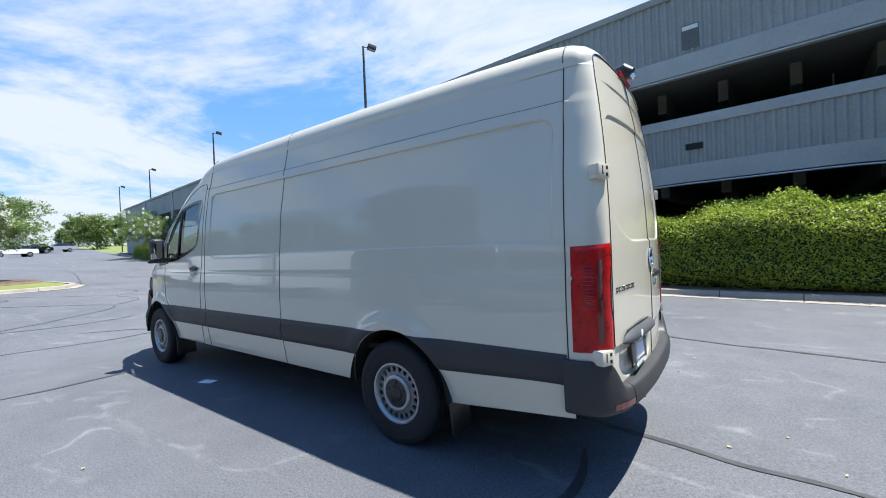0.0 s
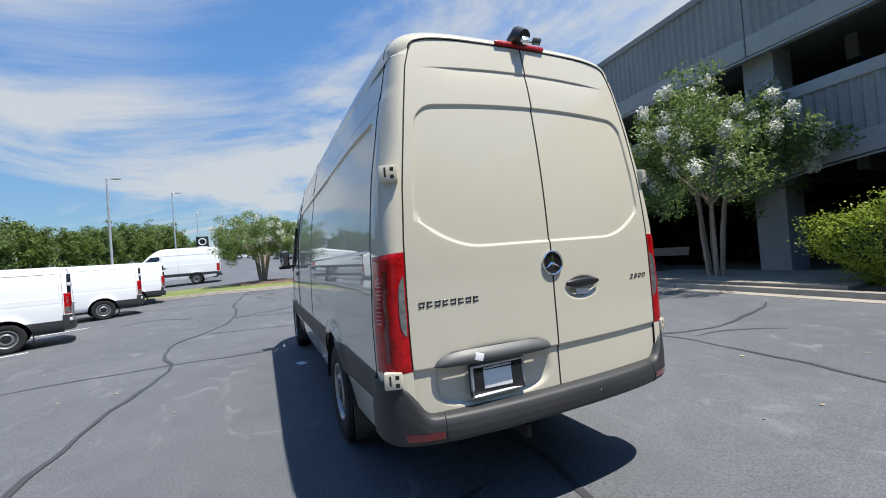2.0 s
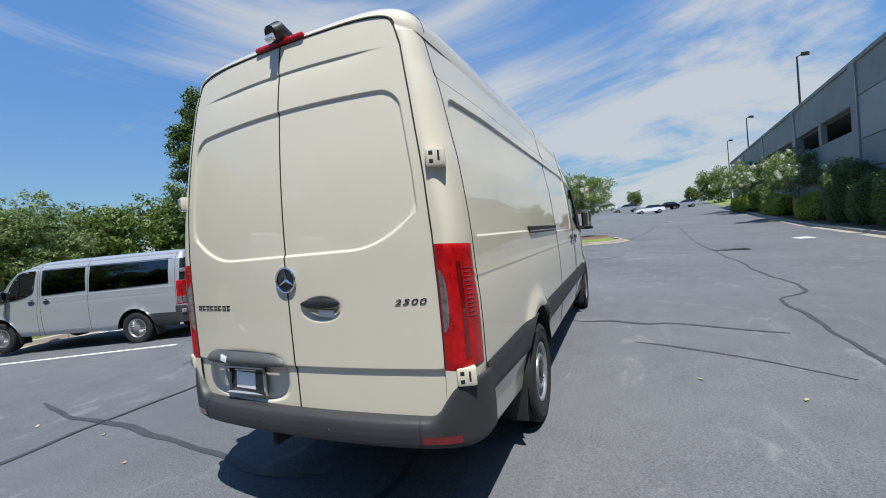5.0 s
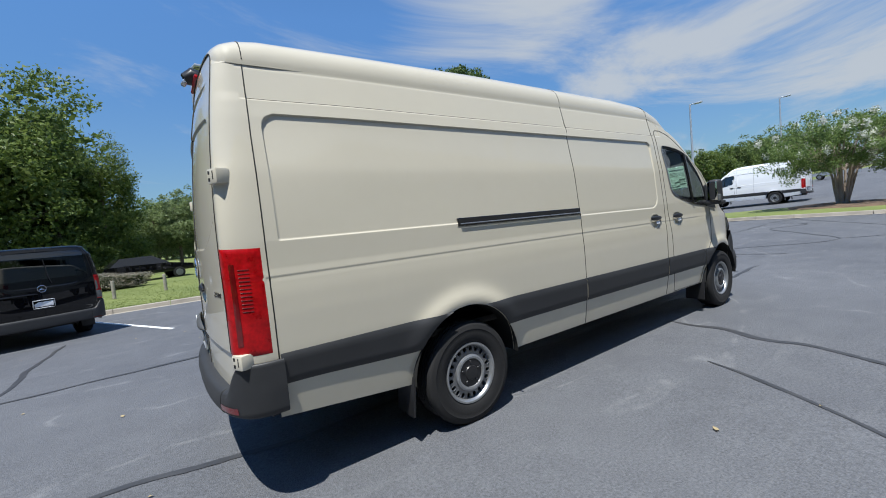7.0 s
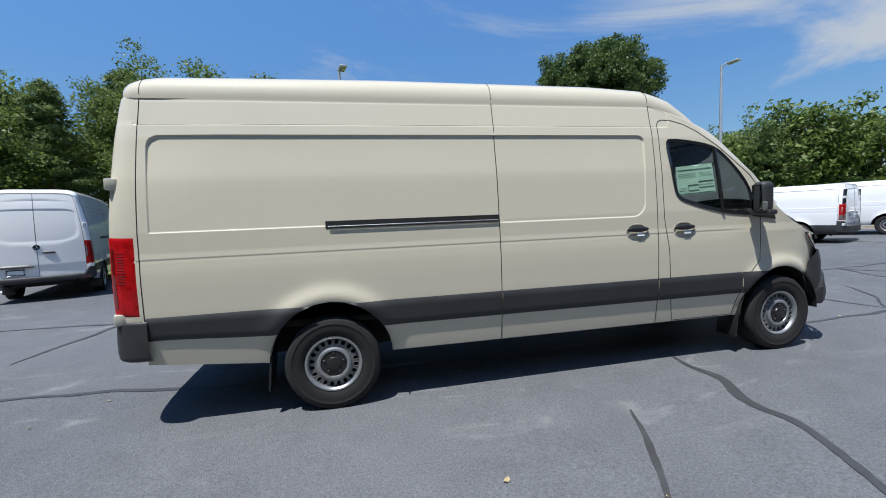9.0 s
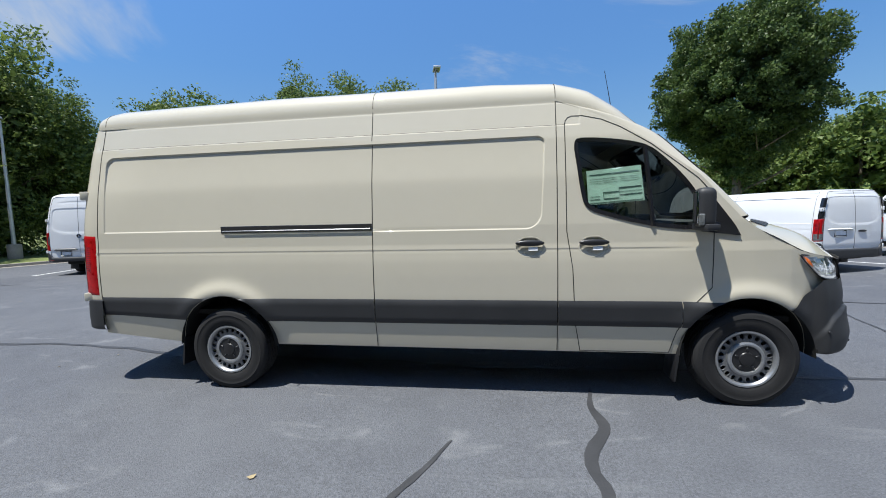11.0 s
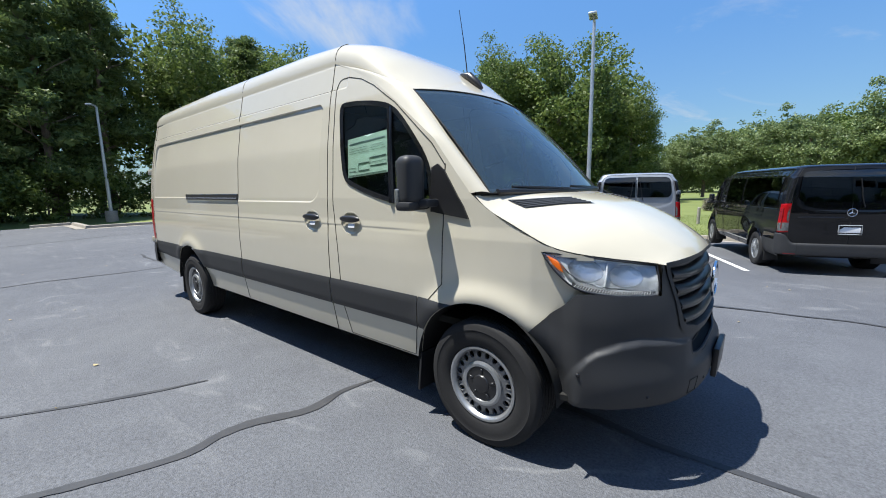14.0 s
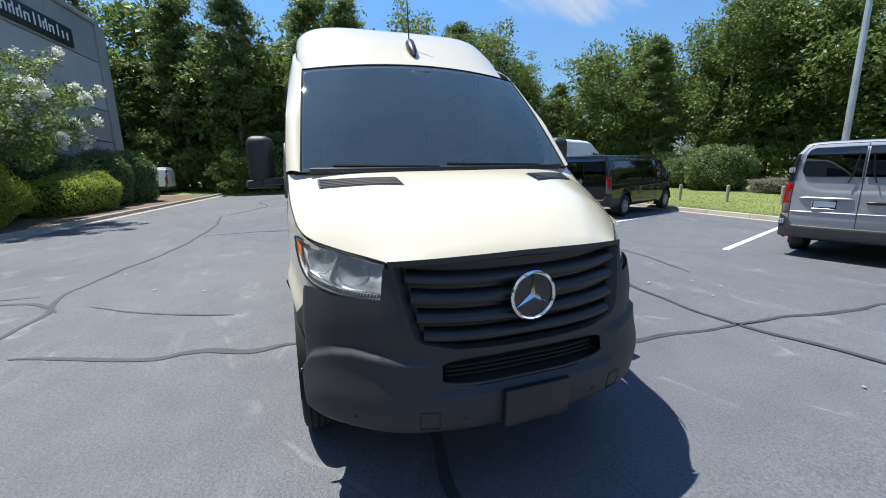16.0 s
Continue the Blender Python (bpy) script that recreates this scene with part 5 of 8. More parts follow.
    for k, t in enumerate((0.13, 0.36, 0.60, 0.83)):
        def slat(u, w, t=t):
            s = (u * 2 - 1) * (gr_edge(t) - 0.012)
            sag = 0.016 * (1 - (s / 0.4) ** 2) * (-1)
            prof = ((0.0, -0.042, 0.034), (0.25, -0.016, 0.030), (0.5, 0.004, 0.010), (0.65, 0.006, -0.004), (0.8, -0.004, -0.016), (1.0, -0.042, -0.020))
            o = np.interp(w, [q[0] for q in prof], [q[1] for q in prof])
            dz = np.interp(w, [q[0] for q in prof], [q[2] for q in prof])
            return warp(*front(s, gz_at(t) + float(dz) + sag, float(o)))
        v, f = sheet(40, 10, slat)
        add("grille_slat", (v, [q[::-1] for q in f]), TRIM, gl, sharp=50)
    c = warp(5.292, 0.0, 0.945)
    emblem(gl, c, 0.096 if not small else 0.09, 1)
    # headlights
    for side in (-1, 1):
        HT = [(4.655, 0.888, 1.160), (4.80, 0.815, 1.143), (4.95, 0.702, 1.118), (5.04, 0.620, 1.101), (5.100, 0.560, 1.088)]
        HB = [(4.655, 0.890, 1.152), (4.74, 0.880, 1.055), (4.83, 0.846, 0.985), (4.96, 0.760, 0.955), (5.06, 0.665, 0.948), (5.125, 0.580, 0.946)]

        def hl(u, t, o=0.0, side=side, m=0.0):
            a, b = curve_at(HT, m + u * (1 - 2 * m)), curve_at(HB, m + u * (1 - 2 * m))
            p = a.lerp(b, m + t * (1 - 2 * m))
            k = math.sin(math.pi * t) * 0.012 + o
            return warp(p.x + k * 0.75, (p.y + k * 0.65) * side, p.z)
        h = new("headlight")
        h.parent = parent
        v, f = sheet(24, 12, hl)
        lens = add("lens_cover", (v, f if side > 0 else [q[::-1] for q in f]), LAMP_GLASS, h, sharp=80)
        lens.visible_shadow = False
        bowls = ((0.40, 0.40, 0.150, 0.34), (0.73, 0.42, 0.150, 0.34))

        def deep(u, t):
            """How far the housing lies behind the cover."""
            o = -0.004 - 0.016 * min(1.0, 9 * min(t, 1 - t)) * min(1.0, 12 * min(u, 1 - u))
            for uc, tc, ru, rt in bowls:
                o -= 0.014 * max(0.0, 1 - ((u - uc) / ru) ** 2 - ((t - tc) / rt) ** 2)
            return o
        flip_ = 1 if side > 0 else -1
        v, f = sheet(48 if hero else 16, 24 if hero else 8, lambda u, t: hl(u, t, deep(u, t)))
        add("housing", (v, [q[::flip_] for q in f]), LAMP_SILVER, h)
        ring = [hl(i / 20, 0.0, 0.002) for i in range(21)] + [hl(1.0, i / 6, 0.002) for i in range(1, 7)] + [hl(1 - i / 20, 1.0, 0.002) for i in range(1, 20)]
        add("lamp_seal", tube(ring, 0.005, 6, True), TRIM, h)
        v, f = sheet(8, 8, lambda u, t: hl(0.055 + 0.06 * t + (0.10 + 0.02 * t) * u, 0.36 + 0.42 * t, -0.006))
        add("turn_signal", (v, [q[::flip_] for q in f]), AMBER, h)
        if hero:
            for uc, tc, ru, rt in bowls:
                v, f = sheet(28, 8, lambda w, r: hl(uc + 0.94 * ru * r * math.cos(2 * math.pi * w), tc + 0.94 * rt * r * math.sin(2 * math.pi * w), 0.003 + deep(uc + 0.94 * ru * r * math.cos(2 * math.pi * w), tc + 0.94 * rt * r * math.sin(2 * math.pi * w))))
                add("reflector_bowl", (v, [q[::-flip_] for q in f]), REFLECTOR, h)
            # the bright trim under the bowls, and the ribbed band along the lower edge
            add("lamp_strip", tube([hl(u, t, -0.010) for u, t in ((0.13, 0.22), (0.19, 0.45), (0.26, 0.66), (0.36, 0.76), (0.55, 0.80), (0.75, 0.82), (0.96, 0.83))], 0.0045, 6), CHROME, h)
            add("lamp_divider", tube([hl(0.565, t, -0.012) for t in (0.10, 0.4, 0.76)], 0.0055, 6), LAMP_SILVER, h)
            v, f = sheet(20, 3, lambda u, t: hl(0.33 + 0.64 * u, 0.86 + 0.11 * t, -0.009))
            add("ribbed_band", (v, [q[::flip_] for q in f]), SATIN_GREY, h)
            for k in range(30):
                add("band_rib", tube([hl(0.36 + 0.02 * k, 0.86, -0.007), hl(0.352 + 0.02 * k, 0.97, -0.007)], 0.0022, 4), LAMP_SILVER, h)

    # door mirrors
    for side in (-1, 1):
        mr = new("door_mirror")
        mr.parent = parent
        k = 1.0 if not small else 0.78
        c = warp(3.925, 1.052, 1.512)
        add("mirror_housing", rbox((c[0], c[1] * side, c[2] + 0.01), (0.125 * k, 0.140 * k, 0.285 * k), 0.056, (0, 0, 10 * side), 6), PLASTIC if hero else TRIM, mr)
        add("mirror_arm", join(rbox((c[0] + 0.045, (c[1] - 0.11 * k) * side, c[2] - 0.115 * k), (0.12, 0.22, 0.045), 0.018, (0, 0, -6 * side)), rbox((c[0] + 0.01, c[1] * side, c[2] - 0.13 * k), (0.10, 0.19, 0.05), 0.02, (0, 0, -8 * side))), PLASTIC, mr)
        add("mirror_glass", rbox((c[0] - 0.056 * k, (c[1] - 0.010) * side, c[2] + 0.012), (0.008, 0.118 * k, 0.225 * k), 0.003, (0, 0, 10 * side)), MIRROR, mr)
        if hero:
            add("signal_lens", rbox((c[0] - 0.045, (c[1] + 0.060) * side, c[2] - 0.075), (0.040, 0.022, 0.085), 0.009, (0, 0, 10 * side), 3), CLEAR_LENS, mr)
        tri = [(3.965, 1.345), (4.235, 1.310), (4.20, 1.38), (4.06, 1.58), (4.01, 1.62), (3.965, 1.60)]
        tv = [on_side(px, pz, side, warp, 0.012) for px, pz in dense(tri, 0.04, True)]
        tc_ = tuple(sum(p[j] for p in tv) / len(tv) for j in range(3))
        nn = len(tv)
        base = [on_side(px, pz, side, warp, -0.002) for px, pz in dense(tri, 0.04, True)]
        tf = [(i, (i + 1) % nn, nn) for i in range(nn)] + [(i, nn + 1 + i, nn + 1 + (i + 1) % nn, (i + 1) % nn) for i in range(nn)]
        add("mirror_base", (tv + [tc_] + base, tf if side < 0 else [q[::-1] for q in tf]), TRIM, mr, sharp=30)

    # underside
    a, b = warp(-1.30, 0.80, 0.36), warp(4.85, 0.80, 0.56)
    add("underbody", rbox(((a[0] + b[0]) / 2, 0, (a[2] + b[2]) / 2 + 0.02), (b[0] - a[0], 1.02, b[2] - a[2]), 0.03), SEAM, parent)
    add("floor_pan", rbox(((a[0] + b[0]) / 2 - 0.15, 0, b[2] + 0.10), (b[0] - a[0] - 0.1, 1.64, 0.05), 0.01), SEAM, parent)

    # cabin
    d = warp(4.12, 0, 1.33)
    add("dashboard", join(rbox((d[0], 0, d[2]), (0.50, 1.56, 0.16), 0.05), rbox((d[0] - 0.20, 0, d[2] - 0.18), (0.22, 1.50, 0.34), 0.05)), CABIN, parent)
    if hero:
        add("instrument_hood", rbox((3.94, 0.40, 1.43), (0.24, 0.36, 0.08), 0.035), CABIN, parent)
        wc = Vector((3.72, 0.40, 1.36))
        ringp = [wc + Vector((0.075 * math.sin(q), 0.195 * math.cos(q), 0.18 * math.sin(q))) for q in np.linspace(0, 2 * math.pi, 32, endpoint=False)]
        st = new("steering_wheel")
        st.parent = parent
        add("wheel_rim", tube(ringp, 0.016, 8, True), CABIN, st)
        add("wheel_boss", rbox(tuple(wc), (0.06, 0.16, 0.12), 0.025, (0, 22, 0)), CABIN, st)
        add("wheel_spoke", join(rbox(tuple(wc), (0.02, 0.36, 0.035), 0.008), rbox(tuple(wc + Vector((-0.03, 0, -0.09))), (0.02, 0.04, 0.16), 0.008, (0, 22, 0))), CABIN, st)
        for y in (-0.42, 0.42):
            se = new("cab_seat")
            se.parent = parent
            add("seat_cushion", rbox((3.30, y, 0.98), (0.52, 0.50, 0.16), 0.06, (0, -6, 0)), CLOTH, se)
            add("seat_back", rbox((3.03, y, 1.34), (0.15, 0.48, 0.66), 0.06, (0, -10, 0)), CLOTH, se)
            add("headrest", rbox((2.985, y, 1.76), (0.11, 0.26, 0.18), 0.05, (0, -8, 0)), CLOTH, se)
        add("cab_bulkhead", rbox((2.90, 0, 1.32), (0.03, 1.62, 1.50), 0.01), CABIN, parent)
        add("cab_headliner", rbox((3.25, 0, 2.24), (0.65, 1.46, 0.04), 0.01, (0, 14, 0)), CABIN, parent)
        # window sheet in the passenger pane, with rows of print
        ss = new("price_sheet")
        ss.parent = parent
        q = [on_side(px, pz, -1, warp, -0.012) for px, pz in ((3.157, 1.562), (3.572, 1.590), (3.547, 1.862), (3.144, 1.828))]
        add("sheet", (q, [(0, 1, 2, 3)]), STICKER, ss, smooth=False)

        def sp(a, b):
            lo, hi_ = Vector(q[0]).lerp(Vector(q[1]), a), Vector(q[3]).lerp(Vector(q[2]), a)
            return lo.lerp(hi_, b) + Vector((0, -0.002, 0))
        for a0, a1, b0, b1 in ((0.03, 0.97, 0.03, 0.05), (0.28, 0.56, 0.30, 0.335), (0.57, 0.97, 0.40, 0.435), (0.57, 0.97, 0.20, 0.23), (0.28, 0.56, 0.12, 0.15), (0.04, 0.22, 0.13, 0.15), (0.04, 0.22, 0.22, 0.235), (0.57, 0.97, 0.30, 0.31), (0.05, 0.55, 0.60, 0.61), (0.05, 0.50, 0.66, 0.67), (0.05, 0.52, 0.72, 0.73), (0.60, 0.95, 0.66, 0.67), (0.60, 0.93, 0.72, 0.73), (0.60, 0.95, 0.60, 0.61), (0.05, 0.95, 0.84, 0.87), (0.28, 0.29, 0.12, 0.335), (0.57, 0.575, 0.20, 0.43)):
            add("print_bar", ([sp(a0, b0), sp(a1, b0), sp(a1, b1), sp(a0, b1)], [(0, 1, 2, 3)]), INK, ss, smooth=False)
        # wipers
        for ya, yb in ((0.60, -0.05), (-0.10, -0.68)):
            pts = [shield(0.5 + y / 1.70, 0.014 + 0.02 * k, 0.016) for k, y in zip(np.linspace(0, 1, 10), np.linspace(ya, yb, 10))]
            add("wiper", tube(pts, 0.009, 6), TRIM, parent)
        add("scuttle", tube([shield(u, 0.005, 0.004) for u in np.linspace(0.03, 0.97, 24)], 0.018, 8), TRIM, parent)
        add("sensor_box", rbox(shield(0.5, 0.93, -0.03), (0.05, 0.14, 0.06), 0.015, (0, 45, 0)), TRIM, parent)
        # aerial
        an = new("roof_aerial")
        an.parent = parent
        add("aerial_foot", tube([(3.50, 0, 2.37), (3.58, 0, 2.345), (3.66, 0, 2.275), (3.70, 0, 2.235)], [0.012, 0.034, 0.030, 0.012], 10), TRIM, an)
        add("aerial_rod", tube([(3.56, 0, 2.37), (3.53, 0.005, 2.58), (3.48, 0.01, 2.86)], [0.005, 0.004, 0.0025], 6), TRIM, an)
    return parent


hero = empty("cargo_van", "beige high-roof cargo van with dark grey plastic trim on asphalt", "van")
van(hero, BEIGE, same, 0.028, hero=True)

# ---- ground, lot, kerbs ----
RISE_LEFT = [(5.5, 0), (8, 0.05), (12, 0.15), (16, 0.27), (20, 0.40), (25, 0.58), (30, 0.80), (40, 1.4), (75, 3.3), (130, 6.2)]
RISE_RIGHT = [(12, 0), (26, 0.25), (40, 0.8), (75, 2.4), (130, 5.2)]


def lot_z(x, y):
    """The lot falls gently to the left, and climbs ahead."""
    k = smooth01(-7, 1, y)
    dip = -0.036 * smooth01(3.9, -0.2, x) * smooth01(0.9, -0.9, y) * smooth01(-9, -5, y)
    return dip - 0.03 * min(max(0.0, y - 3.0), 10.0) + lerp_table(RISE_LEFT, x) * k + lerp_table(RISE_RIGHT, x) * (1 - k)


def right_kerb(x):
    return -8.10 - 0.115 * x


LEFT_KERB, BACK_KERB = 12.1, -20.8
XS = lines(-20, 60, 2.0) + [66, 74, 84, 96, 110, 130]
XS = sorted(set([-700, -400, -200, -120, -80, -60, -48, -40, -34, -30, -27, -24, -22] + XS + [160, 200, 260, 400, 700]))
YS = sorted(set([-700, -400, -200, -120, -80, -60, -44, -34, -28, -24, -20] + lines(-18, 40, 2.0) + [46, 54, 64, 80, 110, 160, 240, 400, 700]))


def in_lot(x, y, m=0.0):
    return y > right_kerb(x) + m and x > BACK_KERB + m and y < LEFT_KERB - m and not (x < -17.3 + m and y > 0.7 - m)


def land(u, t):
    x, y = XS[round(u * (len(XS) - 1))], YS[round(t * (len(YS) - 1))]
    z = lot_z(min(x, 130), min(y, 16))
    if x < BACK_KERB - 2 or y > LEFT_KERB + 1.5 or y < right_kerb(x) - 1.5 or (x < -19 and y > 2):
        return (x, y, z + 0.10 + (0.004 * max(0, y - 20) if y < 120 else 0.4))
    return (x, y, z - 0.10)


v, f = sheet(len(XS) - 1, len(YS) - 1, land)
ground = tagged(add("ground", (v, f), GRASS_SOIL), "mown green lawn reaching to the woods", kind="structure")


def lot_sheet():
    xs = lines(BACK_KERB, 40, 1.2) + [44, 50, 58, 70, 85, 100, 130, 160]
    v, f = [], []
    n = 26
    for x in xs:
        y0 = right_kerb(x)
        y1 = 0.7 if x < -17.3 else (LEFT_KERB if x < 37 else LEFT_KERB + min(40, (x - 37) * 3))
        for j in range(n + 1):
            y = y0 + (y1 - y0) * j / n
            v.append((x, y, lot_z(x, y)))
    w = n + 1
    f = [(i * w + j, (i + 1) * w + j, (i + 1) * w + j + 1, i * w + j + 1) for i in range(len(xs) - 1) for j in range(n)]
    return v, f


road = tagged(add("road", lot_sheet(), ASPHALT), "worn blue-grey asphalt of a parking lot", kind="structure")


def kerb_run(points, name="kerb", width=0.18, height=0.13, gutter=0.32):
    """A kerb of separate stones along points; the land lies to the left of the way."""
    pts = dense(points, 1.4)
    run = tagged(new(name), "pale concrete kerb along the lot", kind="structure")
    for a, b in zip(pts, pts[1:]):
        d = Vector((b[0] - a[0], b[1] - a[1], 0))
        L = d.length
        d.normalize()
        nrm = Vector((-d.y, d.x, 0))
        za, zb = lot_z(*a), lot_z(*b)
        prof = [(-gutter, 0.004), (-0.02, 0.010), (-0.012, 0.04), (0.012, height - 0.012), (0.035, height), (width, height), (width, -0.15)]
        g = 0.008 / L
        v = []
        for q, z0 in ((g, za), (1 - g, zb)):
            p = Vector((a[0], a[1], 0)).lerp(Vector((b[0], b[1], 0)), q)
            v += [(p.x + nrm.x * o, p.y + nrm.y * o, z0 + h) for o, h in prof]
        m = len(prof)
        f = [(i, i + 1, m + i + 1, m + i) for i in range(m - 1)] + [tuple(range(m)), tuple(range(2 * m - 1, m - 1, -1))]
        add("kerb_stone", (v, f), KERB, run, smooth=False)
    return run


kerb_run([(70, right_kerb(70)), (BACK_KERB - 2, right_kerb(BACK_KERB - 2))], "kerb_right")
kerb_run([(-17.3, LEFT_KERB), (36.5, LEFT_KERB)], "kerb_left")
kerb_run([(-17.3, 0.7), (-17.3, LEFT_KERB)], "kerb_back_left")
kerb_run([(BACK_KERB, 0.7), (-17.3, 0.7)], "kerb_back_step")
kerb_run([(BACK_KERB, right_kerb(BACK_KERB) + 5), (BACK_KERB, 0.7)], "kerb_back")


def slab(name, outline, z_of, mat, label, height):
    """A low flat bed with sloping edges, filled from an outline."""
    v = [(x, y, z_of(x, y)) for x, y in outline]
    n = len(v)
    cx, cy = sum(p[0] for p in outline) / n, sum(p[1] for p in outline) / n
    inner = [(cx + (x - cx) * 0.93, cy + (y - cy) * 0.93) for x, y in outline]
    mid = [(cx + (x - cx) * 0.5, cy + (y - cy) * 0.5) for x, y in outline]
    v += [(x, y, z_of(x, y) + height) for x, y in inner] + [(x, y, z_of(x, y) + height * 1.15) for x, y in mid] + [(cx, cy, z_of(cx, cy) + height * 1.2)]
    f = [(k * n + i, k * n + (i + 1) % n, (k + 1) * n + (i + 1) % n, (k + 1) * n + i) for k in range(2) for i in range(n)] + [(2 * n + i, 2 * n + (i + 1) % n, 3 * n) for i in range(n)]
    return tagged(add(name, (v, f), mat), label, kind="structure")


# planting bed between the kerb and the garage
bed = [(x, right_kerb(x) - 0.16) for x in np.linspace(-21, 72, 60)] + [(x, right_kerb(x) - 4.2) for x in np.linspace(72, -21, 60)]
bv = [(x, y, lot_z(x, y) + 0.13) for x, y in bed[:60]] + [(x, y, lot_z(x, y) + 0.20) for x, y in bed[60:]]
tagged(add("planting_bed", (bv, [(i, i + 1, 118 - i, 119 - i) for i in range(59)]), MULCH), "brown mulch bed under the hedges", kind="structure")
# the paved apron before the garage bay
ap = [(0.4, right_kerb(0.4) - 0.2), (6.6, right_kerb(6.6) - 0.2), (6.3, -12.0), (0.2, -11.4)]
tagged(add("garage_apron", ([(x, y, 0.20) for x, y in ap] + [(x, y, -0.1) for x, y in ap], [(0, 1, 2, 3)] + [(i, 4 + i, 4 + (i + 1) % 4, (i + 1) % 4) for i in range(4)]), KERB, smooth=False), "stained concrete apron", kind="structure")
# island ahead with a shrub tree
isl = [(19.7, -1.0), (19.4, -0.2), (19.3, 2.0), (20, 4.8), (20.7, 7.0), (21.9, 10.5), (22.7, 12.6), (25.7, 12.6), (24.5, 7.0), (24.3, 3.0), (24.1, 0.2), (22.7, -1.2), (21.1, -1.6)]
slab("island_lawn", isl, lambda x, y: lot_z(x, y) + 0.02, GRASS_SOIL, "grass island in the lot", 0.12)
kerb_run([(24.1, 0.2), (22.7, -1.25), (21.1, -1.65), (19.7, -1.05), (19.35, -0.2), (19.25, 2.0), (19.95, 4.8), (20.65, 7.0), (21.85, 10.5), (22.7, 12.6)][::-1], "kerb_island")
slab("island_mulch", [(23.0 + 1.9 * math.cos(a), 1.1 + 2.1 * math.sin(a)) for a in np.linspace(0, 2 * math.pi, 18, endpoint=False)], lambda x, y: lot_z(x, y) + 0.10, MULCH, "brown mulch under the shrub tree", 0.09)

# painted stall lines, all at one slant
STALL = Vector((-0.366, 0.930, 0))


def strip(points, width, mat, lift, parent, name, wobble=0.0, seed=1):
    """A ribbon painted or poured on the lot, of uneven width."""
    rng = random.Random(seed)
    if wobble:
        run = sum(math.dist(a, b) for a, b in zip(points, points[1:]))
        n = max(4, int(run / 0.06))
        pts = [tuple(curve_at([(p[0], p[1], 0) for p in points], i / n))[:2] for i in range(n + 1)]
    else:
        pts = dense(points, 0.6)
    v, f = [], []
    ph = [rng.uniform(0, 6.28) for _ in range(4)]
    for i, p in enumerate(pts):
        a, b = pts[max(0, i - 1)], pts[min(len(pts) - 1, i + 1)]
        d = Vector((b[0] - a[0], b[1] - a[1], 0)).normalized()
        nrm = Vector((-d.y, d.x, 0))
        s = i * 0.06
        off = wobble * (0.55 * math.sin(1.7 * s + ph[0]) + 0.3 * math.sin(4.1 * s + ph[1]) + 0.15 * math.sin(9.3 * s + ph[2])) if wobble else 0.0
        w = width * (1.0 + ((0.20 if width > 0.05 else 0.32) * math.sin(2.9 * s + ph[3]) + 0.13 * rng.uniform(-1, 1) if wobble else 0.0)) / 2
        if wobble:
            w *= min(1.0, 0.25 + i / 12, 0.25 + (len(pts) - 1 - i) / 12)
        for k in (-1, 1):
            x, y = p[0] + nrm.x * (off + k * w), p[1] + nrm.y * (off + k * w)
            v.append((x, y, lot_z(x, y) + lift))
    f = [(2 * i, 2 * i + 1, 2 * i + 3, 2 * i + 2) for i in range(len(pts) - 1)]
    f = [q[::-1] for q in f]
    ob = add(name, (v, f), mat, parent, smooth=False)
    return ob


stalls = tagged(new("stall_lines"), "white painted stall lines", kind="structure")
for x in (-12.1, -8.65, -5.2, -1.75, 1.7, 5.2, 8.75, 12.3, 15.8, 19.3, 22.8):
    strip([(x, 6.25), (x + STALL.x * 5.9, 6.25 + STALL.y * 5.9)], 0.10, LINE_PAINT, 0.005, stalls, "stall_line")

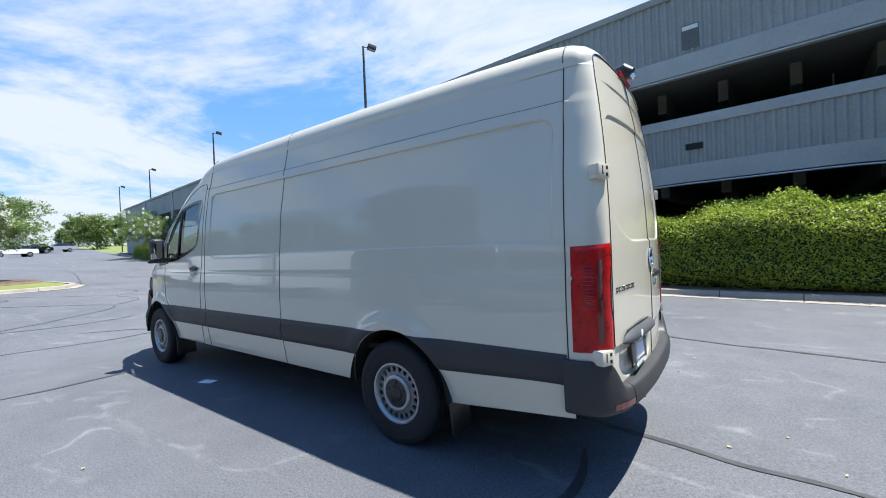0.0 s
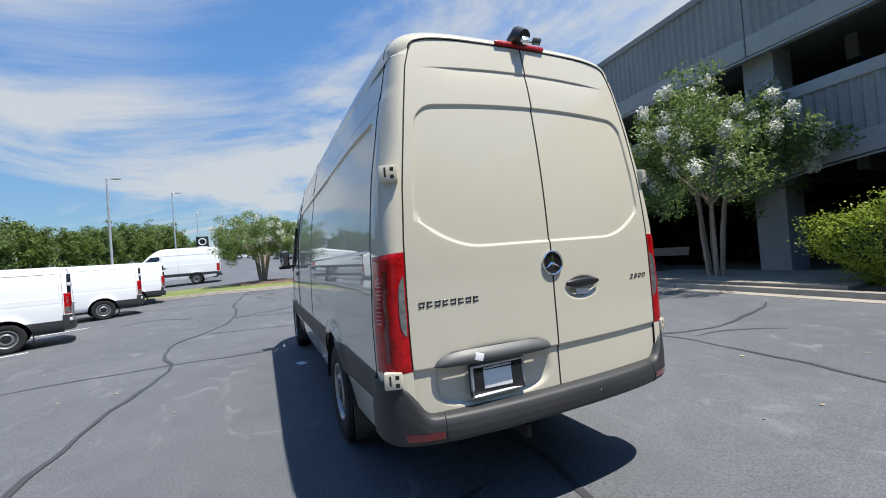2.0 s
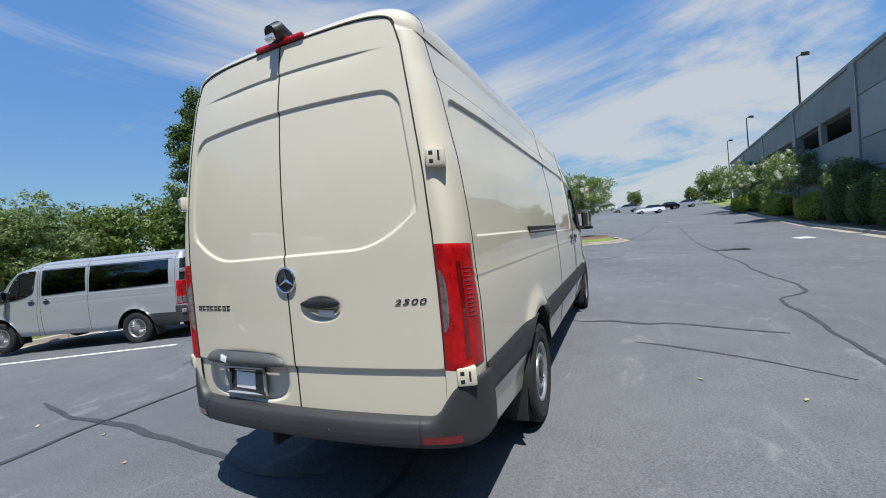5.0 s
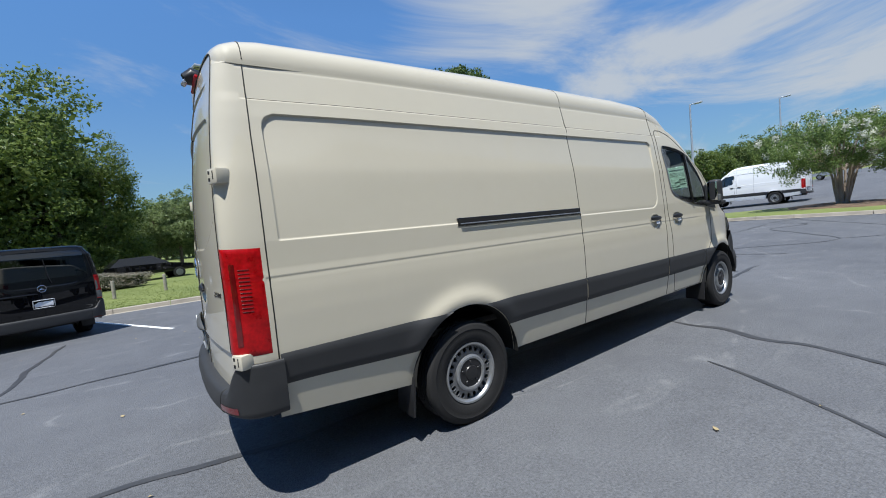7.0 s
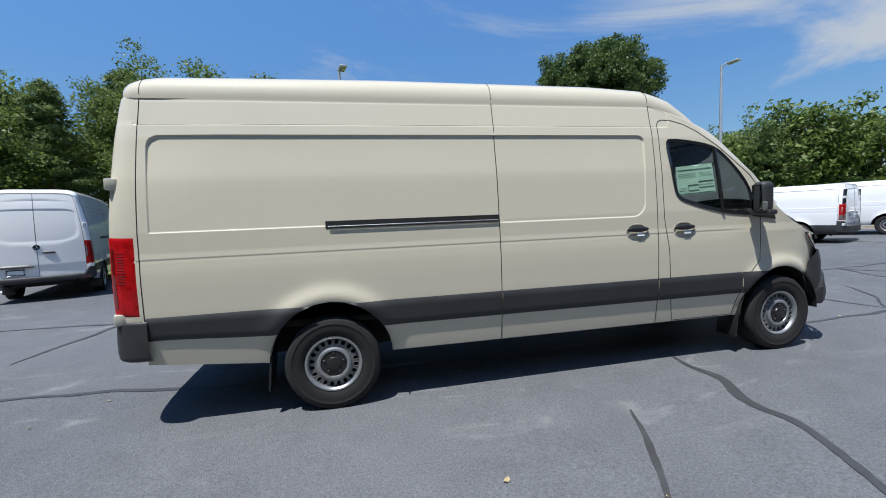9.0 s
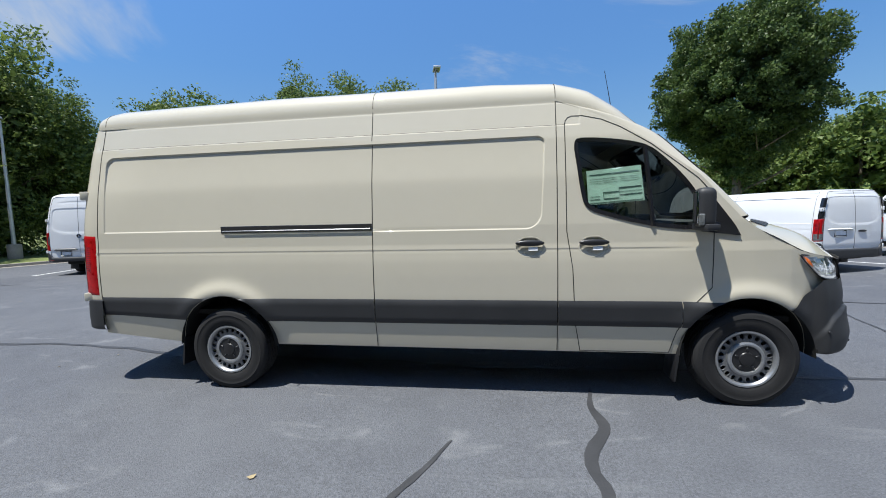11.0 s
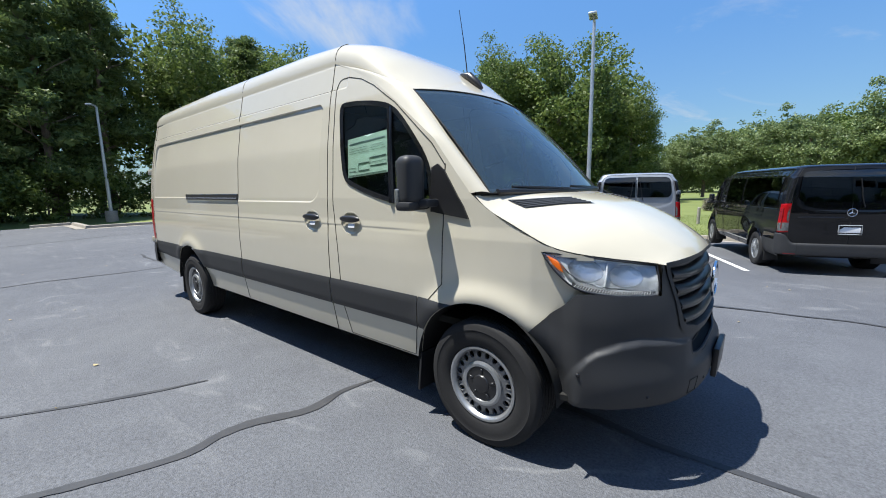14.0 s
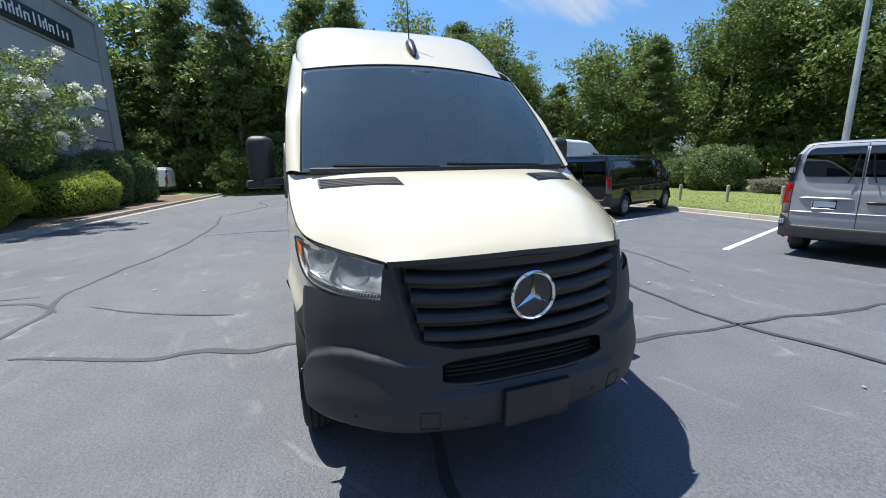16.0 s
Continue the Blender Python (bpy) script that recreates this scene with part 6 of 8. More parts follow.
# sealed cracks: wandering dark lines of tar
CRACKS = [
    [(-5.2, 3.0), (-3.0, 2.9), (-1.0, 3.0), (0.6, 3.1), (2.6, 2.9), (3.9, 2.8), (5.3, 3.05), (6.4, 3.1), (7.3, 2.8), (8.4, 2.4), (9.8, 2.2), (13.9, 2.4), (17, 2.2)],
    [(-1.1, 0.3), (-1.2, 0.8), (-1.1, 2.0), (-1.0, 3.3), (-0.8, 4.7)],
    [(4.2, 1.1), (4.2, 1.8), (4.3, 2.8), (4.4, 3.9), (4.4, 5.0), (4.6, 6.2), (4.6, 7.6)],
    [(0.6, 4.45), (1.7, 4.4), (2.7, 4.1)],
    [(-6.5, 0.0), (-3.9, 0.0), (-2.3, 0.0), (-1.1, -0.15), (1.0, -0.2), (3.0, -0.25), (5.2, -0.3), (6.8, -0.25), (7.8, -0.3)],
    [(-3.6, 1.1), (-3.5, 2.2), (-3.4, 3.8), (-3.4, 6.7)],
    [(3.2, -0.7), (3.17, -1.03), (3.21, -1.25), (3.19, -1.4), (3.06, -1.65), (3.02, -1.85), (3.04, -2.05), (2.93, -2.4), (2.75, -2.75), (2.55, -3.2)],
    [(2.14, -1.6), (2.06, -1.85), (1.94, -2.1), (1.83, -2.32), (1.63, -2.6), (1.45, -2.85), (1.15, -3.2)],
    [(-9, -3.4), (-6.8, -3.2), (-4.0, -3.15), (-1.9, -3.4), (-0.7, -3.6), (0.5, -3.75), (1.4, -3.6), (2.8, -3.6), (4.6, -3.75), (5.4, -4.3), (7.3, -4.3), (9.5, -4.4), (12.5, -4.5), (18, -4.6)],
    [(1.25, -3.5), (0.75, -3.95), (0.6, -4.7), (0.7, -5.8), (1.0, -6.9), (1.2, -7.3)],
    [(0.4, -4.0), (0.3, -4.6), (-0.1, -5.2)],
    [(7.0, -0.2), (6.9, 1.0), (7.1, 2.1), (7.3, 2.8)],
    [(9.5, -0.3), (9.3, 0.9), (9.7, 2.2)],
    [(-4.2, -3.1), (-4.3, -1.8), (-3.9, 0.0)],
    [(8.1, 1.0), (7.6, 0.3), (7.0, -0.2)],
    [(13, -4), (17, 0.5), (20, 2.2), (25, 3)],
    [(14, 2.4), (15.5, 5.5), (15.0, 7.5)],
    [(14, 0.8), (15.2, 1.6), (16.4, 1.0), (17.6, 2.2), (18.8, 1.7), (19.8, 2.4)],
    [(10.5, 3.2), (11.6, 4.4), (11.2, 5.4)],
    [(12.2, -0.6), (13.4, -1.6), (15.0, -1.4), (16.2, -2.4), (18.5, -2.2)],
    [(9.6, 2.2), (10.6, 0.6), (12.2, -0.6), (14, 0.8)],
    [(-9, -3.3), (-12, -2.2), (-15, -2.6), (-18, -1.6)],
    [(-12, -2.2), (-12.5, 1.5), (-10, 4.5)],
    [(18, -4.6), (30, -5.5), (45, -6.5)],
    [(22, -2.0), (34, -4.0), (50, -5.0)],
]
cracks = tagged(new("sealed_cracks"), "dark tar poured along wandering cracks", kind="structure")
for i, c in enumerate(CRACKS):
    strip(c, {6: 0.070, 7: 0.042}.get(i, (0.052, 0.060, 0.046, 0.036)[i % 4]), TAR, 0.005, cracks, "tar_line", 0.06 if i not in (6, 7) else 0.035, i + 3)

# storm drain ahead
dr = tagged(empty("storm_drain", "dark iron storm drain grate set in asphalt", "drain"))
for k in range(9):
    add("grate_bar", rbox((14.2, -5.5 + 0.14 * k, lot_z(14.2, -5) + 0.010), (0.55, 0.05, 0.02), 0.004), TRIM, dr)
add("grate_pit", rbox((14.2, -4.95, lot_z(14.2, -5) + 0.002), (0.65, 1.30, 0.006), 0.0), SEAM, dr)

# litter on the asphalt
def leaf_litter():
    rng = random.Random(5)
    v, f = [], []
    spots = [(rng.uniform(-7, 9), rng.uniform(-6.5, 6.5)) for _ in range(90)] + [(rng.uniform(-14, 14), rng.uniform(-8.5, -5.5)) for _ in range(60)]
    for x, y in spots:
        if -1.8 < x < 5.5 and -1.2 < y < 1.2:
            continue
        r, a = rng.uniform(0.010, 0.034), rng.uniform(0, 6.28)
        n = len(v)
        z = lot_z(x, y) + 0.006
        for k in range(5):
            q = a + 2 * math.pi * k / 5
            s = r * (1.0 if k % 2 else 0.55)
            v.append((x + s * math.cos(q), y + s * math.sin(q), z + rng.uniform(0, 0.010)))
        f.append(tuple(range(n, n + 5)))
    return v, f


DRY = surface("dry_leaf", (0.24, 0.17, 0.08), (0.46, 0.38, 0.22), 0.8, 3, 30, 0.0)
tagged(add("leaf_litter", leaf_litter(), DRY, smooth=False), "scattered small dry leaves on the asphalt", "leaves", kind="stuff")
scrap = add("paper_scrap", rbox((2.83, 0.985, 0.008), (0.17, 0.10, 0.006), 0.001, (0, 0, 20)), PAPER)
tagged(scrap, "white paper scrap lying on the asphalt", "paper")
for x, y in ((44, -6.3), (50, -6.0), (17.5, -8.2)):
    tagged(add("paper_scrap", rbox((x, y, lot_z(x, y) + 0.008), (0.9, 0.5, 0.006), 0.001), LINE_PAINT), "white paint patch on the asphalt", "marking")

# ---- parking garage along the right side ----
GA = Matrix.Rotation(radians(-5.0), 4, "Z")


def gp(u, n, z):
    """From the garage's own axes (along the front, out from the front, up) to the lot."""
    p = GA @ Vector((u, -10.95 + n, z))
    return (p.x, p.y, p.z)


def gbox(u0, u1, n0, n1, z0, z1, bev=0.02):
    v, f = rbox(((u0 + u1) / 2, (n0 + n1) / 2, (z0 + z1) / 2), (u1 - u0, n1 - n0, z1 - z0), bev, seg=1)
    return [gp(*p) for p in v], f


garage = empty("parking_garage", "grey precast concrete parking garage with fluted parapets", "building")


def fluted(u0, u1, z0, z1, arch=None):
    """A ribbed parapet panel; arch: lower edge as a function of u."""
    n = int((u1 - u0) / 0.055)
    v, f = [], []
    for i in range(n + 1):
        u = u0 + (u1 - u0) * i / n
        o = 0.045 if (i // 2) % 2 else 0.0
        if i in (0, 1, n, n - 1):
            o = 0.045
        zb = z0 if arch is None else arch(u)
        v += [gp(u, o, zb), gp(u, o, z1)]
    f = [(2 * i, 2 * i + 2, 2 * i + 3, 2 * i + 1) for i in range(n)]
    return v, [q[::-1] for q in f]


def arch_band(u0, u1, z_of0, z_of1, n0, n1):
    n = 30
    v, f = [], []
    for i in range(n + 1):
        u = u0 + (u1 - u0) * i / n
        a, b = z_of0(u), z_of1(u)
        v += [gp(u, n1, a), gp(u, n1, b), gp(u, n0, b), gp(u, n0, a)]
    for i in range(n):
        for j in range(4):
            f.append((4 * i + j, 4 * i + 4 + j, 4 * i + 4 + (j + 1) % 4, 4 * i + (j + 1) % 4))
    return v, f


OPEN_JOINT = (-7.0, 4.1)
PIL = [-18.0, -7.0, 4.1, 15.1, 26.3, 37.5, 48.5, 59.5, 70.5]
TOPZ = 8.45
for i, u in enumerate(PIL[:-1]):
    w = PIL[i + 1]
    a, b = u + (0.015 if u in OPEN_JOINT else 0.38), w - (0.015 if w in OPEN_JOINT else 0.38)
    blank = i in (0, 3)
    rise = 0.0
    if u in OPEN_JOINT:
        add("pilaster", gbox(u - 0.40, u + 0.40, -1.15, -0.36, -0.3, TOPZ - 0.1), CONCRETE, garage)
    else:
        add("pilaster", gbox(u - 0.38, u + 0.38, -0.45, 0.10, -0.3, TOPZ + 0.02), CONCRETE, garage)
    add("coping", gbox(u, w, -0.30, 0.10, TOPZ, TOPZ + 0.22), CONCRETE, garage)
    if blank:
        # plain wall of large panels with open joints
        cols = np.linspace(a, b, 4)
        for c0, c1 in zip(cols, cols[1:]):
            for z0, z1 in ((-0.3, 3.0), (3.02, 4.50), (4.52, 6.72), (6.74, TOPZ)):
                add("wall_panel", gbox(c0 + 0.012, c1 - 0.012, -0.25, 0.0, z0 + 0.01, z1 - 0.01, 0.012), CONCRETE_PALE if z0 > 4 and z0 < 6 else CONCRETE, garage)
        add("wall_back", gbox(a - 0.1, b + 0.1, -0.40, -0.26, -0.3, TOPZ - 0.1), CONCRETE_SHADE, garage)
        continue
    mid = (a + b) / 2
    half = (b - a) / 2

    def soffit(q, mid=mid, half=half):
        k = min(1.0, abs(q - mid) / half)
        return 2.98 - 0.42 * max(0.0, k - 0.25) ** 2 / 0.56

    def band_top(q, soffit=soffit):
        return soffit(q) + 0.52
    if i >= 4:
        add("parapet_panel", gbox(a, b, -0.25, 0.0, 6.45, TOPZ), CONCRETE, garage)
        add("spandrel", gbox(a, b, -0.25, 0.0, -0.3, 5.1), CONCRETE, garage)
        add("opening_post", gbox(mid - 0.25, mid + 0.25, -0.3, 0.02, 5.1, 6.45), CONCRETE, garage)
    else:
        add("fluted_panel", fluted(a, b, 6.72, TOPZ), CONCRETE, garage, smooth=False)
        add("panel_back", gbox(a, b, -0.30, -0.01, 6.3, TOPZ - 0.02), CONCRETE, garage)
        add("band", gbox(a, b, -0.35, 0.075, 6.16, 6.72), CONCRETE_PALE, garage)
        add("band", gbox(a, b, -0.35, 0.075, 4.60, 4.90), CONCRETE_PALE, garage)
        add("fluted_panel", fluted(a, b, 3.4, 4.60, band_top), CONCRETE, garage, smooth=False)
        add("panel_back", arch_band(a, b, soffit, lambda q: 4.62, -0.30, -0.01), CONCRETE, garage)
        add("arch_band", arch_band(a, b, soffit, band_top, -0.35, 0.075), CONCRETE_PALE, garage)
        for q, z in ((mid + 1.25, 4.0),):
            add("weep_slot", gbox(q - 0.22, q + 0.22, 0.03, 0.062, z - 0.09, z + 0.09, 0.004), SEAM, garage)
        for q in (mid + 1.25,):
            add("parapet_slot", gbox(q - 0.22, q + 0.22, 0.02, 0.052, 6.85, 7.55, 0.004), CONCRETE_SHADE, garage)
            # white bar painted in for the sky light at the slot's top
            add("slot_glint", gbox(q - 0.20, q + 0.20, 0.03, 0.058, 7.40, 7.52, 0.004), LINE_PAINT, garage)
        # conduit under the band
        add("conduit", tube([gp(q, 0.02, 6.12) for q in np.linspace(a, b, 8)], 0.03, 6), GALV, garage)
        add("conduit", tube([gp(q, 0.02, soffit(q) - 0.05) for q in np.linspace(a, b, 20)], 0.03, 6), GALV, garage)
        # columns behind the front
        for q in [q for q, e in ((u + 0.9, u), (w - 0.9, w)) if e not in OPEN_JOINT]:
            add("column", gbox(q - 0.36, q + 0.36, -1.1, -0.40, -0.3, 6.3), CONCRETE, garage)
# decks, beams and back wall, with the garage's inner shade in their colour
add("deck", gbox(-17.6, 70.5, -17.0, -0.30, 6.30, 6.55), CONCRETE_SHADE, garage)
add("deck", gbox(-17.6, 70.5, -17.0, -0.30, 3.25, 3.50), CONCRETE_SHADE, garage)
add("roof_deck", gbox(-17.6, 70.5, -17.0, -0.30, 7.60, 7.75), CONCRETE_SHADE, garage)
add("back_wall", gbox(-17.6, 70.5, -17.3, -17.0, -0.3, 8.3), CONCRETE_SHADE, garage)
add("end_wall", gbox(-18.05, -17.6, -17.0, -0.45, -0.3, TOPZ), CONCRETE, garage)
add("end_wall", gbox(70.1, 70.5, -17.0, -0.45, -0.3, TOPZ), CONCRETE, garage)
add("garage_floor", gbox(-17.6, 70.5, -17.0, 0.1, 0.02, 0.14), CONCRETE_SHADE, garage)
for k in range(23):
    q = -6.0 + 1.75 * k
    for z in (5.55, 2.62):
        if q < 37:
            add("deck_beam", gbox(q - 0.14, q + 0.14, -16.5, -1.9, z + 0.1, z + 0.76), CONCRETE_SHADE, garage)
for q, n in ((-3.4, -4.0), (9.0, -4.0), (9.5, -8), (-2.5, -9)):
    gl_ = empty("deck_lamp", "round glass lamp under the garage deck", "lamp", "deck lamps")
    c = gp(q, n, 5.50)
    add("lamp_body", rbox((c[0], c[1], c[2] - 0.05), (0.45, 0.30, 0.16), 0.05), GALV, gl_)
    add("lamp_lens", rbox((c[0], c[1], c[2] - 0.16), (0.36, 0.24, 0.10), 0.04), CLEAR_LENS, gl_)
    add("lamp_stem", rbox((c[0], c[1], c[2] + 0.40), (0.04, 0.04, 0.80), 0.0), GALV, gl_)
# sign on the end bay, its letters as plain white shapes
sg = empty("wall_sign", "black sign board with pale raised shapes on the garage wall", "sign")
add("sign_board", gbox(-17.3 + 1.7, -9.2, 0.0, 0.09, 6.85, 7.62, 0.01), TRIM, sg)
rng = random.Random(2)
q = -15.2
while q < -9.7:
    w = rng.choice((0.24, 0.30, 0.34))
    h = rng.choice((0.30, 0.30, 0.44))
    add("letter_bar", gbox(q, q + 0.06, 0.09, 0.12, 7.05, 7.05 + h, 0.004), PAPER, sg)
    if w > 0.25:
        add("letter_bar", gbox(q + w - 0.12, q + w - 0.06, 0.09, 0.12, 7.05, 7.35, 0.004), PAPER, sg)
        add("letter_bar", gbox(q, q + w - 0.06, 0.09, 0.12, 7.30, 7.35, 0.004), PAPER, sg)
    q += w + 0.06


def lamp_post(name, base, h, heads, label, mat, arm=0.55, r=0.09, group="lamp posts", thick=0.085):
    lp = empty(name, label, "lamp", group)
    x, y, z = base
    add("pole", tube([(x, y, z), (x, y, z + h * 0.5), (x, y, z + h)], [r, r * 0.85, r * 0.62], 10), mat, lp)
    v, f = lathe([(0.0, 0.55), (0.26, 0.55), (0.28, 0.5), (0.28, -0.2)], (x, y, z), "z", 20)
    add("footing", (v, f), KERB, lp)
    for ang in heads:
        d = Vector((math.cos(radians(ang)), math.sin(radians(ang)), 0))
        a = Vector((x, y, z + h))
        add("arm", tube([a - Vector((0, 0, 0.06)), a + d * 0.15, a + d * 0.25], 0.035, 6), mat, lp)
        c = a + d * (0.25 + arm / 2)
        hd_ = add("lamp_head", rbox(tuple(c), (arm, 0.26 + thick * 0.4, thick), 0.03, (0, -4 if thick < 0.1 else 14, ang)), mat, lp)
        add("lamp_lens", rbox((c.x, c.y, c.z - thick / 2 - 0.008), (arm * 0.7, 0.20, 0.02), 0.006, (0, -4 if thick < 0.1 else 14, ang)), CLEAR_LENS, hd_)
    return lp


for x, y, h in ((-0.27, 13.25, 7.75), (17.9, 12.9, 8.2), (31.3, 10.7, 7.9), (46.0, 9.3, 8.6), (78, 11.0, 9.0)):
    lamp_post("lamp_post", (x, y, lot_z(x, y) + 0.05), h, (-75,), "grey steel lamp post with a flat head at the lot edge", GALV)
for x, y, h in ((-21.6, 12.4, 6.6), (-22.4, 2.6, 6.0)):
    lamp_post("lamp_post", (x, y, 0.0), h, (-40,), "grey steel lamp post before the wood", GALV, 0.4)
for u in (15.3, 37.3, 58.6, 75.5):
    b = gp(u, -0.42, 7.75 if u < 60 else 2.0)
    lamp_post("roof_lamp_post", b, 12.6 - b[2], (-120,), "dark bronze lamp post with a box head on the garage roof", BRONZE, 0.46, 0.085, "roof lamp posts", 0.24)

# ---- plants ----
def leaf_cards(points, size, rng, flat=0.0, up=None):
    """Small bent leaf shapes at points, each of two triangles folded along the middle."""
    n = len(points)
    P = np.asarray(points)
    a = rng.normal(size=(n, 3))
    a /= np.linalg.norm(a, axis=1, keepdims=True)
    b = rng.normal(size=(n, 3))
    if flat:
        b[:, 2] *= 1 - flat
        a[:, 2] *= 1 - flat
        a /= np.linalg.norm(a, axis=1, keepdims=True)
    b -= a * np.sum(a * b, axis=1, keepdims=True)
    b /= np.linalg.norm(b, axis=1, keepdims=True)
    s = size * rng.uniform(0.6, 1.35, size=(n, 1))
    nrm = np.cross(a, b)
    v = np.empty((n, 4, 3))
    v[:, 0], v[:, 2] = P - a * s, P + a * s
    v[:, 1], v[:, 3] = P + b * s * 0.55 + nrm * s * 0.15, P - b * s * 0.55 + nrm * s * 0.15
    return v.reshape(-1, 3)


def leaf_tris(points, size, rng, flat=0.0, slim=0.62, lift=0.0):
    """Small three-cornered leaves at points; slim: width for length, lift: how far their tips turn up."""
    n = len(points)
    P = np.asarray(points)
    a = rng.normal(size=(n, 3))
    a[:, 2] = a[:, 2] * (1 - flat) + lift
    a /= np.linalg.norm(a, axis=1, keepdims=True)
    b = rng.normal(size=(n, 3))
    b[:, 2] *= 1 - flat
    b -= a * np.sum(a * b, axis=1, keepdims=True)
    b /= np.linalg.norm(b, axis=1, keepdims=True)
    s = size * rng.uniform(0.6, 1.4, size=(n, 1))
    v = np.empty((n, 3, 3))
    v[:, 0], v[:, 1], v[:, 2] = P + a * s, P - a * s * 0.7 + b * s * slim, P - a * s * 0.7 - b * s * slim
    return v.reshape(-1, 3)


def card_mesh(name, verts, mat, parent, smooth=False, k=4):
    n = len(verts) // k
    me = bpy.data.meshes.new(name)
    me.vertices.add(len(verts))
    me.vertices.foreach_set("co", verts.astype(np.float32).ravel())
    me.loops.add(n * k)
    me.loops.foreach_set("vertex_index", np.arange(n * k, dtype=np.int32))
    me.polygons.add(n)
    me.polygons.foreach_set("loop_start", np.arange(0, n * k, k, dtype=np.int32))
    me.update(calc_edges=True)
    me.materials.append(mat)
    ob = new(name, me)
    if parent is not None:
        ob.parent = parent
    return ob


def clumps(rng, n, centre, radii, shell=0.55, low=-1.0, lump=0.25):
    """Clump centres in an uneven ellipsoid."""
    d = rng.normal(size=(n, 3))
    d /= np.linalg.norm(d, axis=1, keepdims=True)
    d = d[d[:, 2] > low]
    r = shell + (1 - shell) * rng.uniform(0, 1, size=(len(d), 1)) ** 0.6
    wob = 1 + lump * (np.sin(3.1 * d[:, :1] + 1.3 * centre[0]) * np.cos(2.7 * d[:, 1:2] + 0.7) + 0.6 * np.sin(5.3 * d[:, 2:3] + 4.1 * d[:, :1] + centre[1]))
    return np.asarray(centre) + d * np.asarray(radii) * r * wob


def spread(rng, centres, per, radius, squash=0.7):
    c = np.repeat(centres, per, axis=0)
    o = rng.normal(size=c.shape)
    o *= radius * rng.uniform(0.3, 1.0, size=(len(c), 1)) / np.linalg.norm(o, axis=1, keepdims=True)
    o[:, 2] *= squash
    return c + o


def limbs(rng, top, spreadr, n, r0, base=(0, 0, 0), start=0.35):
    """A tapered trunk with limbs that fork out of it."""
    out = [tube([base, (rng.uniform(-.1, .1), rng.uniform(-.1, .1), top * 0.4), (rng.uniform(-.2, .2), rng.uniform(-.2, .2), top * 0.75), (rng.uniform(-.3, .3), rng.uniform(-.3, .3), top)], [r0 * 1.25, r0, r0 * 0.6, r0 * 0.15], 8)]
    for k in range(n):
        z = top * (start + (0.92 - start) * k / n)
        a = k * 2.4 + rng.uniform(-0.4, 0.4)
        L = spreadr * (1.0 - 0.45 * k / n) * rng.uniform(0.7, 1.0)
        p0, p1, p2 = (0, 0, z), (L * 0.45 * math.cos(a), L * 0.45 * math.sin(a), z + L * 0.22), (L * math.cos(a + 0.2), L * math.sin(a + 0.2), z + L * 0.50)
        rr = r0 * (0.42 - 0.2 * k / n)
        out.append(tube([p0, p1, p2], [rr, rr * 0.6, rr * 0.15], 6))
        b = a + rng.choice((-0.7, 0.7))
        out.append(tube([p1, (p1[0] + L * 0.4 * math.cos(b), p1[1] + L * 0.4 * math.sin(b), p1[2] + L * 0.25)], [rr * 0.5, rr * 0.12], 5))
    return join(*out)


TOPS = {}


def shade_tree(name, label, h, crown_lo, rad, leafmat, n_clumps, per, size, seed, clump_r=0.5, shell=0.5, bark=BARK, trunk=0.16, low=-1.0, lump=0.22, group="", vase=0.0):
    rng = np.random.default_rng(seed)
    t = empty(name, label, "tree", group)
    add("trunk", limbs(random.Random(seed), h * 0.86, rad * 0.85, 11, trunk, start=max(0.2, crown_lo / h * 0.9)), bark, t)
    c = clumps(rng, n_clumps, (0, 0, (h + crown_lo) / 2), (rad, rad, (h - crown_lo) / 2), shell, low, lump)
    if vase:
        # broad above, drawn in to the fork
        u = np.clip((c[:, 2] - crown_lo) / (h - crown_lo), 0, 1)
        c[:, :2] *= np.interp(u, [0, 0.12, 0.35, 0.6, 1.0], [0.30, 0.55, 0.92, 1.06, 1.15])[:, None]
    pts = spread(rng, c, per, clump_r)
    mid = np.asarray((0, 0, (h + crown_lo) / 2))
    deep = mid + (spread(rng, c, max(2, per // 9), clump_r) - mid) * 0.80
    card_mesh("crown", leaf_tris(pts, size, rng, 0.2, 0.62, vase), leafmat, t, k=3)
    card_mesh("inner_leaves", leaf_cards(deep, size * 1.95, rng, 0.2), leafmat, t)
    TOPS[t.name] = float(np.percentile(pts[:, 2], 99))
    return t


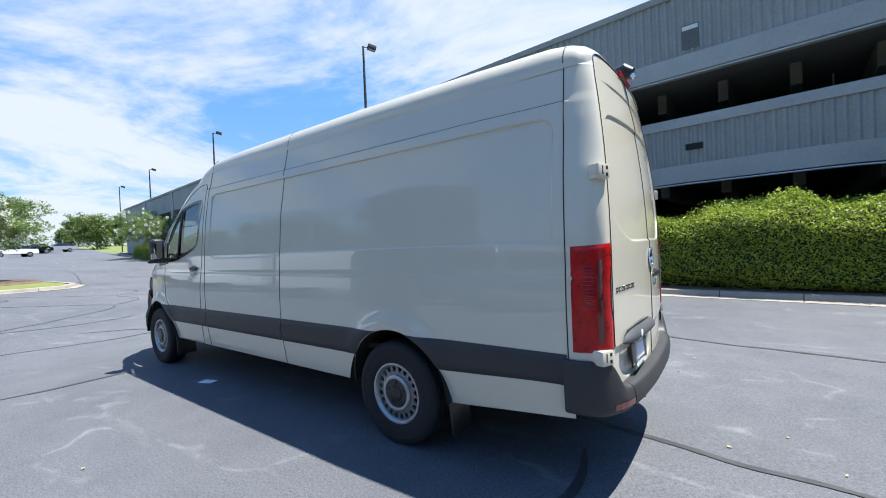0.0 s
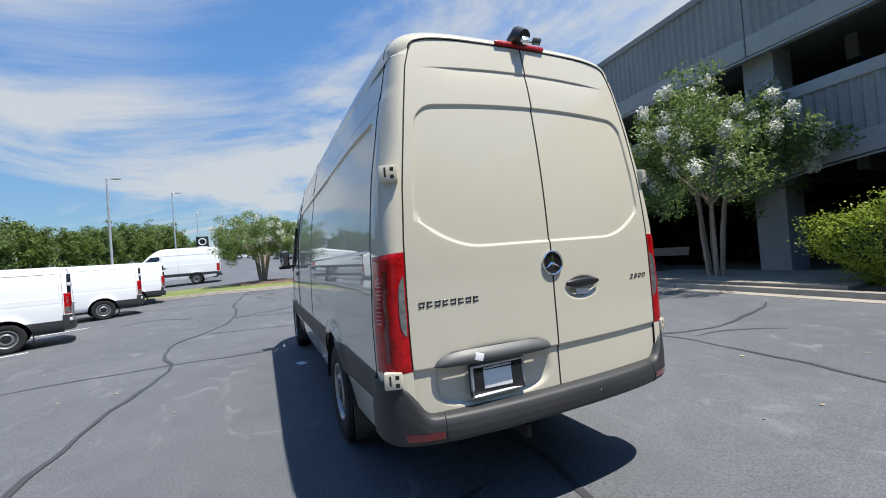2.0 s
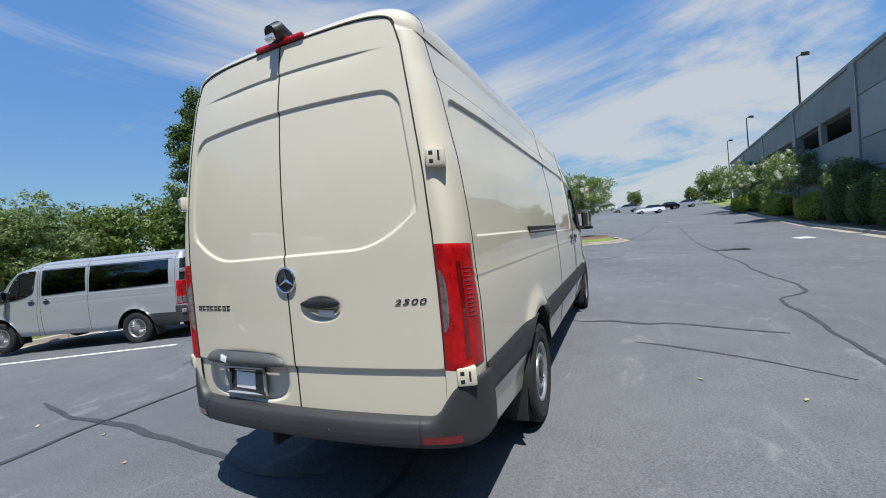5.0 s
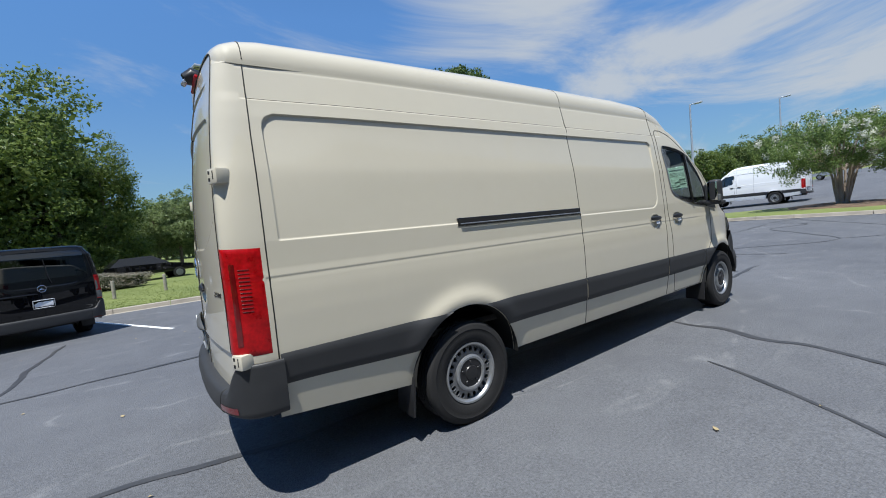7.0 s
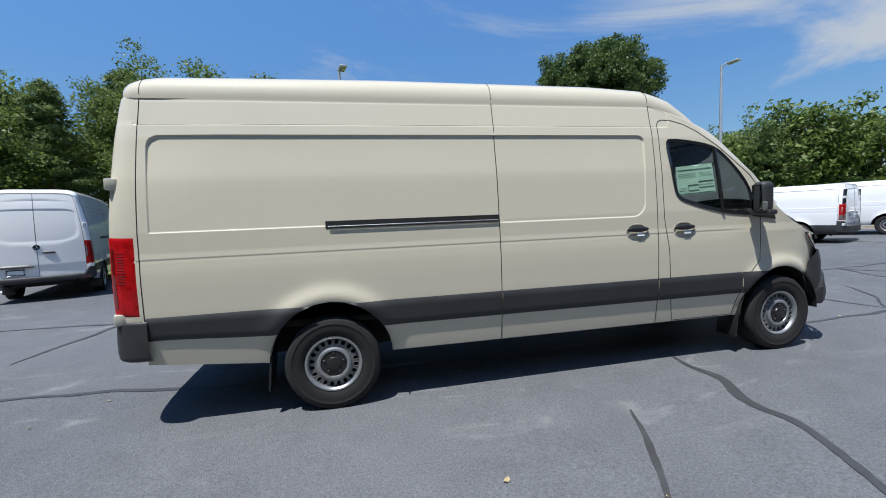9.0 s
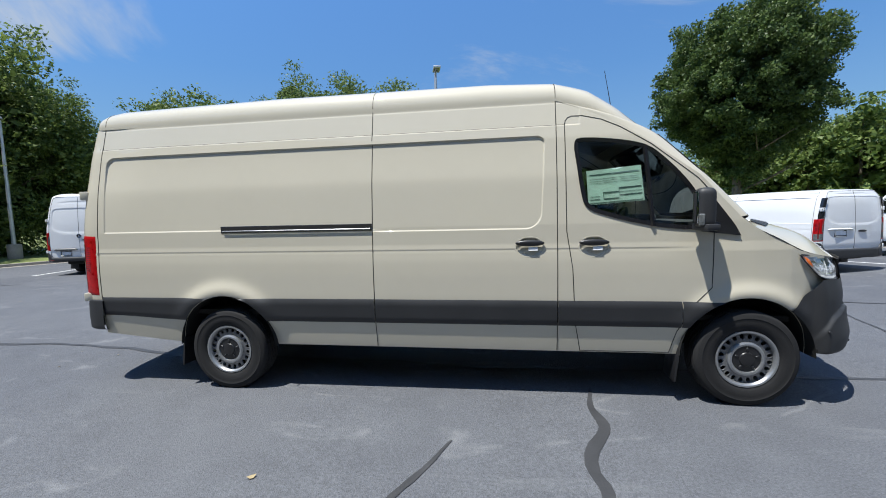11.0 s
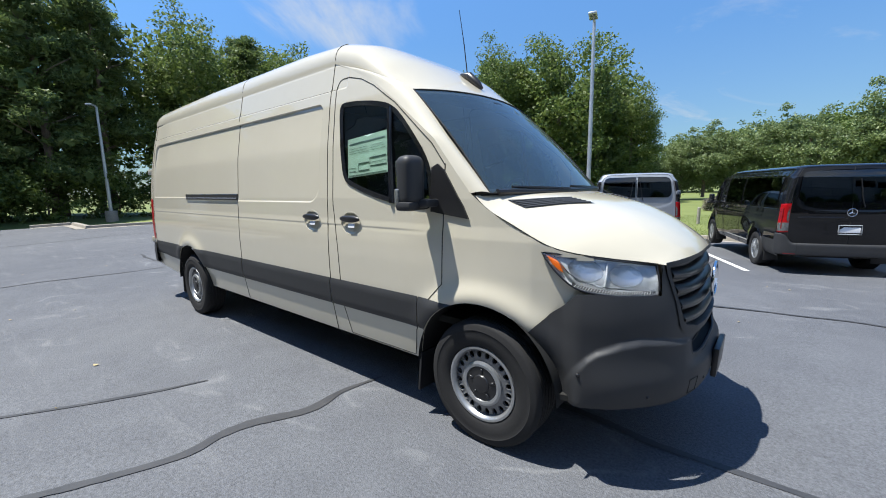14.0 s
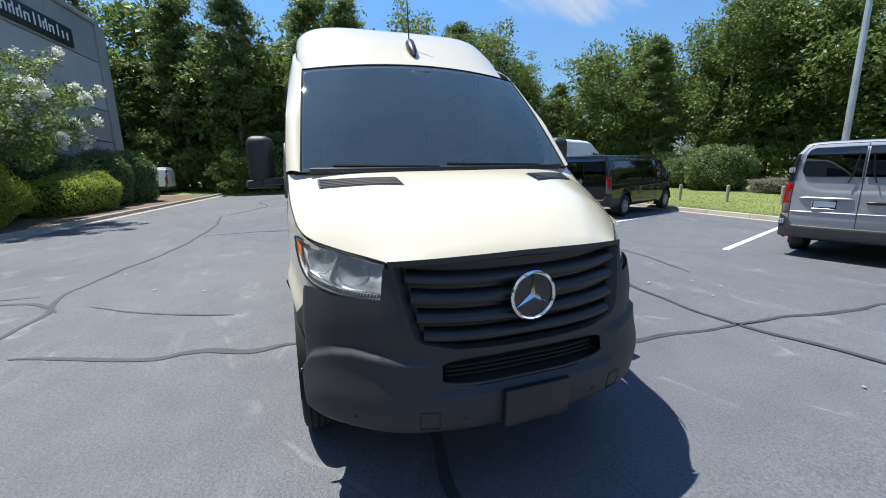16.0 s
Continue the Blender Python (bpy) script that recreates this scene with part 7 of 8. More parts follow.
def pine_tree(name, label, h, crown_lo, rad, n_boughs, seed, group="", size=0.14):
    """A tall pine: layered boughs of needle tufts on a straight trunk."""
    rng, rr = np.random.default_rng(seed), random.Random(seed)
    t = empty(name, label, "tree", group)
    add("trunk", limbs(rr, h * 0.97, rad * 0.9, 9, 0.20, start=crown_lo / h), BARK, t)
    cs = []
    for k in range(n_boughs):
        u = (k + rr.uniform(0, 1)) / n_boughs
        z = crown_lo + (h - crown_lo) * u
        L = rad * (1 - u) ** 0.6 * rr.uniform(0.55, 1.1) + 0.35
        a = k * 2.4 + rr.uniform(-0.6, 0.6)
        for s in np.linspace(0.35, 1.0, 5):
            cs.append((L * s * math.cos(a) + rr.uniform(-.3, .3), L * s * math.sin(a) + rr.uniform(-.3, .3), z + L * s * 0.16 + rr.uniform(-.2, .2)))
    pts = spread(rng, np.array(cs), 74, 0.95, 0.42)
    card_mesh("crown", leaf_tris(pts, size, rng, 0.3, 0.30, 0.25), LEAF_PINE, t, k=3)
    deep = spread(rng, np.array(cs), 5, 0.7, 0.4) * np.asarray((0.82, 0.82, 1.0))
    card_mesh("inner_needle_mass", leaf_cards(deep, size * 2.4, rng, 0.5), LEAF_PINE, t)
    TOPS[t.name] = float(np.percentile(pts[:, 2], 99.5))
    return t


def put(ob, x, y, z, s=1.0, turn=0.0):
    ob.matrix_world = Matrix.LocRotScale((x, y, z), Euler((0, 0, turn)), (s, s, s))
    return ob


def again(ob, x, y, z, s=1.0, turn=0.0, label=""):
    c = copy_thing(ob, Matrix.Identity(4))
    put(c, x, y, z, s, turn)
    if label:
        c["label"] = label
    return c


# the round shade tree by the lot
put(shade_tree("shade_tree", "broad round dark green shade tree on the lawn", 11.5, 3.3, 3.6, LEAF_MAPLE, 620, 190, 0.075, 11, 0.50, 0.45, trunk=0.20, lump=0.12, vase=0.35), 13.9, 17.6, -0.3)

# the wood: a few kinds, set out along its edge
W1 = shade_tree("woodland_tree", "tall leafy woodland tree at the lot edge", 13.5, 1.0, 3.6, LEAF_WOOD, 230, 112, 0.098, 21, 0.95, 0.42, lump=0.24, group="wood edge")
W2 = shade_tree("woodland_tree", "dense bushy woodland tree with bright top leaves", 10.0, 0.4, 3.4, LEAF_WOOD, 220, 104, 0.095, 22, 0.9, 0.45, lump=0.24, group="wood edge")
W3 = pine_tree("pine_tree", "tall dark pine with bare lower trunk", 17.0, 5.5, 3.3, 46, 23, "wood edge")
W4 = pine_tree("pine_tree", "tall pine with layered dark boughs", 15.0, 2.0, 3.6, 54, 24, "wood edge")
W5 = shade_tree("wood_undergrowth", "low dense undergrowth along the wood edge", 4.2, 0.0, 2.6, LEAF_WOOD, 100, 48, 0.11, 25, 0.7, 0.4, trunk=0.05, lump=0.4, group="wood edge")
W6 = shade_tree("woodland_tree", "shaded tree deeper in the wood", 12.0, 0.5, 3.8, LEAF_WOOD, 150, 40, 0.17, 27, 1.1, 0.35, lump=0.25, group="wood edge")
W7 = shade_tree("treeline_tree", "distant green treeline tree", 10.0, 0.2, 3.7, LEAF_WOOD, 190, 34, 0.21, 28, 1.0, 0.35, lump=0.25, group="far trees")
W8 = shade_tree("treeline_tree", "distant dark green treeline tree", 12.0, 0.2, 3.4, LEAF_PINE, 180, 34, 0.21, 29, 1.0, 0.35, lump=0.28, group="far trees")
WL = shade_tree("willow_tree", "pale feathery tree on the far lawn", 8.0, 1.2, 2.9, LEAF_WILLOW, 240, 48, 0.11, 26, 0.62, 0.4, lump=0.35, group="far trees")
kinds = (W4, W3, W1, W4, W2, W3, W4, W1)
broad = (W4, W1, W4, W2, W4, W1, W4, W2)
rng = random.Random(9)
# the wood's edge and how high its tops stand along it
EDGE = [(-27, -24, 15.5), (-25.8, -8, 15.0), (-26.0, 4, 13.8), (-25.6, 12, 13.0), (-25.2, 14.6, 12.3), (-24.4, 17, 10.8), (-23.3, 19.6, 8.0), (-21.5, 23, 10.4), (-19, 26, 11.6), (-16, 29, 13.0), (-13.5, 31, 13.4), (-10.5, 33.4, 14.3), (-7.2, 35.2, 12.6), (-5.2, 37.5, 10.8)]
first = {}


def plant(kind, x, y, z, top, turn, label=""):
    """Plants a tree so that its top reaches the height given."""
    s = top / TOPS[kind.name]
    if kind.name not in first:
        first[kind.name] = 1
        return put(kind, x, y, z, s, turn)
    return again(kind, x, y, z, s, turn, label)


edge = dense(EDGE, 2.7)
for i, (x, y, top) in enumerate(edge):
    if -13.5 < y < -5.5:
        # a bay for the small van
        x -= 3.4
    away = Vector((x - 6, y)).normalized()
    ks = (kinds if y < 16 else broad) if y > 0 else (W3, W4, W3, W3)
    if y > -1 or i % 3 != 1:
        plant(ks[i % len(ks)], x + rng.uniform(-.7, 0.7), y + rng.uniform(-.7, .7), -0.1, top * rng.uniform(0.90, 1.0), rng.uniform(0, 6))
    if y <= -1:
        plant(W6, x - 3.4 + rng.uniform(-.6, .6), y + rng.uniform(-.8, .8), -0.1, top * 0.78, rng.uniform(0, 6))
        plant(W6, x - 7.5 + rng.uniform(-.6, .6), y + 1.3 + rng.uniform(-.8, .8), -0.1, top * 0.72, rng.uniform(0, 6))
        plant(W5, x - 1.2 + rng.uniform(-.6, .6), y + rng.uniform(-1.2, 1.2), 0.0, rng.uniform(4.4, 5.6), rng.uniform(0, 6))
    if y > -1 or i % 4 == 0:
        plant((W6, W4)[i % 2], x + away.x * 4.0 + rng.uniform(-1, 1), y + away.y * 4.0 + rng.uniform(-1, 1), -0.1, top * rng.uniform(0.98, 1.08), rng.uniform(0, 6))
    plant(W5, x - away.x * 1.5 + rng.uniform(-.5, .5), y - away.y * 1.5 + rng.uniform(-.6, .6), 0.0, min(top, rng.uniform(2.6, 4.2)), rng.uniform(0, 6))
    if i % 2 == 0 and y > 16:
        plant(W6, x + away.x * 8.5, y + away.y * 8.5, 0.0, top * 1.08, rng.uniform(0, 6))
# pale trees over the lawn, and the far treeline round to the front
for i, (x, y, top) in enumerate(dense([(-2.6, 43.5, 7.0), (1.5, 46.5, 7.9), (8.0, 46, 8.5), (12.3, 45.3, 9.4), (15.2, 46.5, 9.2), (18.6, 48.5, 6.8)], 2.5)):
    plant(WL, x + rng.uniform(-.6, .6), y + rng.uniform(-.8, .8), 0.1, top * rng.uniform(0.88, 1.02), i * 1.9)
far = dense([(-14, 78, 7.5), (2, 72, 8.5), (18, 54, 7.4), (24, 50, 7.8), (30, 47, 9.6), (45, 38.5, 10.0), (53, 35.3, 11.4), (61, 33, 11.4), (67, 32, 9.4), (80, 30, 9.4), (104, 27, 11.8), (140, 24, 15)], 4.2)
for i, (x, y, top) in enumerate(far):
    for k, o in ((i, 0.0), (i + 2, 5.0))[: 2 if x < 62 else 1]:
        plant((W7, W8, W7, W7, W8)[k % 5], x + rng.uniform(-1.5, 1.5), y + o + rng.uniform(-1, 1), (lot_z(min(x, 130), 10) if x > 60 else 0), 1.16 * top * rng.uniform(0.85, 1.0) - (lot_z(min(x, 130), 10) if x > 60 else 0), i * 1.3 + o, "distant green treeline tree")
for x, y, s in ((101, -16.3, 0.42), (100, -21, 0.75), (128, -24, 0.8), (96, 7.5, 0.62), (140, -6, 0.6), (98, 14, 0.5), (120, -30, 0.8)):
    again(W7, x, y, lot_z(x, y), s, x, "distant round green tree over the far lot")


def hedge(name, label, length, depth, height, leafmat, seed, size=0.030, dens=420, flowers=0.0, square=0.45, plan=0.6, crown=0.5):
    """A clipped shrub: a core coloured dark as its inner shade, under a skin of small leaves."""
    rng = np.random.default_rng(seed)
    t = empty(name, label, "hedge", "clipped shrubs")
    lx, ly, lz = length / 2, depth / 2, height

    def form(a, b):
        ca, sa, cb, sb = math.cos(a), math.sin(a), math.cos(b), math.sin(b)
        e = lambda q, p: math.copysign(abs(q) ** p, q)
        k = 1 + 0.05 * math.sin(5 * a + seed) * cb + 0.04 * math.sin(3 * a + 7 * b) + 0.035 * math.sin(13 * a + 2 * seed) * math.sin(9 * b + seed) + 0.02 * math.sin(29 * a + 17 * b)
        px = lx * e(cb, square) * e(ca, plan) * k
        roll = 1 + (0.07 * math.sin(1.7 * px + seed) + 0.045 * math.sin(4.3 * px + 2 * seed) - 0.05) * (1.0 if length > 2.5 else 0.4)
        return (px, ly * e(cb, square) * e(sa, plan) * k * (0.5 + 0.5 * roll), max(0.0, (lz * 0.45 + lz * 0.55 * e(sb, crown) * k) * roll))
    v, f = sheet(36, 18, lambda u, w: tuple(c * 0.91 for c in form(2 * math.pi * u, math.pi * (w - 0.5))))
    add("core", (v, [q[::-1] for q in f]), HEDGE_SHADE, t)
    # leaves spread evenly over the skin
    nu, nw = 96, 44
    g = np.array([[form(2 * math.pi * i / nu, math.pi * (j / nw - 0.5)) for j in range(nw + 1)] for i in range(nu + 1)])
    d1, d2 = g[1:, :-1] - g[:-1, :-1], g[:-1, 1:] - g[:-1, :-1]
    area = np.linalg.norm(np.cross(d1, d2), axis=2)
    area[g[:-1, :-1, 2] <= 0.0] = 0.0
    n = int(area.sum() * dens * 2.3)
    pick = rng.choice(area.size, n, p=(area / area.sum()).ravel())
    i, j = pick // nw, pick % nw
    ua, ub = rng.uniform(0, 1, (n, 1)), rng.uniform(0, 1, (n, 1))
    pts = g[i, j] + (g[i + 1, j] - g[i, j]) * ua + (g[i, j + 1] - g[i, j]) * ub
    pts *= 0.92 + 0.08 * rng.uniform(0, 1, (n, 1)) + 0.07 * rng.uniform(0, 1, (n, 1)) ** 4
    card_mesh("foliage", leaf_tris(pts, size * 0.82, rng, 0.15, 0.58, 0.30), leafmat, t, k=3)
    if flowers and name != "holly_bush":
        top = pts[(pts[:, 2] > lz * 0.6)]
        sel = top[rng.integers(0, len(top), int(len(top) * flowers))]
        card_mesh("pale_tips", leaf_cards(sel * 1.01, size * 0.9, rng), PETAL, t)
    return t


def gput(ob, u, n, z, turn=0.0):
    p = gp(u, n, 0)
    ob.matrix_world = Matrix.Translation((p[0], p[1], lot_z(p[0], p[1]) + z)) @ Matrix.Rotation(radians(-5 + turn), 4, "Z")
    return ob


gput(hedge("clipped_hedge", "long clipped bright green hedge beside the kerb", 9.2, 2.2, 2.10, LEAF_HEDGE, 31, 0.036, 760, square=0.72, crown=0.8), -2.9, 1.55, 0.1)
gput(hedge("clipped_hedge", "rounded clipped yellow-green hedge at the garage", 5.4, 2.0, 1.85, LEAF_HEDGE, 32, 0.036, 500, square=0.85, plan=0.85, crown=0.85), 10.4, 1.2, 0.1)
gput(hedge("clipped_hedge", "small rounded yellow-green shrub", 3.0, 1.8, 1.50, LEAF_HEDGE, 33, 0.036, 480, square=0.85, plan=0.85, crown=0.85), 14.3, 1.2, 0.1)
gput(hedge("holly_bush", "tall dark holly bush against the wall", 2.9, 2.3, 3.9, LEAF_HOLLY, 34, 0.05, 230, 0.03, 0.9, 0.9, 0.75), 16.2, 0.6, 0.1)
gput(hedge("holly_bush", "dark rounded holly bush", 2.6, 2.2, 2.7, LEAF_HOLLY, 35, 0.05, 230, 0.03, 0.85, 0.9, 0.72), 19.2, 0.8, 0.1)
gput(hedge("holly_bush", "dark rounded holly bush", 2.6, 2.2, 2.4, LEAF_HOLLY, 36, 0.05, 230, 0.02, 0.85, 0.9, 0.72), 21.8, 0.8, 0.1)
gput(hedge("holly_bush", "dark rounded holly bush beside the wall", 2.8, 2.2, 3.3, LEAF_HOLLY, 37, 0.05, 230, 0.02, 0.85, 0.9, 0.72), 24.8, 0.8, 0.1)
gput(hedge("clipped_hedge", "low yellow-green shrub along the kerb", 4.2, 1.8, 1.6, LEAF_HEDGE, 38, 0.05, 240, square=0.85, plan=0.85, crown=0.85), 29.5, 1.0, 0.1)
gput(hedge("clipped_hedge", "low green shrub along the kerb", 8.0, 1.8, 1.6, LEAF_HEDGE, 39, 0.06, 160, square=0.85, plan=0.85, crown=0.85), 39.0, 1.0, 0.1)
gput(hedge("clipped_hedge", "low green shrub along the far kerb", 12.0, 1.8, 1.6, LEAF_HEDGE, 40, 0.07, 110, square=0.5), 52.0, 1.2, 0.1)
gput(hedge("clipped_hedge", "rounded yellow-green hedge in the bed", 4.0, 1.9, 1.5, LEAF_HEDGE, 41, 0.036, 480, square=0.85, plan=0.85, crown=0.85), -10.6, 1.6, 0.1)
gput(hedge("holly_bush", "dark holly bush with glossy leaves", 2.0, 2.0, 2.4, LEAF_HOLLY, 42, 0.05, 230, 0.04, 0.85, 0.9, 0.72), -13.6, 1.1, 0.1)
gput(hedge("holly_bush", "dark holly bush at the building corner", 2.2, 2.2, 2.45, LEAF_HOLLY, 43, 0.05, 230, 0.04, 0.85, 0.9, 0.72), -15.7, 1.2, 0.1)
gput(hedge("holly_bush", "low dark holly at the foot of the wall", 4.4, 1.4, 2.3, LEAF_HOLLY, 44, 0.045, 300, 0.0, 0.5), -12.0, 0.2, 0.1)


def crape_myrtle(name, label, h, rad, seed, stems, white, group="crape myrtles"):
    """A many-stemmed small tree with white flower heads at the ends of its boughs."""
    rng, rr = np.random.default_rng(seed), random.Random(seed)
    t = empty(name, label, "tree", group)
    parts_, tips = [], []
    for k in range(stems):
        a = 2 * math.pi * k / stems + rr.uniform(-0.3, 0.3)
        r1, r2 = rad * rr.uniform(0.10, 0.2), rad * rr.uniform(0.35, 0.75)
        z1, z2 = h * rr.uniform(0.36, 0.46), h * rr.uniform(0.62, 0.80)
        p0 = (0.16 * math.cos(a), 0.16 * math.sin(a), 0)
        p1 = (r1 * math.cos(a), r1 * math.sin(a), z1)
        p2 = (r2 * math.cos(a + 0.2), r2 * math.sin(a + 0.2), z2)
        parts_.append(tube([p0, ((p0[0] + p1[0]) / 2 + rr.uniform(-.05, .05), (p0[1] + p1[1]) / 2, z1 * 0.5), p1, p2], [0.06, 0.052, 0.042, 0.016], 7))
        for j in range(4):
            b = a + rr.uniform(-1.0, 1.0)
            L = rad * rr.uniform(0.35, 0.7)
            p3 = (p1[0] + L * math.cos(b), p1[1] + L * math.sin(b), z1 + rr.uniform(0.15, 0.45) * h)
            parts_.append(tube([p1, p3], [0.026, 0.007], 5))
    for q in parts_:
        add("stem", q, BARK_PALE, t)
    c = clumps(rng, 260, (0, 0, h * 0.64), (rad, rad, h * 0.38), 0.4, -0.8, 0.28)
    card_mesh("crown", leaf_tris(spread(rng, c, 130, 0.42), 0.052, rng, 0.1, 0.5), LEAF_MYRTLE, t, k=3)
    out = c[(c[:, 2] > h * 0.5)]
    out = out[rng.integers(0, len(out), max(1, int(len(out) * white)))]
    push = np.asarray((0, 0, h * 0.62)) + (out - np.asarray((0, 0, h * 0.62))) * 1.10
    card_mesh("blossom", leaf_tris(spread(rng, push, 110, 0.17, 1.3), 0.040, rng, 0.0, 0.7), PETAL, t, k=3)
    return t


gput(crape_myrtle("crape_myrtle", "white-flowering crape myrtle with pale stems at the garage", 5.3, 2.5, 51, 6, 0.8), 4.6, 1.3, 0.15)
gput(crape_myrtle("crape_myrtle", "white-flowering crape myrtle in the bed", 4.6, 2.3, 52, 6, 0.8), -7.0, 1.4, 0.15)
gput(crape_myrtle("crape_myrtle", "white-flowering crape myrtle in the far bed", 4.6, 2.4, 53, 5, 0.5), 33.5, 1.0, 0.15)
far_myr = crape_myrtle("crape_myrtle", "white-flowering crape myrtle along the far kerb", 5.4, 2.9, 55, 6, 0.45)
gput(far_myr, 54.0, 1.2, 0.1)
again(far_myr, *gp(48.5, 1.0, lot_z(48, -15) + 0.1), 0.85, 1.0)
myr = crape_myrtle("crape_myrtle", "bushy crape myrtle with a few pale flowers on a grass island", 4.2, 2.8, 54, 15, 0.30)
put(myr, 23.6, 1.35, lot_z(23.6, 1.35) + 0.12, 0.98, 0.4)

# lawn details: posts, round shrubs, a diamond sign seen from behind, reeds
WP = empty("wooden_post", "short weathered wooden post on the lawn", "post", "lawn posts")
add("shaft", tube([(0, 0, -0.1), (0, 0, 0.82)], 0.085, 10), WOOD_POST, WP)
add("cap", tube([(0, 0, 0.82), (0, 0, 0.86)], [0.085, 0.06], 10), WOOD_POST, WP)
for k in range(9):
    x, y = -8.3 + 1.62 * k, 14.4 + 0.68 * k if k < 5 else 17.1 - 0.1 * (k - 5)
    put(WP, x, y, -0.12, 0.72) if k == 0 else again(WP, x, y, -0.12, 0.72)
for x, y, l, d, h, sd in ((-10.6, 22.6, 3.6, 3.4, 2.7, 61), (-13.6, 23.2, 2.8, 2.6, 2.1, 62), (-16.5, 25.0, 2.8, 2.8, 2.3, 63)):
    hb = hedge("round_shrub", "round clipped dark green shrub on the lawn", l, d, h, LEAF_HOLLY, sd, 0.06, 180, 0.0, 0.95, 1.0, 0.85)
    hb.matrix_world = Matrix.Translation((x, y, -0.15))
REED = leaf_mat("dry_reed", (0.15, 0.135, 0.10), (0.32, 0.29, 0.23), 0.2)
for x, y, l, sd in ((-5.4, 22.0, 5.6, 64), (3.4, 26.8, 2.8, 65)):
    hb = hedge("ornamental_grass", "brown ornamental grass clump on the lawn", l, 1.6, 0.75, REED, sd, 0.045, 300, 0.0, 0.5)
    hb.matrix_world = Matrix.Translation((x, y, -0.12))
ds = empty("diamond_sign", "bare metal back of a diamond road sign on a post", "sign")
add("sign_plate", rbox((-15.3, 25.6, 2.4), (0.6, 0.02, 0.6), 0.01, (0, 45, 25)), GALV, ds)
add("post", tube([(-15.3, 25.65, -0.2), (-15.3, 25.65, 2.6)], 0.035, 8), GALV, ds)
lowsign = empty("low_fence", "low grey wooden rail beside the wood", "fence")
for y in (4.2, 7.4):
    add("fence_post", rbox((-20.5, y, 0.45), (0.12, 0.12, 1.1), 0.01), WOOD_POST, lowsign)
add("fence_rail", rbox((-20.5, 5.8, 0.85), (0.05, 3.3, 0.16), 0.01), WOOD_POST, lowsign)

# blades on the near lawn
def lawn_blades():
    rng = np.random.default_rng(77)
    n = 60000
    x, y = rng.uniform(-17, 20, n), 12.35 + rng.uniform(0, 1, n) ** 1.6 * 10
    z = np.array([lot_z(a, min(b, 16)) + 0.13 for a, b in zip(x, y)])
    return leaf_tris(np.stack([x, y, z], 1), 0.024, rng, 0.0, 0.3, 0.8)


LEAF_LAWN = leaf_mat("grass_blades", (0.12, 0.165, 0.034), (0.19, 0.235, 0.062), 0.4)
tagged(card_mesh("lawn_grass", lawn_blades(), LEAF_LAWN, None, k=3), "short mown grass behind the kerb", "grass", kind="stuff")

# ---- the parked vans, noses to the lawn ----
def park(name, label, cx, cy, turn=21.5):
    """cx, cy: the middle of the rear axle."""
    ob = empty(name, label, "van", "parked vans")
    h = Matrix.Rotation(radians(90 + turn), 4, "Z")
    ob.matrix_world = Matrix.Translation((cx, cy, lot_z(cx, cy) - 0.01)) @ h
    return ob


sv = park("passenger_van", "silver passenger van with dark rear windows in a stall", 2.72, 8.08, 18.5)
van(sv, SILVER, small_van, 0.075, glazed=True, small=True, alloy=True, rail=True)
bk = park("passenger_van", "black passenger van with dark windows in a stall", 6.09, 7.65, 19.1)
van(bk, BLACKP, small_van, 0.075, glazed=True, small=True, alloy=True, tailgate=True, rail=True)
b2 = copy_thing(bk, bk.matrix_world.copy())
b2.matrix_world = Matrix.Translation((-4.1, 8.4, lot_z(-4.1, 8.4) - 0.01)) @ Matrix.Rotation(radians(111.5), 4, "Z")
wm = park("panel_van", "white panel van with closed sides in a stall", 9.78, 6.98, 18.6)
van(wm, WHITE, small_van, 0.10, small=True, rail=True)
for x, y in ((15.1, 6.8), (19.0, 6.8)):
    c = copy_thing(wm, wm.matrix_world.copy())
    c.matrix_world = Matrix.Translation((x, y, lot_z(x, y) - 0.01)) @ Matrix.Rotation(radians(111.5), 4, "Z")
ws_ = park("high_roof_van", "white high-roof cargo van in a stall", -7.5, 8.0)
van(ws_, WHITE, same, 0.09)
h2 = copy_thing(ws_, ws_.matrix_world.copy())
h2.matrix_world = Matrix.Translation((-11.2, 8.0, lot_z(-11.2, 8.0) - 0.01)) @ Matrix.Rotation(radians(111.5), 4, "Z")
SHORT_X = [(-2, -2), (0.5, 0.5), (2.9, 2.0), (6, 5.1)]
w2 = park("high_roof_van", "white short high-roof van parked beyond the grass island", 31.3, 5.7, 2)
van(w2, WHITE, lambda x, y, z: (lerp_table(SHORT_X, x), y, z), 0.11)
w3 = copy_thing(wm, wm.matrix_world.copy())
w3.matrix_world = Matrix.LocRotScale((-24.4, -9.6, 0.06), Euler((0, 0, radians(-92))), (0.92, 0.92, 0.92))
w3["label"] = "small white van parked before the wood"


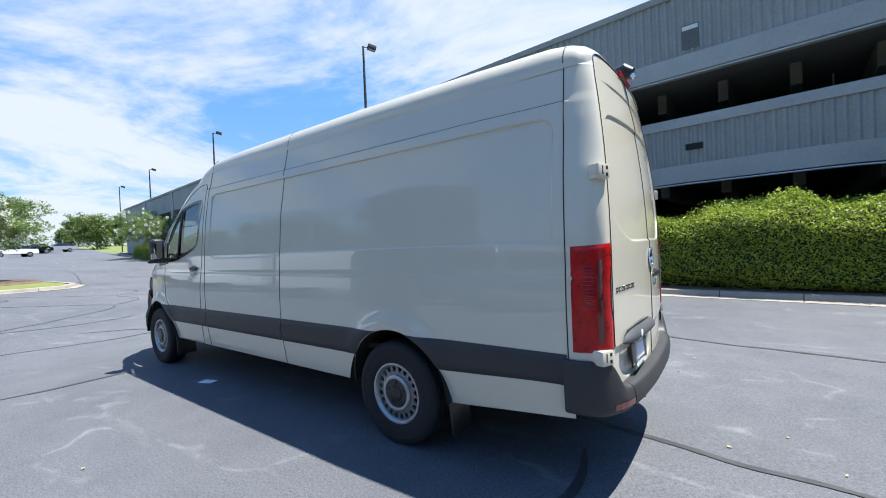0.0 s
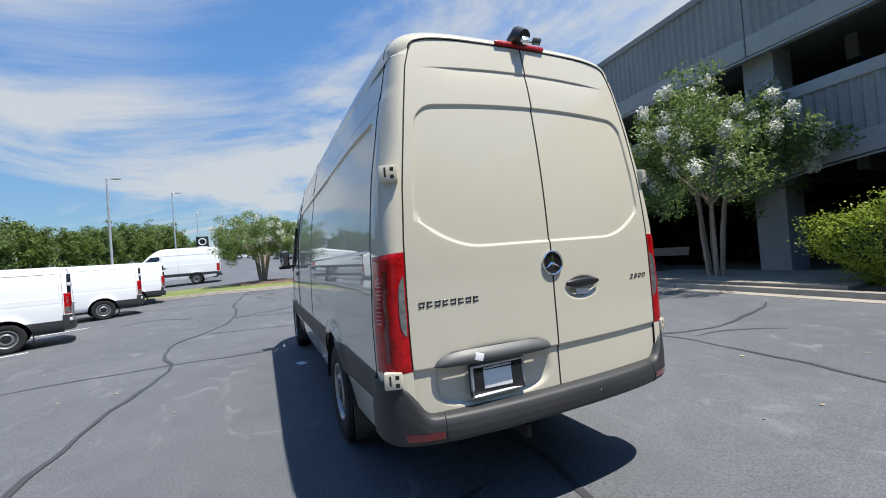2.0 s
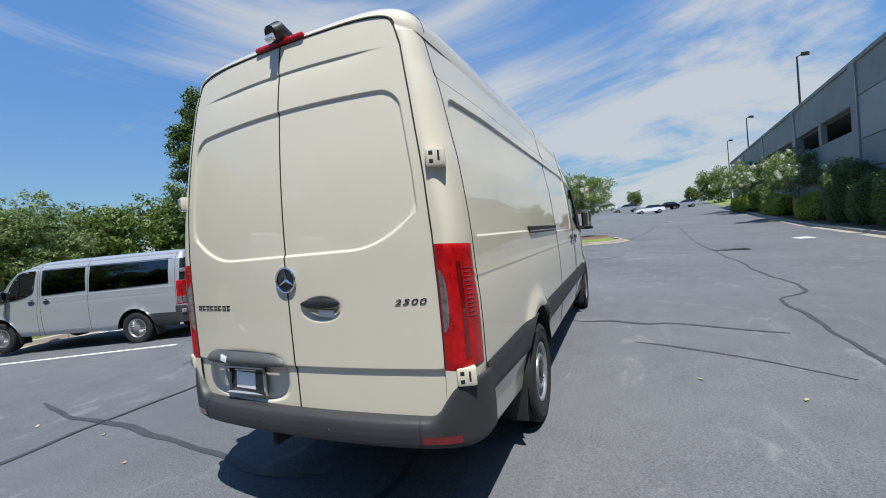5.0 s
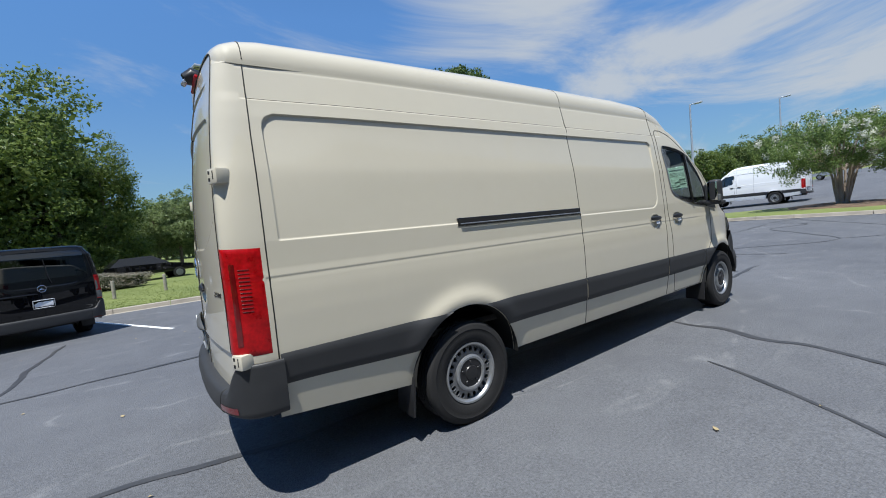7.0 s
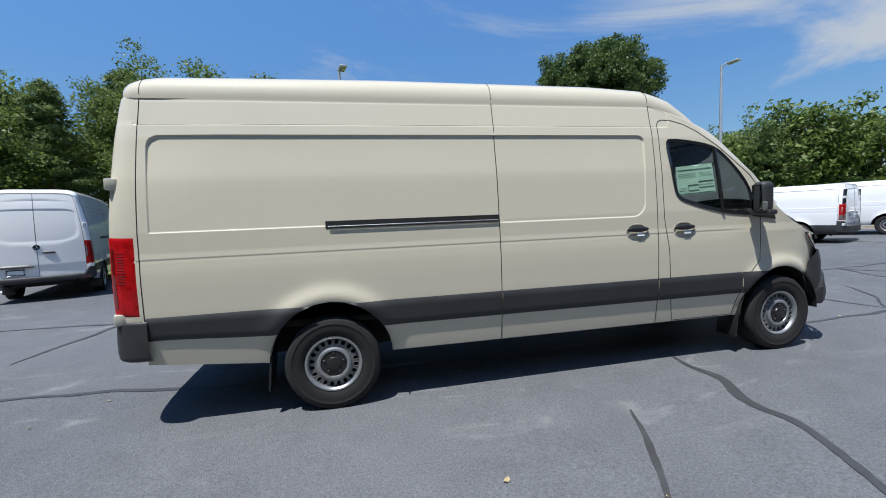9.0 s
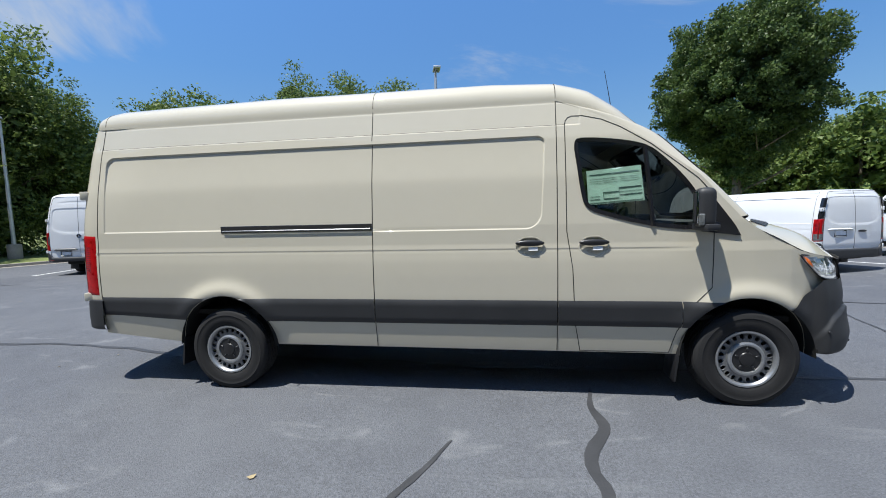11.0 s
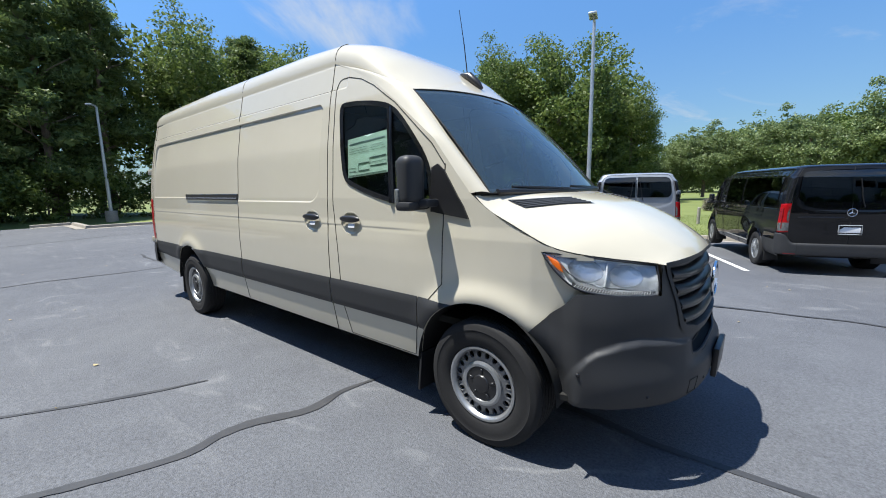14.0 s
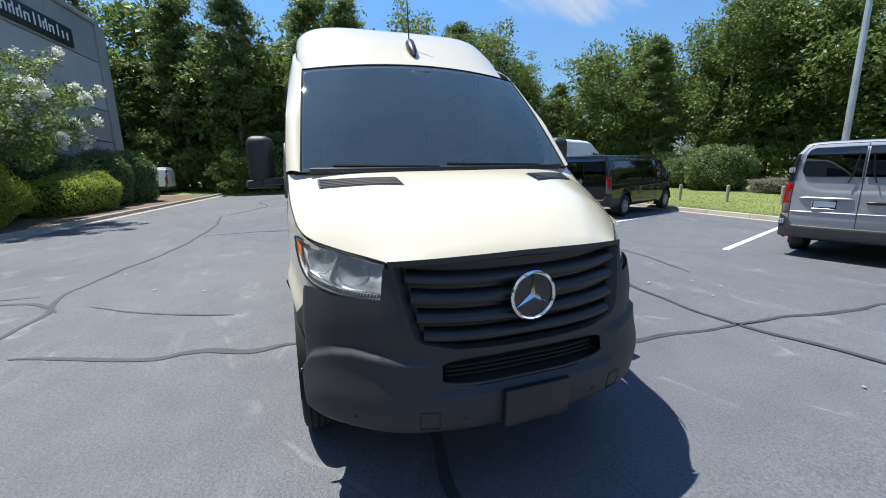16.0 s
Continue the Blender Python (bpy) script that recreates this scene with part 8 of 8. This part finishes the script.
def far_car(x, y, turn, mat, label):
    """A plain family car, far off: lower body, cabin and wheels."""
    c = empty("car", label, "car", "far cars")
    body = [(-2.2, 0.75), (-2.15, 0.95), (-1.2, 1.0), (1.0, 0.95), (2.1, 0.78), (2.2, 0.45), (-2.2, 0.4)]
    n = len(body)
    v = [(px, s * 0.88, pz) for s in (-1, 1) for px, pz in body]
    add("body", (v, [(i, (i + 1) % n, n + (i + 1) % n, n + i) for i in range(n)] + [tuple(range(n))[::-1], tuple(range(n, 2 * n))]), mat, c, smooth=False)
    cab = [(-1.9, 0.98), (-1.4, 1.42), (0.1, 1.45), (0.95, 0.96)]
    v = [(px, s * (0.80 - 0.12 * (pz - 0.96) / 0.5), pz) for s in (-1, 1) for px, pz in cab]
    add("cabin_glass", (v, [(i, (i + 1) % 4, 4 + (i + 1) % 4, 4 + i) for i in range(4)] + [(3, 2, 1, 0), (4, 5, 6, 7)]), GLOSSY_TRIM, c, smooth=False)
    for wx in (-1.35, 1.35):
        for s in (-1, 1):
            v, f = lathe([(0.0, 0.02), (0.2, 0.02), (0.32, 0.0), (0.32, -0.2)], (wx, s * 0.88, 0.32), "y", 16, s)
            w = add("wheel", (v, f), RUBBER, c)
            add("rim", lathe([(0.0, 0.026), (0.06, 0.030), (0.12, 0.024), (0.19, 0.030), (0.20, 0.012)], (wx, s * 0.88, 0.32), "y", 16, s), DISC_STEEL, w)
    c.matrix_world = Matrix.Translation((x, y, lot_z(x, y))) @ Matrix.Rotation(radians(turn), 4, "Z")
    return c


for x, y, tn, mt, lb in ((42, 23, 20, BLUEP, "blue car parked beyond the grass"), (47, 24.5, 20, BLUEP, "blue car parked in the far lot"), (72, -6, 100, WHITE, "white car in the far lot"), (76, -2.5, 100, SILVER, "silver car in the far lot"), (80, 1, 95, WHITE, "white car in the far lot"), (84, -9.5, 100, BLACKP, "black car in the far lot"), (88, -13, 100, SILVER, "silver car in the far lot"), (92, 5, 95, WHITE, "white car in the far lot"), (66, 9.5, 95, SILVER, "silver car in the far lot")):
    far_car(x, y, tn, mt, lb)
far_car(-2.6, 26.3, 15, BLACKP, "dark car parked beyond the lawn").location.z = -0.2
# one in the shade of the garage
gc_ = gp(9.2, -4.5, 0.14)
dk = far_car(gc_[0], gc_[1], 85, BLACKP, "dark car parked inside the garage")
dk.location.z = 0.14

# dark pylon sign beyond the island, its mark a plain white ring
ps = empty("pylon_sign", "black square sign with a white ring on a dark post", "sign")
add("post", tube([(42.0, 6.45, lot_z(42, 6.4) - 0.1), (42.0, 6.45, 4.2)], 0.08, 8), BRONZE, ps)
add("sign_board", rbox((41.9, 6.42, 4.55), (0.12, 1.05, 1.15), 0.02), TRIM, ps)
add("sign_mark", tube([(41.82, 6.42 + 0.30 * math.cos(a), 4.62 + 0.30 * math.sin(a)) for a in np.linspace(0, 2 * math.pi, 24, endpoint=False)], 0.05, 6, True), PAPER, ps)
add("sign_bar", rbox((41.82, 6.42, 4.12), (0.03, 0.80, 0.10), 0.01), PAPER, ps)
